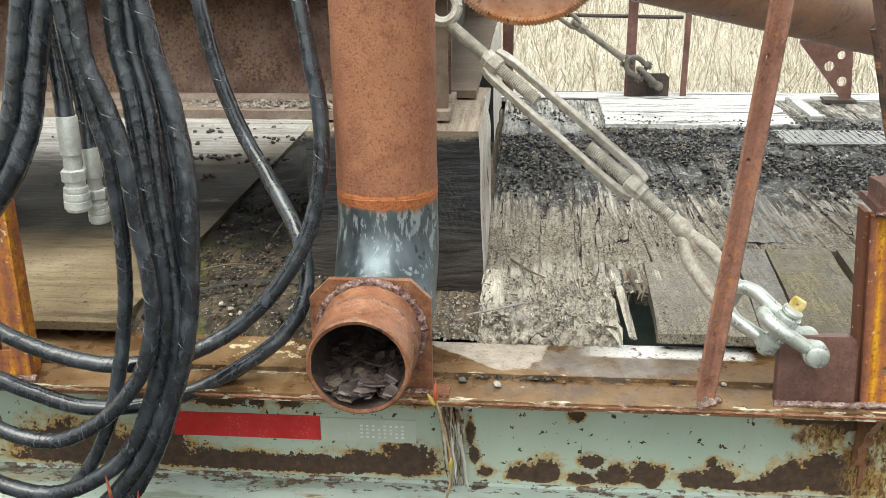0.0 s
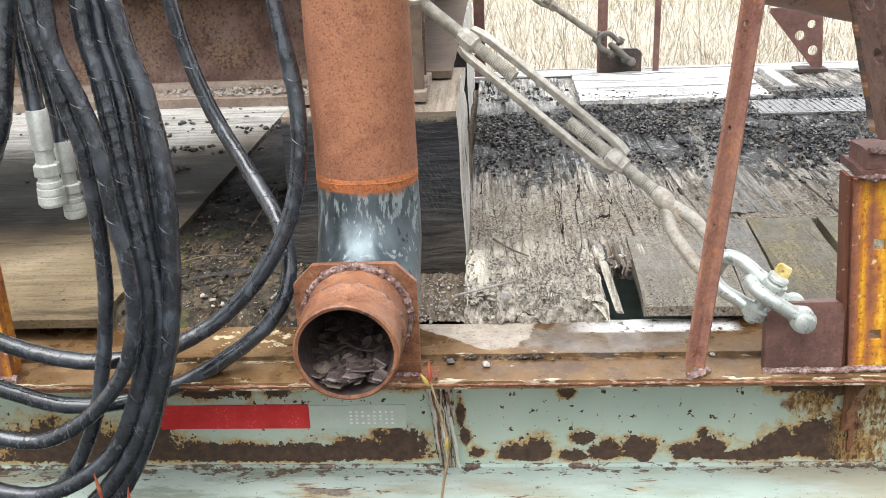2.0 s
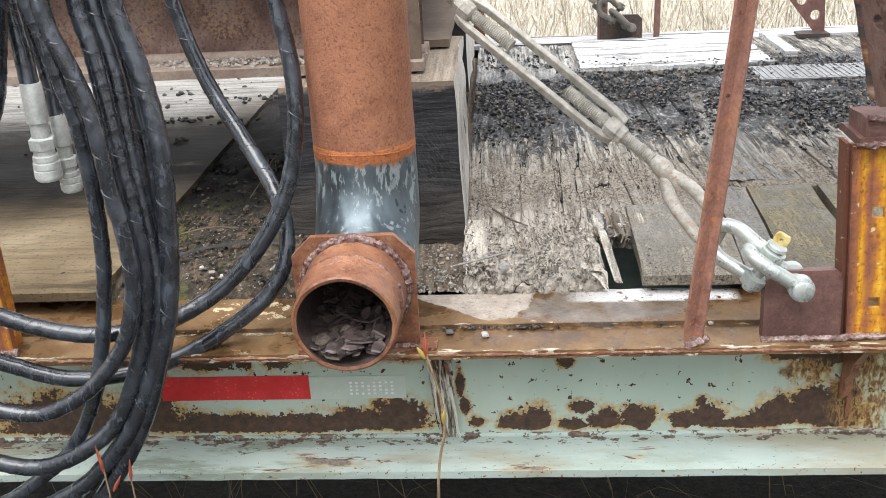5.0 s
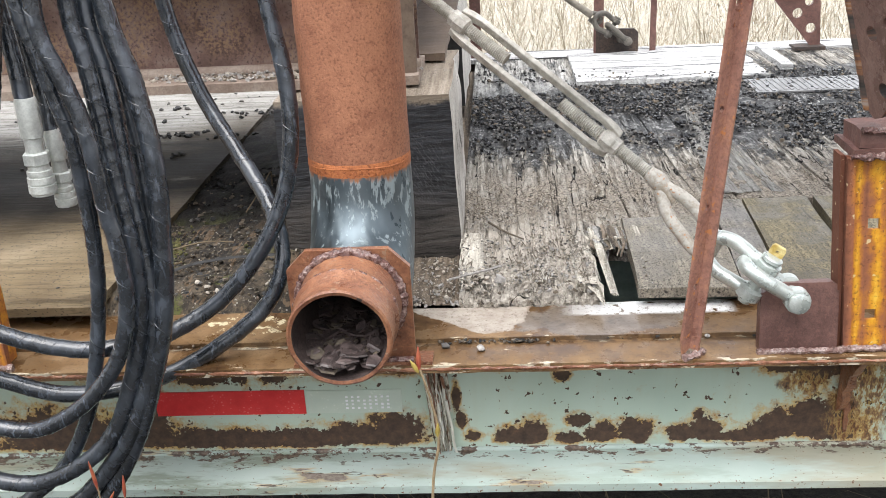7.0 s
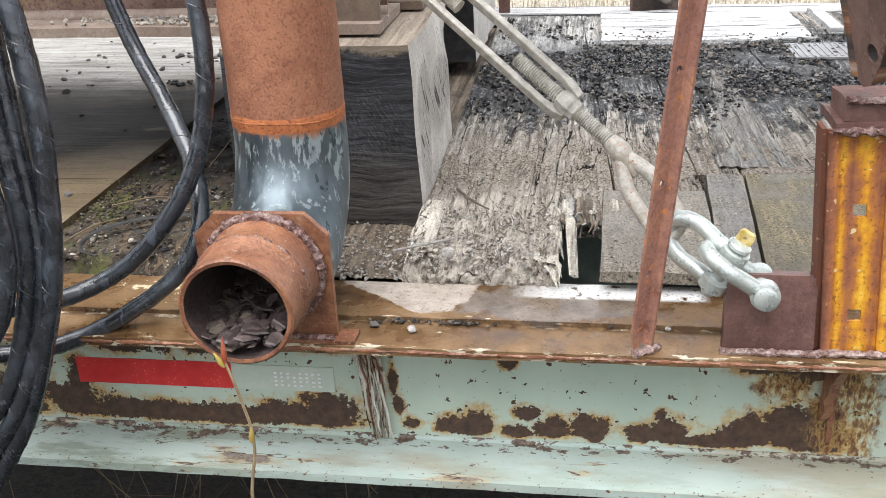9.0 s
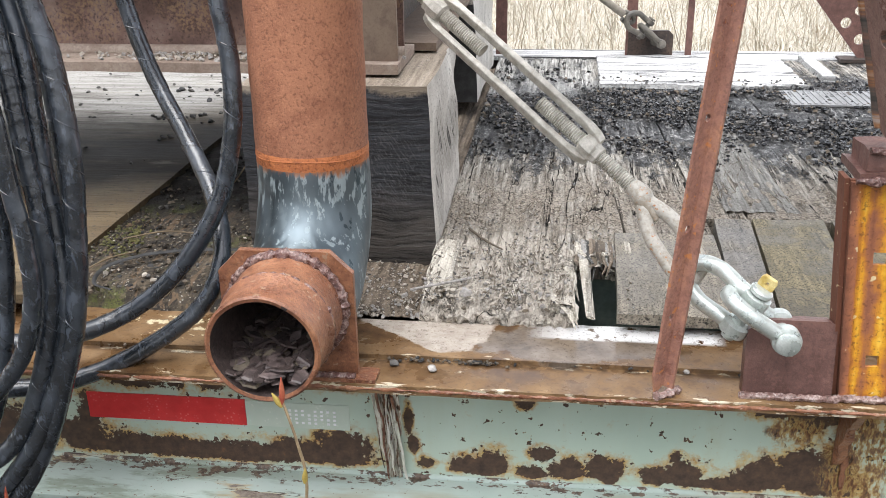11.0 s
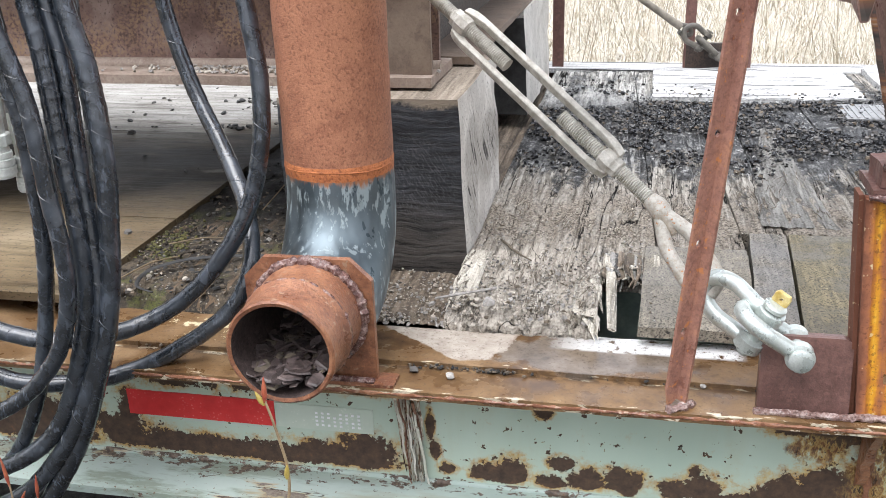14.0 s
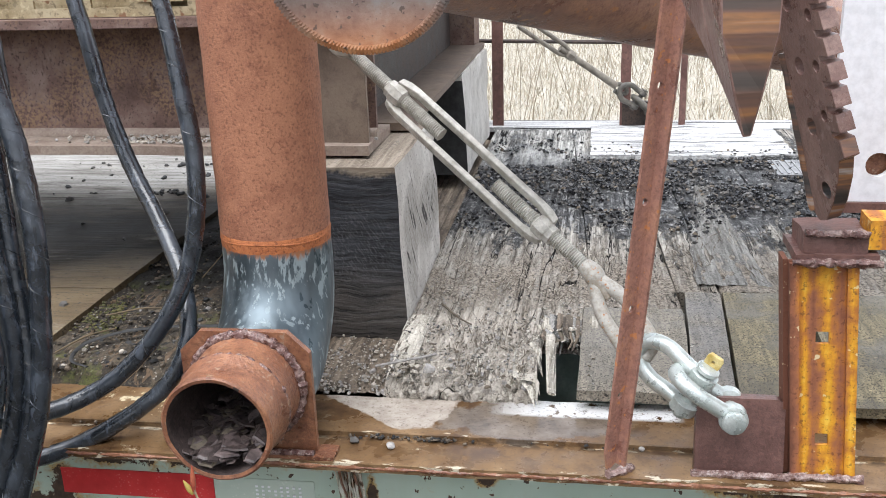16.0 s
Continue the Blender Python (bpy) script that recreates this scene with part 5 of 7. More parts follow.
    part("lashing_lug", lug, M_PLATE, tr, "plum-brown welded lashing lug", bevel=0.002)
    part("lug_bead", bead([(0.474 + 0.0132 * i, -0.094, 0.804) for i in range(11)], 0.0055, 6, 0.7, 5), M_WELDPALE, tr, "", True)
    # far lug
    part("far_lug", slab([(0, 0), (0.155, 0), (0.155, 0.08), (0.14, 0.095), (0, 0.095)], 0.02, (0.445, 2.13, 0.845), (1, 0, 0), (0, 0, 1)), M_DARKSTEEL, tr, "dark lashing lug", bevel=0.002)
    # leaning angle bar welded to the flange
    a, b = Vector((0.353, -0.100, 0.80)), Vector((0.409, -0.100, 1.46))
    up = (b - a).normalized()
    bm = slab([(0.008, 0), (0.021, 0.012), (0.021, 1.0), (0, 1.0), (0, 0.03)], 0.005, a, (0.80, 0.6, 0), up, holes=[(0.012, h, 0.004, 1.3) for h in (0.12, 0.25, 0.40, 0.55)])
    slab([(0, 0.0), (0.016, 0.0), (0.016, 1.0), (0, 1.0)], 0.005, a + Vector((0.016, 0.0125, 0.01)), (0.75, -0.66, 0), up, bm)
    part("angle_bar", bm, M_BAR, tr, "leaning red-brown angle bar", bevel=0.0008)
    part("bar_bead", bead([(0.355, -0.104, 0.801), (0.37, -0.104, 0.803), (0.385, -0.092, 0.803), (0.395, -0.08, 0.802)], 0.0062, 8, 1.2, 6), M_WELDPALE, tr, "", True)
    return tr


def build_stake_post(loc, lean, label, paint):
    x, y, z = loc
    post = thing("stake_post", loc, label, "stake post", "trailer stake posts")
    up = Vector((lean, 0.0, 1.0)).normalized()
    body = slab([(0, 0), (0.086, 0), (0.086, 0.318), (0, 0.318)], 0.006, (x, y, z), (1, 0, 0), up, holes=[(0.043, 0.058, 0.0125, 1.0, 4), (0.043, 0.210, 0.0125, 1.0, 4)])
    part("front_face", body, paint, post, bevel=0.001)
    for dx, w in ((0.0, 0.012), (0.072, 0.014)):
        part("fold", slab([(0, 0.004), (w, 0.004), (w, 0.316), (0, 0.316)], 0.012, Vector((x + dx, y - 0.0065, z)), (1, 0, 0), up), paint, post, "", bevel=0.003)
    for dx in (0.0, 0.080):
        part("side_flange", slab([(0, 0), (0.032, 0), (0.032, 0.318), (0, 0.318)], 0.006, Vector((x + dx, y + 0.006, z)), (0, 1, 0), up), paint, post, bevel=0.001)
    part("foot_bead", bead([(x - 0.004 + 0.0125 * i, y - 0.010, z + 0.003) for i in range(9)], 0.0058, 12, 0.7, 5), M_WELDPALE, post, "", True)
    return post


def build_post_head():
    """Welded cap, cross bar and toothed plate over the yellow post."""
    cap = thing("post_head", (0.63, -0.06, 1.118), "rusted welded cap plate with a yellow cross bar", "post head")
    part("cap_plate", rough_box(0.588, 0.690, -0.095, -0.01, 1.120, 1.132, (8, 6, 1), 0.002, 3, 30), M_PLATE, cap, bevel=0.002)
    part("cap_block", rough_box(0.598, 0.676, -0.09, -0.02, 1.132, 1.158, (8, 5, 4), 0.003, 5, 30), M_PLATE, cap)
    part("cross_bar", rough_box(0.677, 1.5, -0.088, -0.038, 1.138, 1.176, (40, 3, 3), 0.001, 2, 20), M_YELLOW, cap, "yellow painted cross bar", bevel=0.002)
    part("cap_bead", bead([(0.585 + 0.011 * i, -0.096, 1.121) for i in range(11)], 0.0055, 21, 1.2), M_WELD, cap, "", True)
    part("cap_bead", bead([(0.598 + 0.013 * i, -0.092, 1.159) for i in range(7)], 0.0055, 25, 1.2), M_WELD, cap, "", True)
    # white guard behind
    guard = thing("guard_panel", (0.95, 0.03, 1.17), "white painted guard panel with round holes", "guard panel")
    holes = [(0.065, 0.052, 0.017), (0.065, 0.28, 0.017), (0.245, 0.052, 0.017), (0.245, 0.28, 0.017)]
    part("panel", slab([(0, 0), (0.665, 0), (0.665, 0.5), (0, 0.5)], 0.012, (0.65, 0.04, 1.165), (1, 0, 0), (0, 0, 1), holes=holes), M_WHITE, guard, bevel=0.002)
    part("panel_back", box(0.69, 1.3, 0.058, 0.066, 1.17, 1.66), M_NIPPLE, guard, "rusted backing seen through the holes")
    part("panel_foot", box(0.66, 1.32, 0.035, 0.07, 1.150, 1.164), M_PLATE, guard, "brown foot rail", bevel=0.002)
    part("seam_bead", bead([(0.700 + 0.0035 * i, 0.0385, 1.66 - 0.03 * i) for i in range(12)], 0.003, 17, 0.8), M_GALV, guard, "", True)


def toothed_plate(name, foot, right, up, height, thick, flip, label):
    """A thick flame-cut plate with a row of holes and square teeth down one edge."""
    ob = thing(name, foot, label, "toothed plate", "toothed plates")
    edge = [(0.0, 0.0), (0.018, 0.006), (0.042, 0.035), (0.062, 0.07), (0.072, 0.098)]
    h = 0.105
    while h < height:
        a = -0.04 * (h - 0.105)
        edge += [(0.086 + a, h), (0.080 + a, h + 0.021), (0.064 + a, h + 0.0215), (0.062 + a, h + 0.0285)]
        h += 0.030
    top = edge[-1][1]
    edge += [(-0.036, top), (-0.032, top * 0.8), (-0.012, 0.01)]
    holes = [(0.030, 0.05, 0.011), (0.016, 0.13, 0.011), (0.052, 0.15, 0.0075), (0.008, 0.205, 0.011), (0.050, 0.21, 0.0075), (-0.002, 0.28, 0.010), (0.048, 0.27, 0.0075)]
    holes = [q for q in holes if q[1] < top - 0.02]
    bm = slab([(flip * a, b) for a, b in edge], thick, foot, right, up, holes=[(flip * a, b, r) for a, b, r in holes])
    face = Vector(right).normalized().cross(Vector(up).normalized())
    for f in bm.faces:
        f.normal_update()
        f.material_index = 1 if abs(f.normal.dot(face)) < 0.5 and f.calc_center_median().z < foot[2] + 0.13 else 0
    part("plate", bm, [M_PLATELIGHT, M_CUT], ob, bevel=0.0012)
    rv, uv = Vector(right).normalized(), Vector(up).normalized()
    lip = [Vector(foot) + rv * flip * (-0.0125 - 0.001 - i * 0.0030) + uv * (0.012 + i * 0.034) for i in range(7)]
    part("edge_bead", bead(lip, 0.005, 3, 0.6), M_CUT, ob, "", True)
    return ob


def build_near_plate():
    """The thick pointed plate that hangs nearest, end on."""
    ob = thing("toothed_plate", (0.384, -0.80, 1.80), "thick flame-cut steel plate hanging with its point down", "toothed plate", "toothed plates")
    out = [(0.0, 0.0), (0.030, 0.022), (0.10, 0.06), (0.19, 0.16), (0.22, 0.36), (0.0, 0.36), (-0.004, 0.10), (-0.012, 0.085), (-0.004, 0.070), (-0.006, 0.045), (-0.004, 0.02)]
    bm = slab(out, 0.027, (0.3995, -0.872, 1.449), (-0.10, 1, 0), (0, 0, 1), holes=[(0.055, 0.075, 0.010), (0.10, 0.12, 0.010), (0.05, 0.15, 0.008)])
    for f in bm.faces:
        f.normal_update()
        f.material_index = 1 if abs(f.normal.x) < 0.5 else 0
    for v in bm.verts:
        k = max(0.0, 1 - (v.co.z - 1.449) / 0.05)
        v.co.x += (0.390 - v.co.x) * k * 0.85
    part("plate", bm, [M_PLATELIGHT, M_CUT], ob, bevel=0.001)
    part("hanger_arm", sweep([(0.386, -0.70, 1.78), (0.39, -0.2, 1.72), (0.40, 0.20, 1.52)], 0.03, 8), M_PLATE, ob)


# ---------------------------------------------------------------- the pipe
def build_pipe():
    p = thing("discharge_pipe", (-0.155, 0.06, 0.80), "rusted vertical steel pipe with a grey elbow and open flanged outlet", "pipe")
    cx, cy, r = -0.155, 0.06, 0.0842
    wob = []
    for i in range(24):
        wob.append((1.10 + 0.03 * i, r + 0.0006 * math.sin(i * 1.9)))
    prof = [(h - 1.10, q) for h, q in wob] + [(0.69, r - 0.008), (0.0, r - 0.008)]
    part("riser", turned(prof, (cx, cy, 1.10), (0, 0, 1), 48, closed=True), M_PIPE, p, "orange rusted riser", True)
    part("rust_band", turned([(0, r - 0.001), (0.001, r + 0.0002), (0.010, r + 0.0007), (0.022, r + 0.0003), (0.024, r - 0.001)], (cx, cy, 1.090), (0, 0, 1), 48), M_BAND, p, "bright orange rust band at the joint", True)
    ring = [(cx + (r - 0.0005) * math.cos(a), cy + (r - 0.0005) * math.sin(a), 1.104 + 0.002 * math.sin(3 * a)) for a in (6.2832 * k / 36 for k in range(37))]
    part("joint_bead", bead(ring, 0.0017, 5, 0.9, 2), M_BAND, p, "rusty weld line", True)
    line = [(cx, cy, 1.10), (cx, cy, 1.07)]
    R = 0.148
    zc = 0.905
    for k in range(0, 19):
        a = math.pi / 2 * k / 18
        line.append((cx - 0.004 * k / 18, cy - R + R * math.cos(a), zc + R - R * math.sin(a)))
    part("elbow", sweep(line, lambda t: r + 0.003 * min(1.0, t * 3) - 0.008 * max(0, t - 0.7), 48, caps=False), M_ELBOW, p, "blue-grey wet steel elbow", True)
    fx, fz, h = -0.1645, 0.903, 0.0968
    c = 0.032
    out = [(-h, -h), (h, -h), (h, h - c), (h - c, h), (-h + c, h), (-h, h - c)]
    part("flange_plate", slab(out, 0.011, (fx, -0.096, fz), (1, 0.02, 0), (0, -0.02, 1), holes=[(0.0015, 0.0115, 0.0738, 1.0, 40)]), M_NIPPLE, p, "clipped square flange plate", bevel=0.0015)
    ax = Vector((-0.008, -1, -0.02)).normalized()
    n0 = Vector((-0.163, -0.095, 0.9145))
    ro, ri = 0.0775, 0.0705
    prof = [(0, ro + 0.004), (0.02, ro + 0.003), (0.045, ro + 0.001), (0.060, ro + 0.0045), (0.068, ro + 0.0045), (0.074, ro), (0.129, ro + 0.001), (0.1315, ro - 0.002), (0.130, ri), (0.0, ri), (-0.11, ri), (-0.11, ri + 0.004), (0.0, ri + 0.004)]
    bm = turned(prof, n0, ax, 56, closed=True)
    for v in bm.verts:
        v.co += noise.noise_vector(v.co * 40) * 0.0008
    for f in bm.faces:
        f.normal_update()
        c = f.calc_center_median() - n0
        # inner faces take the rust with the bore's shade in its colour
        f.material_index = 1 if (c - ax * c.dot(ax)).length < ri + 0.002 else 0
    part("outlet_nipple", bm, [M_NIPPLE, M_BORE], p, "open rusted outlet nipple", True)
    u = ax.orthogonal().normalized()
    w = ax.cross(u)
    part("outlet_bead", bead([n0 + ax * 0.006 + (u * math.cos(a) + w * math.sin(a)) * (ro + 0.005) for a in (6.2832 * k / 40 for k in range(41))], 0.0078, 9, 0.75, 5), M_WELD, p, "lumpy weld bead", True)
    part("nipple_bead", bead([n0 + ax * 0.064 + (u * math.cos(a) + w * math.sin(a)) * (ro + 0.0025) for a in (6.2832 * k / 40 for k in range(41))], 0.0026, 13, 1.8, 4), M_WELD, p, "worn weld line", True)
    part("foot_bead", bead([(-0.25 + 0.02 * i, -0.101, 0.807) for i in range(10)], 0.006, 19, 0.7), M_WELD, p, "", True)
    part("foot_plate", rough_box(-0.265, -0.04, -0.108, -0.07, 0.8005, 0.806, (12, 3, 1), 0.001, 3, 30), M_NIPPLE, p, "", bevel=0.001)
    # heap of scale inside the outlet
    rnd = random.Random(14)
    heap = []
    for _ in range(420):
        d = rnd.uniform(-0.07, 0.124)
        x = rnd.uniform(-0.064, 0.064)
        top = -0.030 - 0.15 * max(0, d - 0.04) - 0.08 * abs(x - 0.015) + 0.006 * rnd.random()
        z = -math.sqrt(max(0, (ri - 0.004) ** 2 - x * x))
        if z < top:
            z = rnd.uniform(max(z, top - 0.012), top)
            q = n0 + ax * d + Vector((1, 0, 0)) * x + Vector((0, 0, 1)) * z
            heap.append((q, rnd.choice((0.4, 0.6, 0.8, 1.0, 1.3, 1.7))))
    flakes("rust_scale_heap", heap, 0.0125, [M_FLAKE, M_BORE, M_FLAKE, M_FLAKE, M_BORE, M_CRUMBDARK], "heap of curled rust flakes lying in the pipe outlet", "rust flakes", 0.11, 4)
    # added black disc stands in for the unlit depth of the bore
    part("clog", turned([(0, 0.03), (0.004, ri - 0.004), (0.02, ri - 0.002)], n0 + ax * -0.10, ax, 24), M_SOOT_SHADE, p, "black disc added for the shade deep in the bore")


# ---------------------------------------------------------------- lashing gear
def build_turnbuckle():
    a, b = Vector((0.019, 0.212, 1.286)), Vector((0.256, 0.089, 1.106))
    d = (b - a).normalized()
    side = d.cross(Vector((0.45, -0.6, 0.66))).normalized()
    face, L = side.cross(d).normalized(), (b - a).length
    tb = thing("turnbuckle", tuple(b), "weathered galvanised turnbuckle with an open body and threaded rods", "turnbuckle")
    for s in (-1, 1):
        bar = slab([(0.004, -0.012), (0.017, -0.012), (0.0225, 0.002), (0.0245, 0.016), (0.0245, L - 0.016), (0.0225, L - 0.002), (0.017, L + 0.012), (0.004, L + 0.012), (0.010, L - 0.012), (0.0132, L - 0.026), (0.0132, 0.026), (0.010, 0.012)], 0.014, a - face * 0.007 * s, side * s, d)
        bmesh.ops.recalc_face_normals(bar, faces=bar.faces[:])
        part("body_bar", bar, M_GALV, tb, bevel=0.0028)
    for c, s in ((a, -1), (b, 1)):
        part("end_nut", turned([(-0.013, 0.012), (-0.010, 0.0165), (0.004, 0.018), (0.010, 0.018), (0.014, 0.0158), (0.022, 0.0155), (0.024, 0.0125)], c, d * s, 8), M_GALV, tb, "forged barrel end", bevel=0.0018)

    def thread(p, q, r):
        n = int((q - p).length / 0.0038)
        prof = []
        for i in range(n):
            prof += [(i * 0.0038, r), (i * 0.0038 + 0.0019, r - 0.0018)]
        return turned(prof, p, q - p, 14)

    part("threaded_rod", thread(a + d * 0.10, a - d * 0.13, 0.0115), M_GALV, tb, "threaded rod", True, auto=80)
    part("threaded_rod", thread(b - d * 0.10, b + d * 0.105, 0.0118), M_GALV, tb, "threaded rod", True, auto=80)
    e = b + d * 0.1
    # eye: shank splitting into an oblong loop
    bend = (Vector((0.418, -0.024, 0.938)) - e).normalized()
    nrm = bend.cross(Vector((0.05, 0.9, -0.42))).normalized()
    arms = []
    for k in range(25):
        q = k / 24
        half = 0.0215 * math.sin(math.pi / 2 * min(1.0, q / 0.5)) ** 1.4 if q < 0.78 else 0.0215 * math.sqrt(max(0.0, 1 - ((q - 0.78) / 0.22) ** 2))
        arms.append((0.004 + 0.145 * q, half))
    loop = [e + bend * s + nrm * h for s, h in arms] + [e + bend * s - nrm * h for s, h in arms[-2::-1]]
    part("eye", sweep(loop, 0.0108, 10), M_EYE, tb, "forged eye with rust inside", True)
    part("rust_stain", turned([(-0.012, 0.004), (-0.004, 0.0066), (0.002, 0.006), (0.006, 0.002)], e + bend * 0.043, bend, 12), M_BAND, tb, "orange rust caught in the eye", True)
    part("shank", sweep(smooth_line([e - d * 0.014, e + d * 0.004, e + bend * 0.02, e + bend * 0.05], 5), lambda t: 0.0125 + 0.0035 * math.sin(3.14 * t) - 0.008 * max(0.0, t - 0.55) / 0.45, 14), M_EYE, tb, "", True)
    top = a - d * 0.13
    part("upper_eye", sweep([top + Vector((0.026 * math.cos(t), 0.01 * math.sin(t), 0.026 * math.sin(t) + 0.02)) for t in (6.2832 * k / 20 for k in range(21))], 0.010, 8, caps=False), M_GALV, tb, "", True)
    return e, bend


def build_shackle(name, apex, pin, axis, half, wire, label, head=None, mat=None):
    """A bow shackle: apex inside the bow, pin centre, pin axis."""
    mat = mat or M_ZINC
    apex, pin, axis = Vector(apex), Vector(pin), Vector(axis).normalized()
    along = (apex - pin)
    ln = along.length
    along.normalize()
    axis = (axis - along * axis.dot(along)).normalized()
    ob = thing(name, tuple(pin), label, "shackle", "lashing shackles")
    line = []
    wide = half * 1.13
    line.append(pin + axis * half)
    line.append(pin + axis * half * 1.02 + along * ln * 0.3)
    for k in range(0, 13):
        t = math.pi * k / 12
        line.append(pin + along * (ln * 0.62 + (ln * 0.38 + wire) * math.sin(t)) + axis * wide * math.cos(t))
    line.append(pin - axis * half * 1.02 + along * ln * 0.3)
    line.append(pin - axis * half)
    part("bow", sweep(smooth_line(line, 4), wire, 12), mat, ob, "", True)
    for s in (1, -1):
        part("ear", turned([(-wire * 0.9, wire * 1.2), (-wire * 0.7, wire * 1.7), (wire * 0.7, wire * 1.7), (wire * 0.9, wire * 1.2)], pin + axis * half * s, axis, 20), mat, ob, "", True)
    part("pin", turned([(-half - wire * 1.6, wire * 0.85), (half + wire * 1.3, wire * 0.85)], pin, axis, 14), mat, ob, "", True)
    hd = pin + axis * (half + wire * 1.1)
    if head:
        near = Vector((-0.25, -0.9, 0.3))
        tab = (near - axis * near.dot(axis)).normalized()
        wide = axis.cross(tab).normalized()
        w, h = wire * 1.02, wire * 1.75
        eye = slab([(-w * 0.8, 0), (w * 0.8, 0), (w, h * 0.3), (w, h * 0.75), (w * 0.75, h), (-w * 0.75, h), (-w, h * 0.75), (-w, h * 0.3)], 0.008, hd + axis * wire * 0.3 - tab * 0.004, wide, axis, holes=[(0.0, h * 0.52, 0.0021)])
        bmesh.ops.recalc_face_normals(eye, faces=eye.faces[:])
        part("pin_eye", eye, head, ob, "yellow painted flat pin eye", bevel=0.0015)
    part("pin_head", turned([(0, wire * 1.4), (wire * 0.45, wire * 1.4), (wire * 0.6, wire * 1.2)], hd, axis, 16), mat, ob, "", True)
    return ob


def build_hose(line, label, fitting=None, r=0.0133):
    pts = smooth_line(line, 22)
    h = thing("hydraulic_hose", line[-1], label, "hose", "coiled hydraulic hoses")
    rnd = random.Random(int(abs(line[0][0]) * 1000))
    pitch, off = rnd.uniform(9.0, 13.0), rnd.random()
    bm = sweep(pts, r, 18)
    bm.verts.ensure_lookup_table()
    for j, v in enumerate(bm.verts):
        i, a = divmod(j, 18)
        wrap = (i / pitch + off + 0.35 * math.sin(6.2832 * a / 18 + off * 6)) % 1.0
        v.co += (v.co - pts[i]).normalized() * (0.0009 * wrap ** 5 + 0.0003 * noise.noise(v.co * 45))
    part("hose", bm, M_RUBBER, h, "", True, auto=60)
    coil, turn = [], off * 6
    frame_u = Vector((0.31, 0.2, 0.93))
    for i in range(2 * (len(pts) - 9)):
        f, c = divmod(i, 2)
        p = pts[f].lerp(pts[f + 1], c / 2)
        d = (pts[f + 1] - pts[f]).normalized()
        side = d.cross(frame_u).normalized()
        frame_u = side.cross(d).normalized()
        turn += 6.2832 * (pts[f + 1] - pts[f]).length / 2 / (0.030 + 0.002 * pitch)
        coil.append(p + (side * math.cos(turn) + frame_u * math.sin(turn)) * (r - 0.0002))
    part("wrap_seam", sweep(coil, 0.0007, 5), M_RUBBER, h, "", True)
    if fitting:
        a, b, size = Vector(fitting[0]), Vector(fitting[1]), fitting[2]
        L = (b - a).length
        f = part("coupling", turned([(-0.004, size * 0.80), (0, size * 0.88), (L * 0.38, size * 0.90), (L * 0.39, size * 0.74), (L * 0.54, size * 0.76), (L * 0.545, size * 0.7)], a, b - a, 24), M_FITTING, h, "crimped zinc sleeve", True)
        part("hex_nut", turned([(L * 0.54, size * 1.0), (L * 0.555, size * 1.12), (L * 0.66, size * 1.12), (L * 0.675, size * 1.0)], a, b - a, 6), M_FITTING, f, "", bevel=0.001)
        part("collar", turned([(L * 0.67, size * 0.85), (L * 0.73, size * 0.88), (L * 0.735, size * 1.02), (L * 0.78, size * 1.04), (L * 0.785, size * 0.94), (L * 0.80, size * 0.94), (L * 0.805, size * 1.1), (L * 0.865, size * 1.12), (L * 0.87, size * 1.0), (L * 0.885, size * 1.0), (L * 0.89, size * 1.14), (L * 0.97, size * 1.14), (L * 0.98, size * 1.02), (L, size * 1.0), (L, size * 0.6), (L * 0.96, size * 0.55)], a, b - a, 24), M_FITTING, f, "ribbed quick coupling", True)
    return h


# ---------------------------------------------------------------- load on the deck
def build_block(name, x0, x1, y0, y1, z0, z1, label, seed, front=None):
    b = thing(name, ((x0 + x1) / 2, (y0 + y1) / 2, z0), label, "timber block", "timber cribbing")
    bm = rough_box(x0, x1, y0, y1, z0, z1, (16, 20, 16), 0.006, seed, 7)
    for v in bm.verts:
        v.co.x -= 0.010 * (v.co.z - z0) / (z1 - z0) * (v.co.x - x0) / (x1 - x0)
        if v.co.y > y0 + 0.3 and v.co.x > x1 - 0.03:
            v.co.x += 0.012 * noise.noise(Vector((v.co.y * 9, v.co.z * 12, seed)))
    bm.normal_update()
    bmesh.ops.recalc_face_normals(bm, faces=bm.faces[:])
    for f in bm.faces:
        f.material_index = 1 if f.normal.x > 0.5 or front and f.calc_center_median().z > z1 - 0.03 else 2 if f.normal.z > 0.5 else 0
    part("timber", bm, [front or M_BLOCK, M_WHITEWOOD, M_BLOCKTOP], b, "", True, auto=35)
    return b


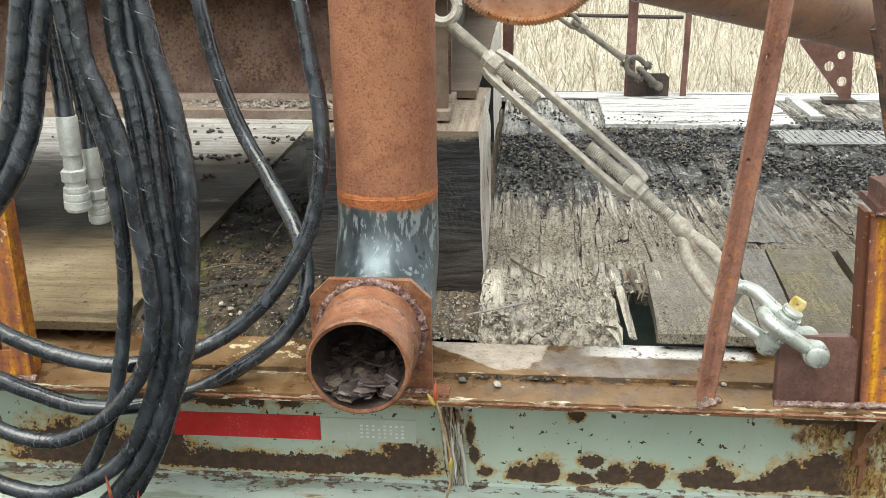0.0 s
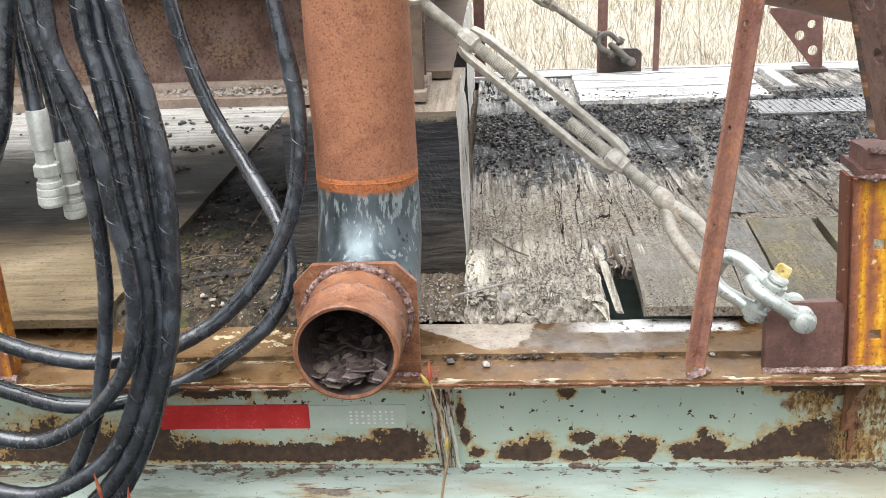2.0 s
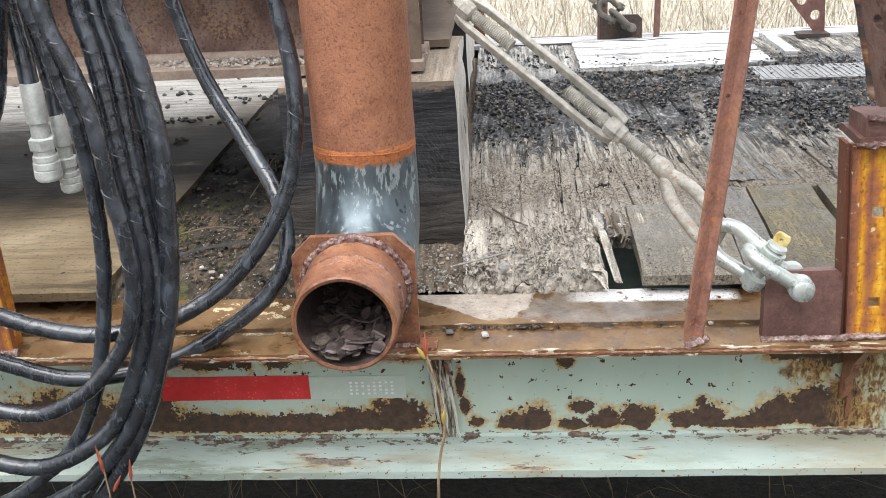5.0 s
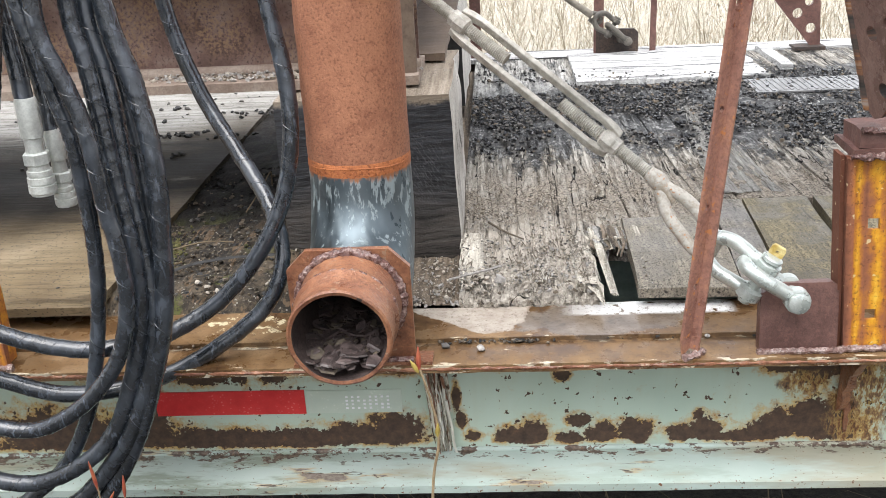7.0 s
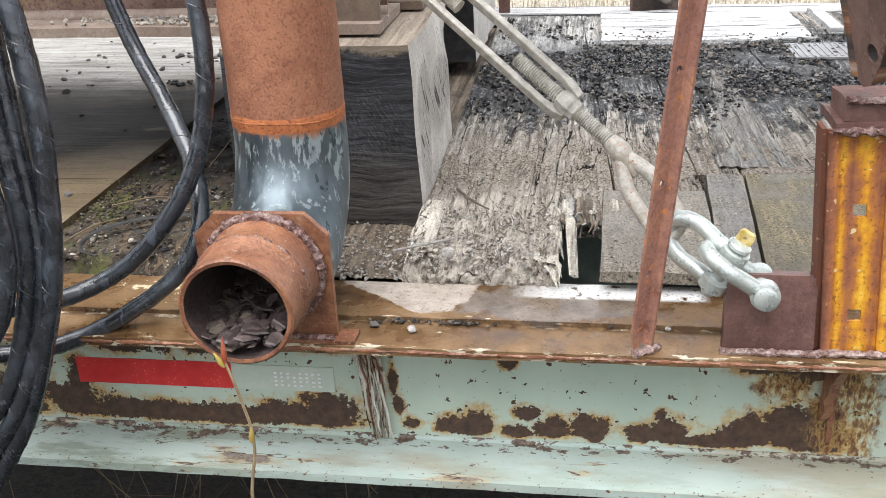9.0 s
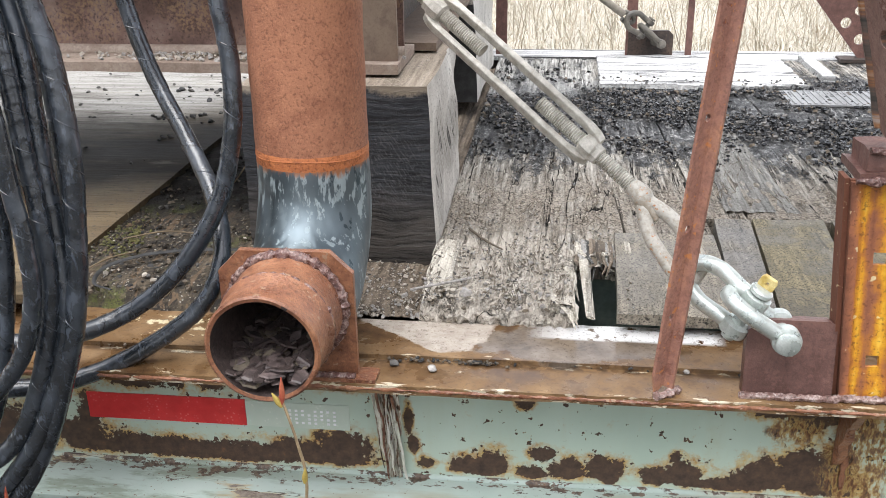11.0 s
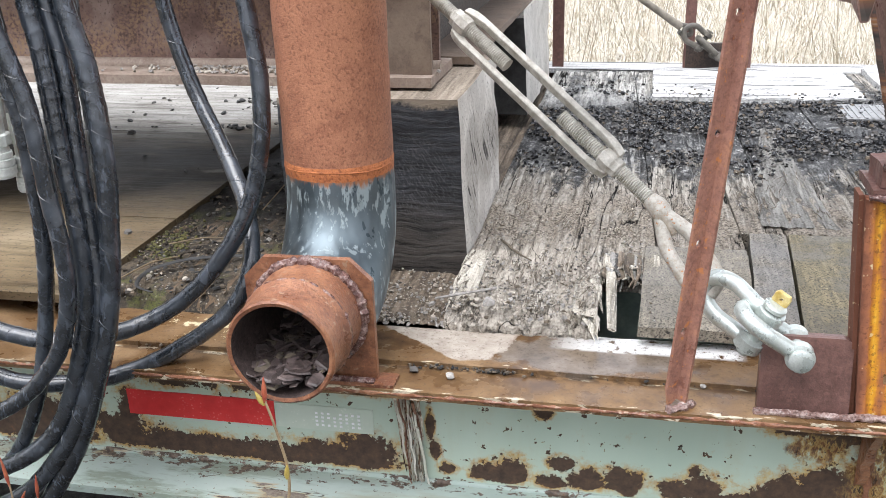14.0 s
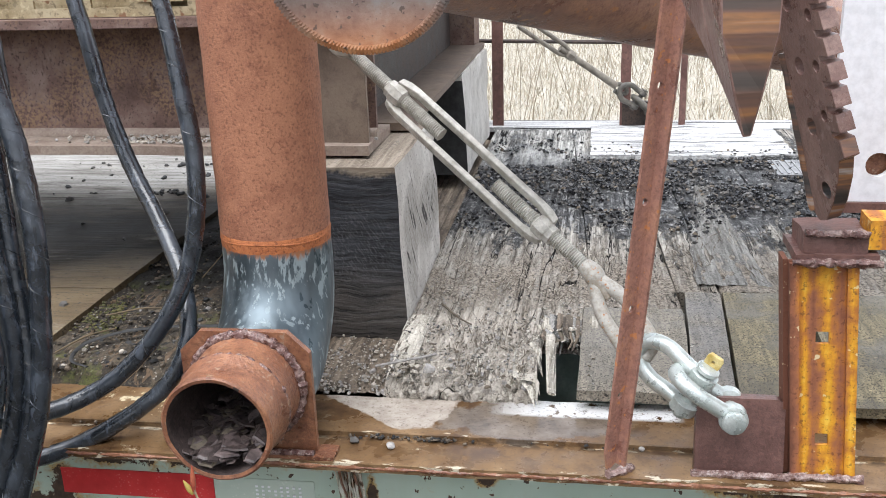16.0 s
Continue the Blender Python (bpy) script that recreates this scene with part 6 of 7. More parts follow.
def build_skid():
    s = thing("machine_skid", (-0.9, 1.1, 1.145), "rusted steel skid frame of a machine resting on timber blocks", "skid frame")
    xe = -0.076
    part("bottom_flange", rough_box(-2.4, xe, 0.375, 0.585, 1.148, 1.166, (70, 5, 1), 0.0015, 2, 15), M_SKIDLOW, s, "dusty mauve bottom flange", bevel=0.002)
    part("web", rough_box(-2.4, xe - 0.004, 0.475, 0.488, 1.166, 1.385, (60, 1, 6), 0.002, 4, 8), M_SKID, s, "rust-mottled beam web", True)
    part("web_fillet", sweep([(-2.4, 0.472, 1.168), (xe, 0.472, 1.168)], 0.014, 10), M_SKIDLOW, s, "", True)
    part("top_flange", rough_box(-2.4, xe, 0.375, 0.585, 1.385, 1.402, (70, 5, 1), 0.0015, 6, 15), M_SKID, s, "", bevel=0.002)
    part("end_plate", rough_box(xe - 0.15, xe - 0.004, 0.405, 0.415, 1.166, 1.385, (6, 1, 6), 0.001, 6, 15), M_SKIDEND, s, "brown end gusset, its shade in the colour", bevel=0.002)
    # cross channel running back over the blocks
    part("cross_bottom", rough_box(-0.26, -0.035, 0.60, 2.02, 1.150, 1.166, (5, 40, 1), 0.0015, 7, 15), M_SKIDEND, s, "", bevel=0.002)
    part("cross_web", box(-0.155, -0.143, 0.60, 2.02, 1.166, 1.385), M_DARKSTEEL, s, "dark cross channel web")
    part("cross_top", box(-0.26, -0.035, 0.60, 2.02, 1.385, 1.402), M_DARKSTEEL, s)
    part("far_beam", rough_box(-2.4, -0.06, 1.95, 2.10, 1.15, 1.40, (40, 3, 4), 0.002, 9, 8), M_SKID, s, "far skid beam")
    # unseen plate, added to keep skylight off the boards below
    part("floor_plate", rough_box(-2.4, -0.27, 0.60, 1.2, 1.155, 1.165, (40, 12, 1), 0.002, 3, 8), M_DARKSTEEL, s, "unseen plate added to shade the boards under the machine")
    # cream machine base above
    m = thing("cream_machine", (-1.0, 0.9, 1.402), "cream painted machine base with slotted angle on the skid", "machine base")
    holes = [(0.115 * i, 0.024, 0.052, 0.2, 4) for i in range(1, 16)]
    part("slotted_angle", slab([(0, 0), (1.95, 0), (1.95, 0.045), (0, 0.045)], 0.006, (-2.05, 0.40, 1.404), (1, 0, 0), (0, 0, 1), holes=holes), M_CREAM, m, "cream slotted angle", bevel=0.001)
    # unseen depth of the bed is set to shade the boards below
    part("bed", box(-2.05, -0.11, 0.44, 1.15, 1.404, 1.60), M_CREAM, m, "", bevel=0.004)
    for x in (-1.5, -0.95, -0.5, -0.3):
        part("foot", rough_box(x, x + 0.09, 0.395, 0.44, 1.43, 1.52, (4, 3, 4), 0.001, x, 20), M_CREAM, m, "", bevel=0.004)


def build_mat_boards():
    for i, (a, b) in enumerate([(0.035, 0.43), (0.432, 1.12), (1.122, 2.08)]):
        ob = thing("mat_board", (-1.4, (a + b) / 2, 0.846), ("wide olive-brown timber sheet lying along the deck", "wide dark-brown timber sheet, damp and skid shade painted in", "wide timber sheet under the skid, sky sheen painted pale grey")[i], "board", "timber mat boards")
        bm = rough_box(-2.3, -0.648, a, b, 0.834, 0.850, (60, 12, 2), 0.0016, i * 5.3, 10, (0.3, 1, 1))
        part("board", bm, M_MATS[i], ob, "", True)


def build_soil():
    """A thin uneven bed of soil on the planks between board and timber block."""
    bm = bmesh.new()
    nx, ny = 60, 130
    grid = []
    for j in range(ny + 1):
        row = []
        for i in range(nx + 1):
            x, y = -0.66 + 0.50 * i / nx, 0.082 + 1.9 * j / ny
            h = 0.837 + 0.008 * noise.noise(Vector((x * 14, y * 14, 2))) + 0.004 * noise.noise(Vector((x * 60, y * 60, 5)))
            h -= 0.02 * max(0.0, (x + 0.2) / 0.2) ** 2 + 0.034 * max(0.0, 1 - (y - 0.082) / 0.05) ** 2
            row.append(bm.verts.new((x, y + 0.006 * noise.noise(Vector((x * 40, 0, 7))), h)))
        grid.append(row)
    for a, b in zip(grid, grid[1:]):
        for i in range(nx):
            bm.faces.new([a[i], a[i + 1], b[i + 1], b[i]])
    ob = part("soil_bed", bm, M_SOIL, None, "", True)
    tagged(ob, "thin bed of dark soil on the planks, skid shade painted black", "soil", kind="stuff")


def build_upper_tube():
    t = thing("pipe_boom", (0.12, -0.1, 1.50), "brown steel tube with a serrated flame-cut end disc", "tube")
    a, b = Vector((0.10, -0.13, 1.537)), Vector((0.92, 0.78, 1.285))
    part("tube", turned([(0, 0.082), ((b - a).length, 0.082)], a, b - a, 40), M_TUBE, t, "", True)
    c, ax = Vector((0.070, -0.235, 1.408 + 0.113)), Vector((-0.06, -1, -0.12)).normalized()
    n = 480
    R = 0.115
    u = ax.orthogonal().normalized()
    w = ax.cross(u)
    bm = bmesh.new()
    rings = []
    for h, r, cut in ((-0.02, R - 0.004, 0), (0.006, R, 1), (0.014, R - 0.002, 1), (0.015, R - 0.008, 1), (0.009, R - 0.012, 0), (-0.004, R * 0.6, 0), (-0.014, R * 0.28, 0), (-0.03, R * 0.26, 0)):
        rings.append([bm.verts.new(c + ax * h + (u * math.cos(q) + w * math.sin(q)) * (r - (0.0026 if cut and k % 3 == 0 else 0.0012 * abs(noise.noise(Vector((k * 0.4, 0, 1)))) if cut else 0))) for k, q in ((k, 6.2832 * k / n) for k in range(n))])
    for p, q in zip(rings, rings[1:]):
        for k in range(n):
            bm.faces.new([p[k], p[(k + 1) % n], q[(k + 1) % n], q[k]])
    bm.faces.new(rings[0]), bm.faces.new(rings[-1])
    part("end_disc", bm, M_DISC, t, "dished rusty disc with a serrated rim")
def build_far_side():
    br = thing("far_bracket", (1.2, 2.11, 0.85), "brown drilled triangular bracket at the far deck edge", "bracket")
    part("gusset", slab([(1.05, 1.075), (1.048, 1.06), (1.222, 0.85), (1.253, 0.845), (1.235, 1.075)], 0.012, (0, 2.10, 0), (1, 0, 0), (0, 0, 1), holes=[(1.162, 0.975, 0.018), (1.213, 0.92, 0.018), (1.2, 1.015, 0.015)]), M_PLATE, br, bevel=0.001)
    part("foot", rough_box(1.15, 1.26, 2.06, 2.13, 0.848, 0.860, (6, 4, 2), 0.002, 3, 20), M_DARKSTEEL, br, bevel=0.003)
    for x, w in ((-0.0, 0.040), (0.455, 0.036), (0.655, 0.022)):
        ob = thing("far_stake", (x, 2.16, 0.85), "dark brown steel stake at the far edge of the deck", "stake", "far stakes")
        part("post", slab([(0, 0), (w, 0), (w, 0.75), (0, 0.75)], 0.006, (x - w / 2, 2.14, 0.85), (1, 0, 0), (0, 0, 1)), M_PLATE, ob, bevel=0.001)
        part("post_leg", slab([(0, 0), (0.04, 0), (0.04, 0.75), (0, 0.75)], 0.006, (x + w / 2 - 0.003, 2.145, 0.85), (0, 1, 0), (0, 0, 1)), M_PLATE, ob, bevel=0.001)
    rail = thing("thin_rail", (0.3, 2.17, 1.15), "thin dark steel rail between the far stakes", "rail")
    part("rod", sweep([(-0.6, 2.17, 1.165), (0.64, 2.17, 1.14)], 0.007, 8), M_DARKSTEEL, rail, "", True)
    far = thing("far_turnbuckle", (0.42, 2.06, 0.96), "grey lashing rod and turnbuckle on the far side", "turnbuckle")
    a, b = Vector((0.10, 1.9, 1.245)), Vector((0.418, 2.06, 1.008))
    d = (b - a).normalized()
    side = d.cross(Vector((0, 1, 0))).normalized()
    part("rod", sweep([a.lerp(b, 0.40), a.lerp(b, 0.8), b], lambda t: 0.0105 + 0.003 * t, 12), M_FARROD, far, "", True)
    for s in (-1, 1):
        part("body_bar", sweep([a + side * s * 0.017, a.lerp(b, 0.42) + side * s * 0.017, a.lerp(b, 0.50) + side * s * 0.006], 0.0075, 8), M_FARROD, far, "", True)
    part("nut", turned([(-0.016, 0.013), (-0.012, 0.018), (0.012, 0.018), (0.016, 0.013)], a.lerp(b, 0.51), b - a, 6), M_FARROD, far, "", bevel=0.001)
    part("hook", sweep(smooth_line([b - d * 0.01, b + d * 0.012 + side * 0.012, b + d * 0.034 + side * 0.014, b + d * 0.05, b + d * 0.034 - side * 0.016, b + d * 0.008 - side * 0.016], 6), 0.0085, 10), M_IRON, far, "dark forged hook", True)
    build_shackle("shackle", (0.443, 2.06, 0.994), (0.497, 2.08, 0.955), (0.5, 0.1, 0.85), 0.026, 0.0095, "grey weathered shackle on the far lashing hook", None, M_IRON)
    build_shackle("shackle", (0.488, 2.08, 0.960), (0.545, 2.10, 0.905), (0.2, -1, 0.1), 0.026, 0.0095, "grey weathered shackle pinned to the far lug", None, M_IRON)
    pl = thing("bleached_board", (0.62, 1.93, 0.846), "bleached splintered plank lying on the deck", "board")
    bm = rough_box(0.335, 0.95, 1.63, 2.10, 0.846, 0.861, (150, 34, 1), 0.006, 2.4, 30, (0.35, 1, 1), 0.012)
    part("plank", bm, M_BLEACHED, pl, "", True)
    st = thing("bleached_strip", (1.05, 2.0, 0.848), "short bleached batten lying across the deck", "board")
    part("plank", rough_box(1.02, 1.06, 1.76, 2.10, 0.846, 0.866, (3, 14, 1), 0.003, 4.4, 14), M_BLEACHED, st)
    ch = thing("tread_plate", (1.1, 1.52, 0.847), "small ribbed aluminium tread plate on the deck", "tread plate")
    part("sheet", rough_box(0.86, 1.35, 1.43, 1.61, 0.848, 0.853, (12, 4, 1), 0.001, 1.0, 10), M_TREAD, ch)
    ribs = bmesh.new()
    for i in range(26):
        x = 0.87 + 0.0185 * i
        box(x, x + 0.006, 1.44, 1.60, 0.853, 0.8555, ribs)
    part("ribs", ribs, M_TREAD, ch)


def build_debris():
    rnd = random.Random(77)

    def top(x, y):
        return 0.848 if x > -0.004 else 0.813

    cinders = []
    while len(cinders) < 15500:
        x, y = rnd.uniform(-0.0, 1.35), rnd.gauss(1.32, 0.29)
        edge = 0.38 * max(0.0, (1.08 - y) / 0.2) + 0.4 * max(0.0, (y - 1.62) / 0.2)
        if 0.72 < y < 2.05 and noise.noise(Vector((x * 6, y * 4, 0))) + 0.6 * noise.noise(Vector((x * 17, y * 13, 0))) + 0.35 * rnd.random() - edge > 0.02:
            big = 0.24 + 1.35 * rnd.random() ** 3.6
            cinders.append(((x, y, top(x, y) + rnd.uniform(-0.003, 0.004)), big))
    flakes("cinders", cinders, 0.0062, [M_CINDER, M_CINDER, M_GRIT, M_CINDER, M_CINDER, M_CINDER, M_CINDER, M_GRIT, M_CINDER, M_CINDER, M_CINDER, M_CINDER, M_GRIT, M_CRUMBDARK, M_CINDER, M_CINDER, M_GRIT], "wet black cinders and coal crumbs strewn over the planks", "cinders", 0.75, 2)
    rubble = [((rnd.uniform(0.36, 1.3), 1.605 - abs(rnd.gauss(0, 0.03)), 0.850), rnd.uniform(0.5, 1.5)) for _ in range(330)]
    rubble += [((rnd.uniform(0.33, 1.0), 1.64 + abs(rnd.gauss(0, 0.06)), 0.862), rnd.uniform(0.3, 1.0)) for _ in range(80)]
    flakes("cinders", rubble, 0.0072, [M_CINDER, M_GRIT, M_CINDER, M_CRUMBDARK, M_CINDER], "black cinders and crumbs heaped along a bleached plank", "cinders", 0.7, 52)
    grit = []
    while len(grit) < 4600:
        x, y = rnd.uniform(-0.2, 0.34), 0.085 + abs(rnd.gauss(0, 0.22))
        if x < 0.0 and rnd.random() < 0.6:
            continue
        if y < 0.9 and noise.noise(Vector((x * 22, y * 16, 3))) + 0.5 * rnd.random() > 0.18 and not (0.24 < x < 0.33 and 0.03 < y < 0.29):
            grit.append(((x, y, top(x, y) + rnd.uniform(-0.003, 0.003)), rnd.uniform(0.25, 1.3) ** 1.7))
    flakes("grit", grit, 0.0025, [M_CRUMB, M_PEBBLE, M_CRUMB, M_CRUMB, M_CRUMBDARK, M_PEBBLE, M_CRUMB, M_SPLINTER, M_GRIT], "grey grit and wood crumbs on the deck's edge", "grit", 0.55, 3)
    soil = []
    while len(soil) < 3000:
        x, y = rnd.uniform(-0.66, -0.19), rnd.uniform(0.085, 0.9)
        if y < 0.31 or x < -0.36:
            soil.append(((x, y, 0.836 + rnd.uniform(-0.003, 0.005)), rnd.uniform(0.2, 1.5) ** 2.4))
    flakes("soil_crumbs", soil, 0.0034, [M_SOIL, M_CRUMBDARK, M_SOOT_SHADE, M_SOIL, M_SOIL, M_SOOT_SHADE, M_CRUMBDARK, M_SOIL, M_SOIL, M_GRIT, M_SOIL, M_SOIL, M_SOOT_SHADE, M_SOIL, M_SOIL, M_CRUMBDARK], "dark soil crumbs, chips and gravel on the deck", "soil", 0.6, 6)
    moss = []
    while len(moss) < 230:
        x, y = rnd.gauss(-0.615, 0.025), rnd.gauss(0.33, 0.05)
        if x > -0.646:
            moss.append(((x, y, 0.840 + rnd.uniform(0, 0.004)), rnd.uniform(0.4, 1.4)))
    flakes("moss", moss, 0.0042, [M_MOSS, M_MOSS, M_SOIL], "small yellow-green moss cushions on the damp soil", "moss", 0.6, 31)
    chips = [((rnd.uniform(-0.62, -0.2), 0.09 + 0.28 * rnd.random() ** 1.5, 0.842), rnd.uniform(0.3, 1.4) ** 1.4) for _ in range(110)]
    flakes("pale_chips", chips, 0.0048, [M_CRUMB, M_CRUMBDARK, M_CRUMBDARK, M_PEBBLE, M_CRUMBDARK], "pale stone and wood chips lying in the soil", "chips", 0.45, 33)
    for nm, mt, n, sd, lab in (("pale_fibres", M_SPLINTER, 150, 41, "pale loose wood fibres on the worn planks"), ("dark_fibres", M_CRUMBDARK, 500, 43, "dark loose wood splinters on the worn planks")):
        r2 = random.Random(sd)
        bm = bmesh.new()
        made = 0
        while made < n:
            x, y = r2.uniform(0.0, 1.15), 0.09 + 0.8 * r2.random() ** 1.5
            if 0.31 < x and y < 0.55 or 0.23 < x < 0.34 and y < 0.31 or x < 0.0 and 0.3 < y < 0.76:
                continue
            if noise.noise(Vector((x * 11, y * 5, sd))) < 0.05:
                continue
            made += 1
            ln, w, a = r2.uniform(0.01, 0.05), r2.uniform(0.0005, 0.0014), r2.gauss(0.0, 0.3)
            z = 0.8505
            p, q = Vector((x, y, z)), Vector((x + ln * math.sin(a), y + ln * math.cos(a), z + r2.uniform(-0.002, 0.003)))
            s = Vector((w, 0, 0))
            v = [bm.verts.new(c) for c in (p - s * 0.4, p + s * 0.4, p.lerp(q, 0.5) + s, q, p.lerp(q, 0.5) - s, p.lerp(q, 0.5) + Vector((0, 0, w * 1.2)))]
            for t in ((0, 1, 5), (1, 2, 5), (2, 3, 5), (3, 4, 5), (4, 0, 5)):
                bm.faces.new([v[k] for k in t])
        tagged(part(nm, bm, mt), lab, "wood fibres", kind="stuff")
    seam = []
    for _ in range(190):
        x = rnd.choice((rnd.gauss(0.05, 0.05), rnd.uniform(-0.6, 1.2), rnd.gauss(0.095, 0.012)))
        seam.append(((x, -0.0355 + rnd.gauss(0, 0.003), 0.8025 + rnd.uniform(0, 0.003)), rnd.uniform(0.3, 1.3) ** 1.5))
    flakes("seam_dirt", seam, 0.0032, [M_SOOT_SHADE, M_CRUMBDARK, M_SOOT_SHADE, M_CRUMBDARK], "black crumbs and chips caught along the flange seam", "dirt", 0.6, 12)
    stones = []
    while len(stones) < 340:
        x, y = rnd.uniform(-0.20, 0.24), 0.084 + abs(rnd.gauss(0, 0.07))
        stones.append(((x, y, top(x, y) + 0.003 - (0.02 if x > -0.004 else 0.004) * max(0.0, 1 - (y - 0.078) / 0.07) ** 2), rnd.uniform(0.3, 1.25) ** 2.2))
    flakes("gravel", stones, 0.0042, [M_PEBBLE, M_CRUMB, M_PEBBLE, M_CRUMB, M_CRUMBDARK], "pale gravel and chips at the deck's worn edge", "gravel", 0.7, 15)
    bits = []
    for _ in range(130):
        x, y = -0.7 - abs(rnd.gauss(0, 0.5)), rnd.choice((rnd.gauss(1.45, 0.2), rnd.uniform(0.1, 2.0)))
        bits.append(((x, y, 0.852), rnd.uniform(0.2, 1.35) ** 3))
    flakes("dirt_bits", bits, 0.0065, [M_SOOT_SHADE, M_GRIT], "scattered black dirt bits on the boards", "dirt", 0.5, 8)
    clods = []
    for cx, cy, n in ((-0.83, 1.18, 26), (-0.72, 1.42, 10), (-0.60, 1.40, 14), (-0.66, 1.15, 6), (-0.78, 0.98, 5), (-0.9, 1.5, 9)):
        for _ in range(n):
            clods.append(((cx + rnd.gauss(0, 0.035), cy + rnd.gauss(0, 0.012), 0.853), rnd.uniform(0.4, 1.6)))
    flakes("soot_clods", clods, 0.0085, [M_SOOT_SHADE, M_SOOT_SHADE, M_GRIT], "clods of black soot lying on the pale timber sheet", "soot", 0.6, 18)
    bank = [((rnd.uniform(-1.05, -0.72), rnd.gauss(1.92, 0.07), 0.853), rnd.uniform(0.4, 1.5)) for _ in range(420)]
    flakes("gravel", bank, 0.0085, [M_PEBBLE, M_CRUMB, M_GRIT, M_MOSS, M_CRUMBDARK], "gravel and moss bits at the far end of the timber sheet", "gravel", 0.5, 22)
    peb = [((rnd.gauss(-0.45, 0.12), rnd.uniform(0.39, 0.465), 1.169), rnd.uniform(0.4, 1.5) ** 1.5) for _ in range(420)]
    flakes("gravel", peb, 0.0042, [M_PEBBLE, M_CRUMB, M_CRUMB, M_PEBBLE, M_CRUMBDARK, M_PEBBLE], "small gravel lying on the skid beam's flange", "gravel", 0.6, 9)
    for i, (x, y, r, m) in enumerate(((0.036, -0.062, 0.0068, M_PEBBLE), (-0.022, -0.05, 0.0065, M_GRIT), (0.41, -0.035, 0.0042, M_PEBBLE), (0.07, 0.105, 0.010, M_PEBBLE))):
        ob = thing("pebble", (x, y, 0.80), "small grey pebble lying on the steel flange", "pebble", "loose pebbles")
        bm = bmesh.new()
        bmesh.ops.create_icosphere(bm, subdivisions=2, radius=r)
        for v in bm.verts:
            v.co *= 1 + 0.75 * noise.noise(v.co * 130 + Vector((i * 3, 0, 0)))
            v.co.z *= 0.7
        bmesh.ops.translate(bm, verts=bm.verts[:], vec=(x, y, (0.8075 if y > -0.03 else 0.801) + r * 0.6 + (0.04 if y > 0.09 else 0)))
        part("stone", bm, m, ob, "", True)
    wire = thing("black_strap", (-0.45, 0.2, 0.845), "thin black strap lying curled on the soil", "strap")
    part("band", sweep(smooth_line([(-0.525, 0.085, 0.842), (-0.562, 0.10, 0.847), (-0.566, 0.155, 0.852), (-0.522, 0.207, 0.854), (-0.476, 0.235, 0.852), (-0.443, 0.25, 0.850), (-0.35, 0.27, 0.846)], 6), 0.0038, 8, flat=0.35), M_SOOT_SHADE, wire, "", True)
    for pts in (((-0.60, 0.30, 0.846), (-0.53, 0.33, 0.852), (-0.47, 0.335, 0.848)), ((-0.49, 0.52, 0.846), (-0.47, 0.60, 0.875), (-0.455, 0.64, 0.90), (-0.46, 0.66, 0.86)), ((-0.61, 0.13, 0.845), (-0.575, 0.18, 0.856), (-0.55, 0.24, 0.846))):
        st = thing("twig", pts[0], "thin dry grass stalk lying on the soil", "twig", "loose stalks")
        part("stick", sweep(smooth_line(pts, 5), 0.0016, 6), M_WITHERED, st, "", True)
    dk = thing("twig", (0.050, 0.391, 0.85), "short dark twig lying on the worn planks", "twig")
    part("stick", sweep(smooth_line([(0.050, 0.391, 0.8530), (0.087, 0.330, 0.8530), (0.119, 0.293, 0.8530)], 5), lambda t: 0.0026 - 0.0012 * t, 7), M_CRUMBDARK, dk, "", True)
    tw = thing("twig", (0.02, 0.13, 0.85), "thin pale twig lying on the planks", "twig")
    part("stick", sweep(smooth_line([(-0.02, 0.105, 0.854), (0.03, 0.125, 0.858), (0.075, 0.16, 0.854)], 5), 0.0022, 6), M_PEBBLE, tw, "", True)


def build_sprout(base, pts, buds, label):
    s = thing("sprout", base, label, "sprout", "budding sprouts")
    part("stem", sweep(smooth_line([base, *pts], 6), lambda t: 0.0019 - 0.0008 * t, 8), M_STEM, s, "", True)
    for p, d, ln, m in buds:
        p, d = Vector(p), Vector(d).normalized()
        part("bud", turned([(0, 0.0012), (ln * 0.3, 0.0026), (ln * 0.6, 0.0022), (ln, 0.0005)], p, d, 10), m, s, "", True)


# ---------------------------------------------------------------- place everything
build_ground()
build_meadow()
build_saplings()
trailer = build_trailer()
build_stake_post((0.609, -0.082, 0.802), -0.083, "yellow painted channel stake post, rusting in streaks", M_YELLOW)
build_stake_post((-0.835, -0.088, 0.802), 0.01, "yellow painted channel stake post, rusting in streaks", M_YELLOWEST)
build_post_head()
toothed_plate("toothed_plate", (0.617, -0.078, 1.172), (0.27, -0.96, 0), (-0.24, -0.048, 1), 0.34, 0.02, 1, "brown flame-cut steel plate with holes and square teeth")
build_near_plate()
build_pipe()
e, bend = build_turnbuckle()
build_shackle("shackle", (0.411, -0.024, 0.957), (0.474, -0.070, 0.919), (0.42, -0.20, 0.88), 0.0265, 0.0116, "pale zinc shackle with a yellow pin through a turnbuckle eye", M_PINHEAD)
build_shackle("shackle", (0.458, -0.080, 0.944), (0.524, -0.082, 0.900), (0, -1, 0), 0.026, 0.0116, "pale zinc shackle pinned to a brown lashing lug")
build_block("timber_block", -0.352, -0.004, 0.313, 0.74, 0.809, 1.143, "blackened square timber block with a whitewashed side", 3.0)
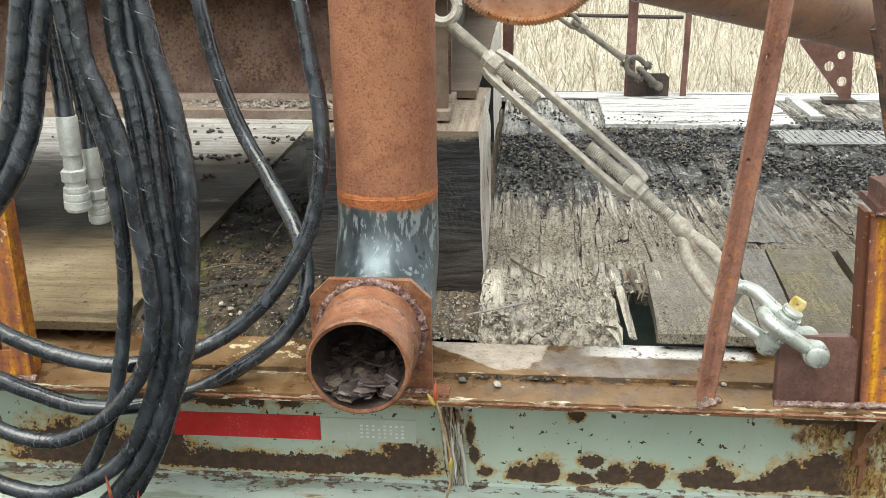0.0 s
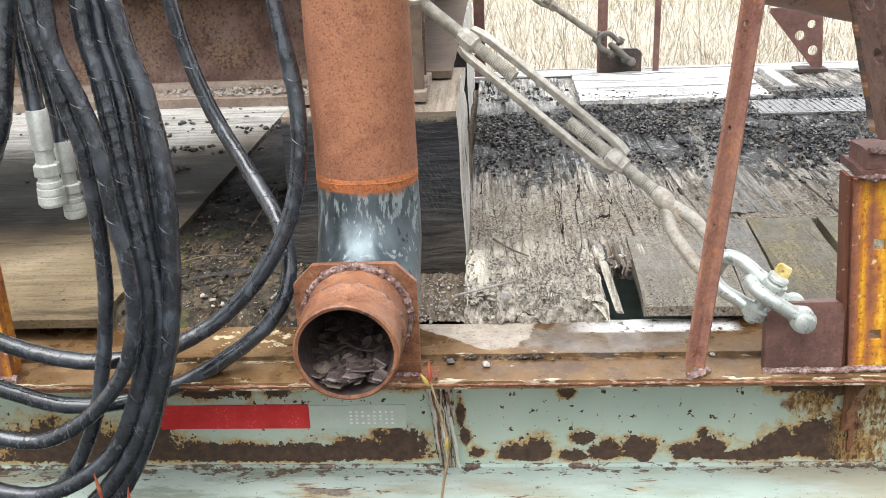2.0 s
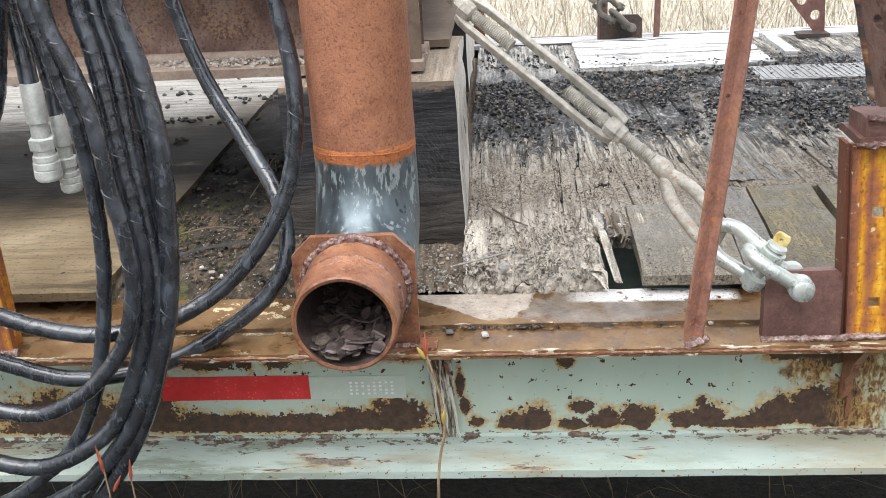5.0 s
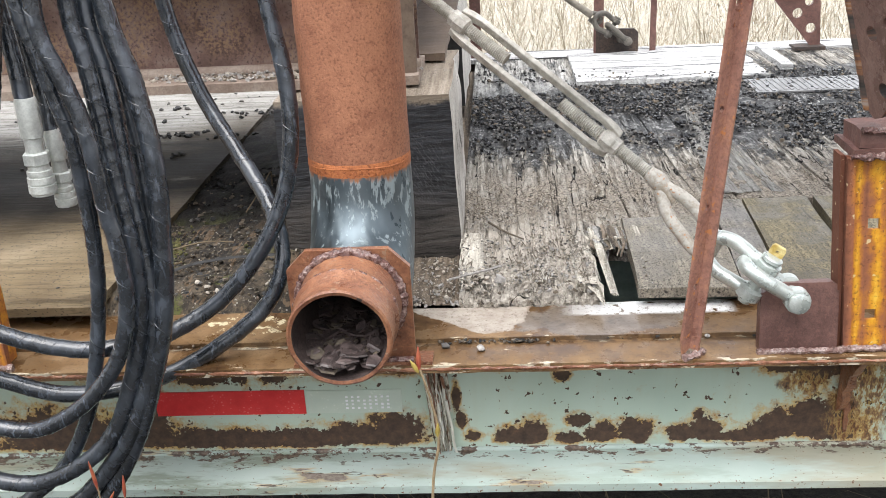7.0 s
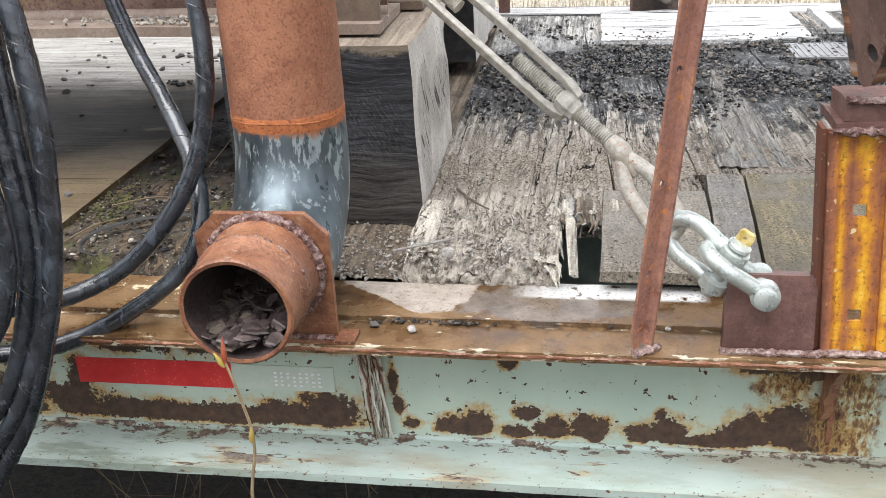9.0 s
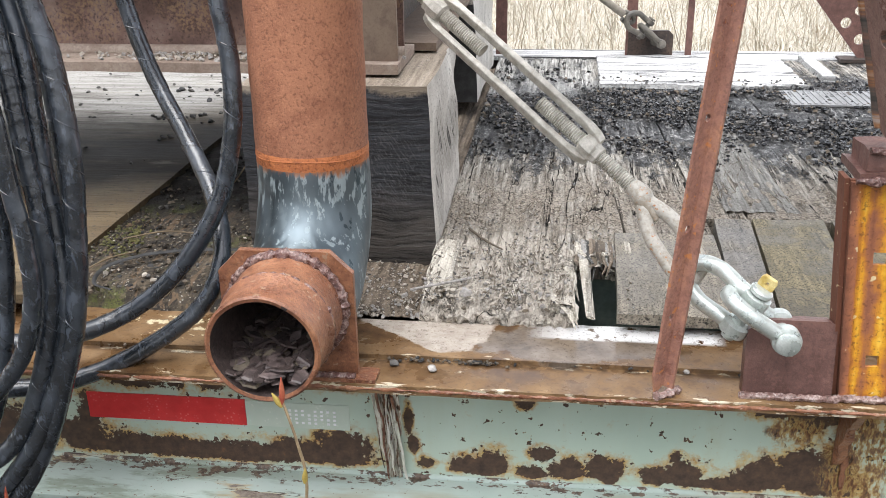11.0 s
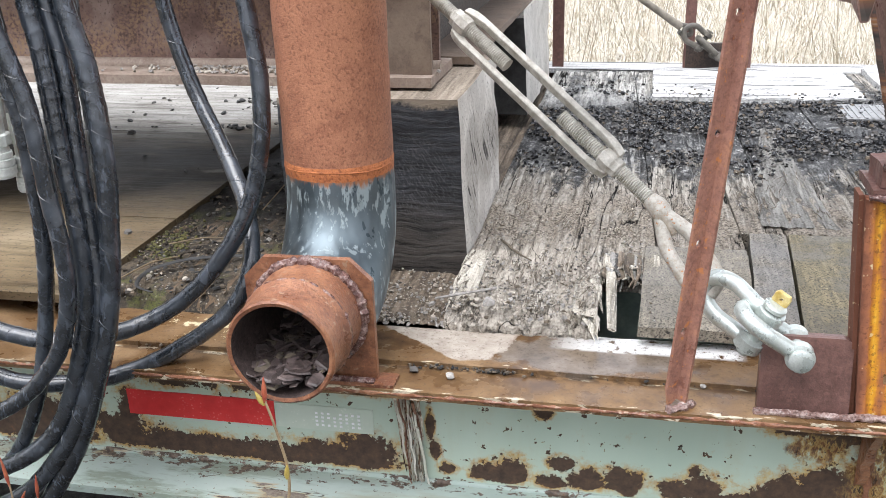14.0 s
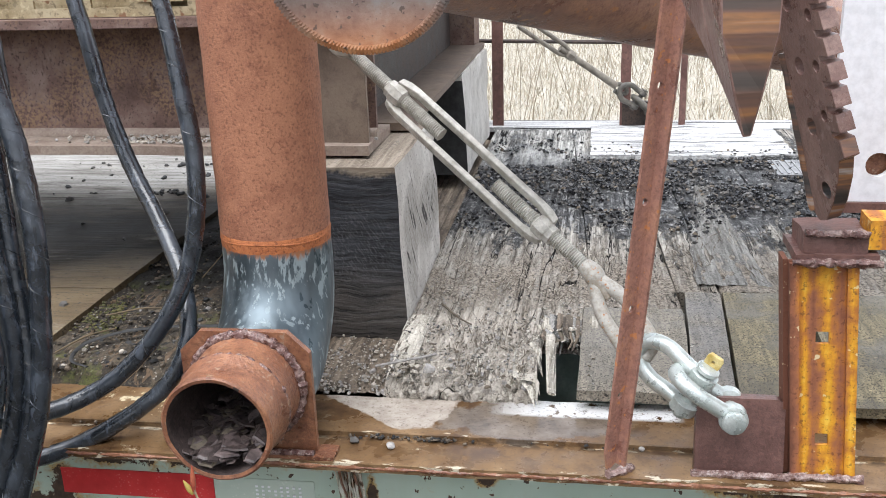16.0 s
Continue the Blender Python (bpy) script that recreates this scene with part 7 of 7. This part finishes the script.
# near-black front paints in the shade under the skid
build_block("timber_block", -0.352, -0.022, 1.41, 2.02, 0.848, 1.148, "far square timber block with shade-black front and flaking white side", 7.0, M_SOOT_SHADE)
build_block("timber_block", -1.75, -1.40, 0.60, 1.0, 0.862, 1.145, "dark timber block under a skid beam", 11.0)
build_skid()
build_mat_boards()
build_soil()
build_upper_tube()
build_far_side()

HOSES = [
    ([(-0.618, -0.160, 1.473), (-0.632, -0.169, 1.402), (-0.643, -0.179, 1.336), (-0.655, -0.188, 1.276), (-0.673, -0.197, 1.223), (-0.706, -0.200, 1.166), (-0.756, -0.200, 1.115)], None, 0.0133),
    ([(-0.595, -0.140, 1.471), (-0.608, -0.151, 1.407), (-0.617, -0.161, 1.356), (-0.623, -0.172, 1.311), (-0.630, -0.182, 1.266), (-0.644, -0.193, 1.225), (-0.667, -0.200, 1.182), (-0.709, -0.200, 1.132), (-0.767, -0.200, 1.089)], None, 0.0165),
    ([(-0.646, -0.100, 1.490), (-0.624, -0.110, 1.428), (-0.613, -0.120, 1.365), (-0.604, -0.130, 1.310), (-0.598, -0.140, 1.255)], ((-0.597, -0.14, 1.262), (-0.599, -0.14, 1.121), 0.0175), 0.0133),
    ([(-0.642, -0.060, 1.488), (-0.614, -0.080, 1.409), (-0.600, -0.090, 1.328), (-0.587, -0.100, 1.262), (-0.582, -0.110, 1.205)], ((-0.582, -0.11, 1.209), (-0.582, -0.11, 1.092), 0.0145), 0.0125),
    ([(-0.571, -0.180, 1.493), (-0.561, -0.182, 1.435), (-0.551, -0.185, 1.373), (-0.540, -0.187, 1.328), (-0.527, -0.190, 1.266), (-0.516, -0.192, 1.215), (-0.512, -0.195, 1.137), (-0.512, -0.197, 1.069), (-0.517, -0.200, 0.998), (-0.528, -0.202, 0.935), (-0.541, -0.205, 0.878), (-0.557, -0.207, 0.820), (-0.576, -0.210, 0.771), (-0.605, -0.210, 0.718), (-0.644, -0.210, 0.670), (-0.690, -0.210, 0.633), (-0.748, -0.210, 0.593), (-0.823, -0.210, 0.560)], None, 0.0112),
    ([(-0.543, -0.190, 1.494), (-0.531, -0.195, 1.436), (-0.527, -0.201, 1.360), (-0.505, -0.206, 1.300), (-0.488, -0.211, 1.247), (-0.481, -0.216, 1.201), (-0.474, -0.222, 1.121), (-0.465, -0.227, 1.063), (-0.463, -0.232, 0.995), (-0.474, -0.237, 0.938), (-0.495, -0.242, 0.889), (-0.531, -0.248, 0.844), (-0.571, -0.250, 0.811), (-0.623, -0.250, 0.785), (-0.670, -0.250, 0.783), (-0.720, -0.250, 0.799), (-0.773, -0.250, 0.839)], None, 0.0118),
    ([(-0.513, -0.140, 1.491), (-0.505, -0.147, 1.431), (-0.501, -0.154, 1.367), (-0.489, -0.161, 1.314), (-0.482, -0.168, 1.261), (-0.476, -0.175, 1.210), (-0.470, -0.182, 1.154), (-0.462, -0.189, 1.096), (-0.457, -0.196, 1.033), (-0.458, -0.203, 0.963), (-0.474, -0.210, 0.891), (-0.495, -0.217, 0.826), (-0.522, -0.224, 0.768), (-0.560, -0.230, 0.725), (-0.615, -0.230, 0.689), (-0.670, -0.230, 0.671), (-0.725, -0.230, 0.677), (-0.789, -0.230, 0.703), (-0.830, -0.230, 0.729)], None, 0.0130),
    ([(-0.506, -0.110, 1.489), (-0.494, -0.121, 1.428), (-0.487, -0.131, 1.356), (-0.471, -0.142, 1.279), (-0.464, -0.153, 1.208), (-0.459, -0.164, 1.135), (-0.451, -0.174, 1.069), (-0.444, -0.185, 1.001), (-0.442, -0.196, 0.941), (-0.457, -0.207, 0.870), (-0.477, -0.217, 0.812), (-0.507, -0.225, 0.748), (-0.550, -0.225, 0.692), (-0.604, -0.225, 0.637), (-0.673, -0.225, 0.595), (-0.746, -0.225, 0.567)], None, 0.0128),
    ([(-0.490, -0.120, 1.490), (-0.470, -0.129, 1.429), (-0.452, -0.138, 1.344), (-0.435, -0.147, 1.295), (-0.425, -0.155, 1.249), (-0.417, -0.164, 1.202), (-0.414, -0.173, 1.129), (-0.417, -0.182, 1.063), (-0.420, -0.191, 1.003), (-0.435, -0.200, 0.915), (-0.463, -0.209, 0.827), (-0.484, -0.215, 0.770), (-0.517, -0.215, 0.707), (-0.552, -0.215, 0.653), (-0.591, -0.215, 0.597), (-0.628, -0.215, 0.550)], None, 0.0142),
    ([(-0.517, 0.200, 1.473), (-0.497, 0.190, 1.399), (-0.472, 0.180, 1.283), (-0.430, 0.155, 1.183), (-0.370, 0.110, 1.098), (-0.317, 0.050, 1.036), (-0.289, 0.000, 0.983), (-0.288, -0.030, 0.934), (-0.318, -0.050, 0.881), (-0.388, -0.075, 0.830), (-0.470, -0.100, 0.792), (-0.547, -0.130, 0.781), (-0.634, -0.150, 0.785), (-0.711, -0.160, 0.814), (-0.793, -0.170, 0.857)], None, 0.0133),
    ([(-0.304, 0.060, 1.480), (-0.284, 0.040, 1.413), (-0.266, 0.020, 1.329), (-0.251, 0.005, 1.242), (-0.251, -0.010, 1.154), (-0.270, -0.025, 1.063), (-0.309, -0.045, 0.986), (-0.369, -0.065, 0.917), (-0.428, -0.090, 0.880), (-0.485, -0.140, 0.872), (-0.571, -0.160, 0.869), (-0.659, -0.165, 0.887), (-0.734, -0.170, 0.922), (-0.792, -0.170, 0.961)], None, 0.0133),
    ([(-0.495, -0.070, 1.486), (-0.484, -0.081, 1.403), (-0.476, -0.093, 1.309), (-0.465, -0.105, 1.246), (-0.456, -0.116, 1.181), (-0.451, -0.127, 1.114), (-0.450, -0.139, 1.046), (-0.451, -0.151, 0.986), (-0.462, -0.162, 0.905), (-0.478, -0.174, 0.842), (-0.496, -0.185, 0.777), (-0.532, -0.185, 0.703), (-0.574, -0.185, 0.642), (-0.614, -0.185, 0.591), (-0.661, -0.185, 0.543)], None, 0.0112),
]
for hose_line, hose_end, hose_radius in HOSES:
    build_hose(hose_line, "black rubber hydraulic hose ending in a zinc coupling" if hose_end else "black rubber hydraulic hose hanging in a coil", hose_end, hose_radius)
build_debris()
build_sprout((0.02, -0.62, 0.0), [(0.0, -0.625, 0.5), (-0.004, -0.63, 0.90), (0.007, -0.63, 1.005), (0.002, -0.63, 1.05), (-0.009, -0.63, 1.095)], [((-0.008, -0.63, 1.088), (0.0, 0.1, 1), 0.024, M_BUD), ((-0.009, -0.63, 1.085), (-0.5, 0, 0.9), 0.015, M_BUDGREEN), ((0.006, -0.632, 1.012), (0.1, 0, 1), 0.015, M_BUDGREEN)], "thin budding sprout growing in front of the trailer")
build_sprout((-0.46, -0.42, 0.0), [(-0.465, -0.415, 0.4), (-0.475, -0.41, 0.80)], [((-0.475, -0.41, 0.79), (-0.1, 0, 1), 0.045, M_BUD), ((-0.468, -0.41, 0.76), (0.5, 0, 0.9), 0.03, M_BUD)], "short sprout with red buds")
build_sprout((-0.43, -0.4, 0.0), [(-0.44, -0.4, 0.4), (-0.445, -0.4, 0.775)], [((-0.445, -0.4, 0.77), (0.1, 0, 1), 0.035, M_BUD)], "short sprout with red buds")
build_sprout((-0.12, -0.42, 0.0), [(-0.11, -0.42, 0.4), (-0.125, -0.42, 0.70)], [((-0.125, -0.42, 0.70), (-0.1, 0, 1), 0.04, M_BUD)], "short sprout with red buds")
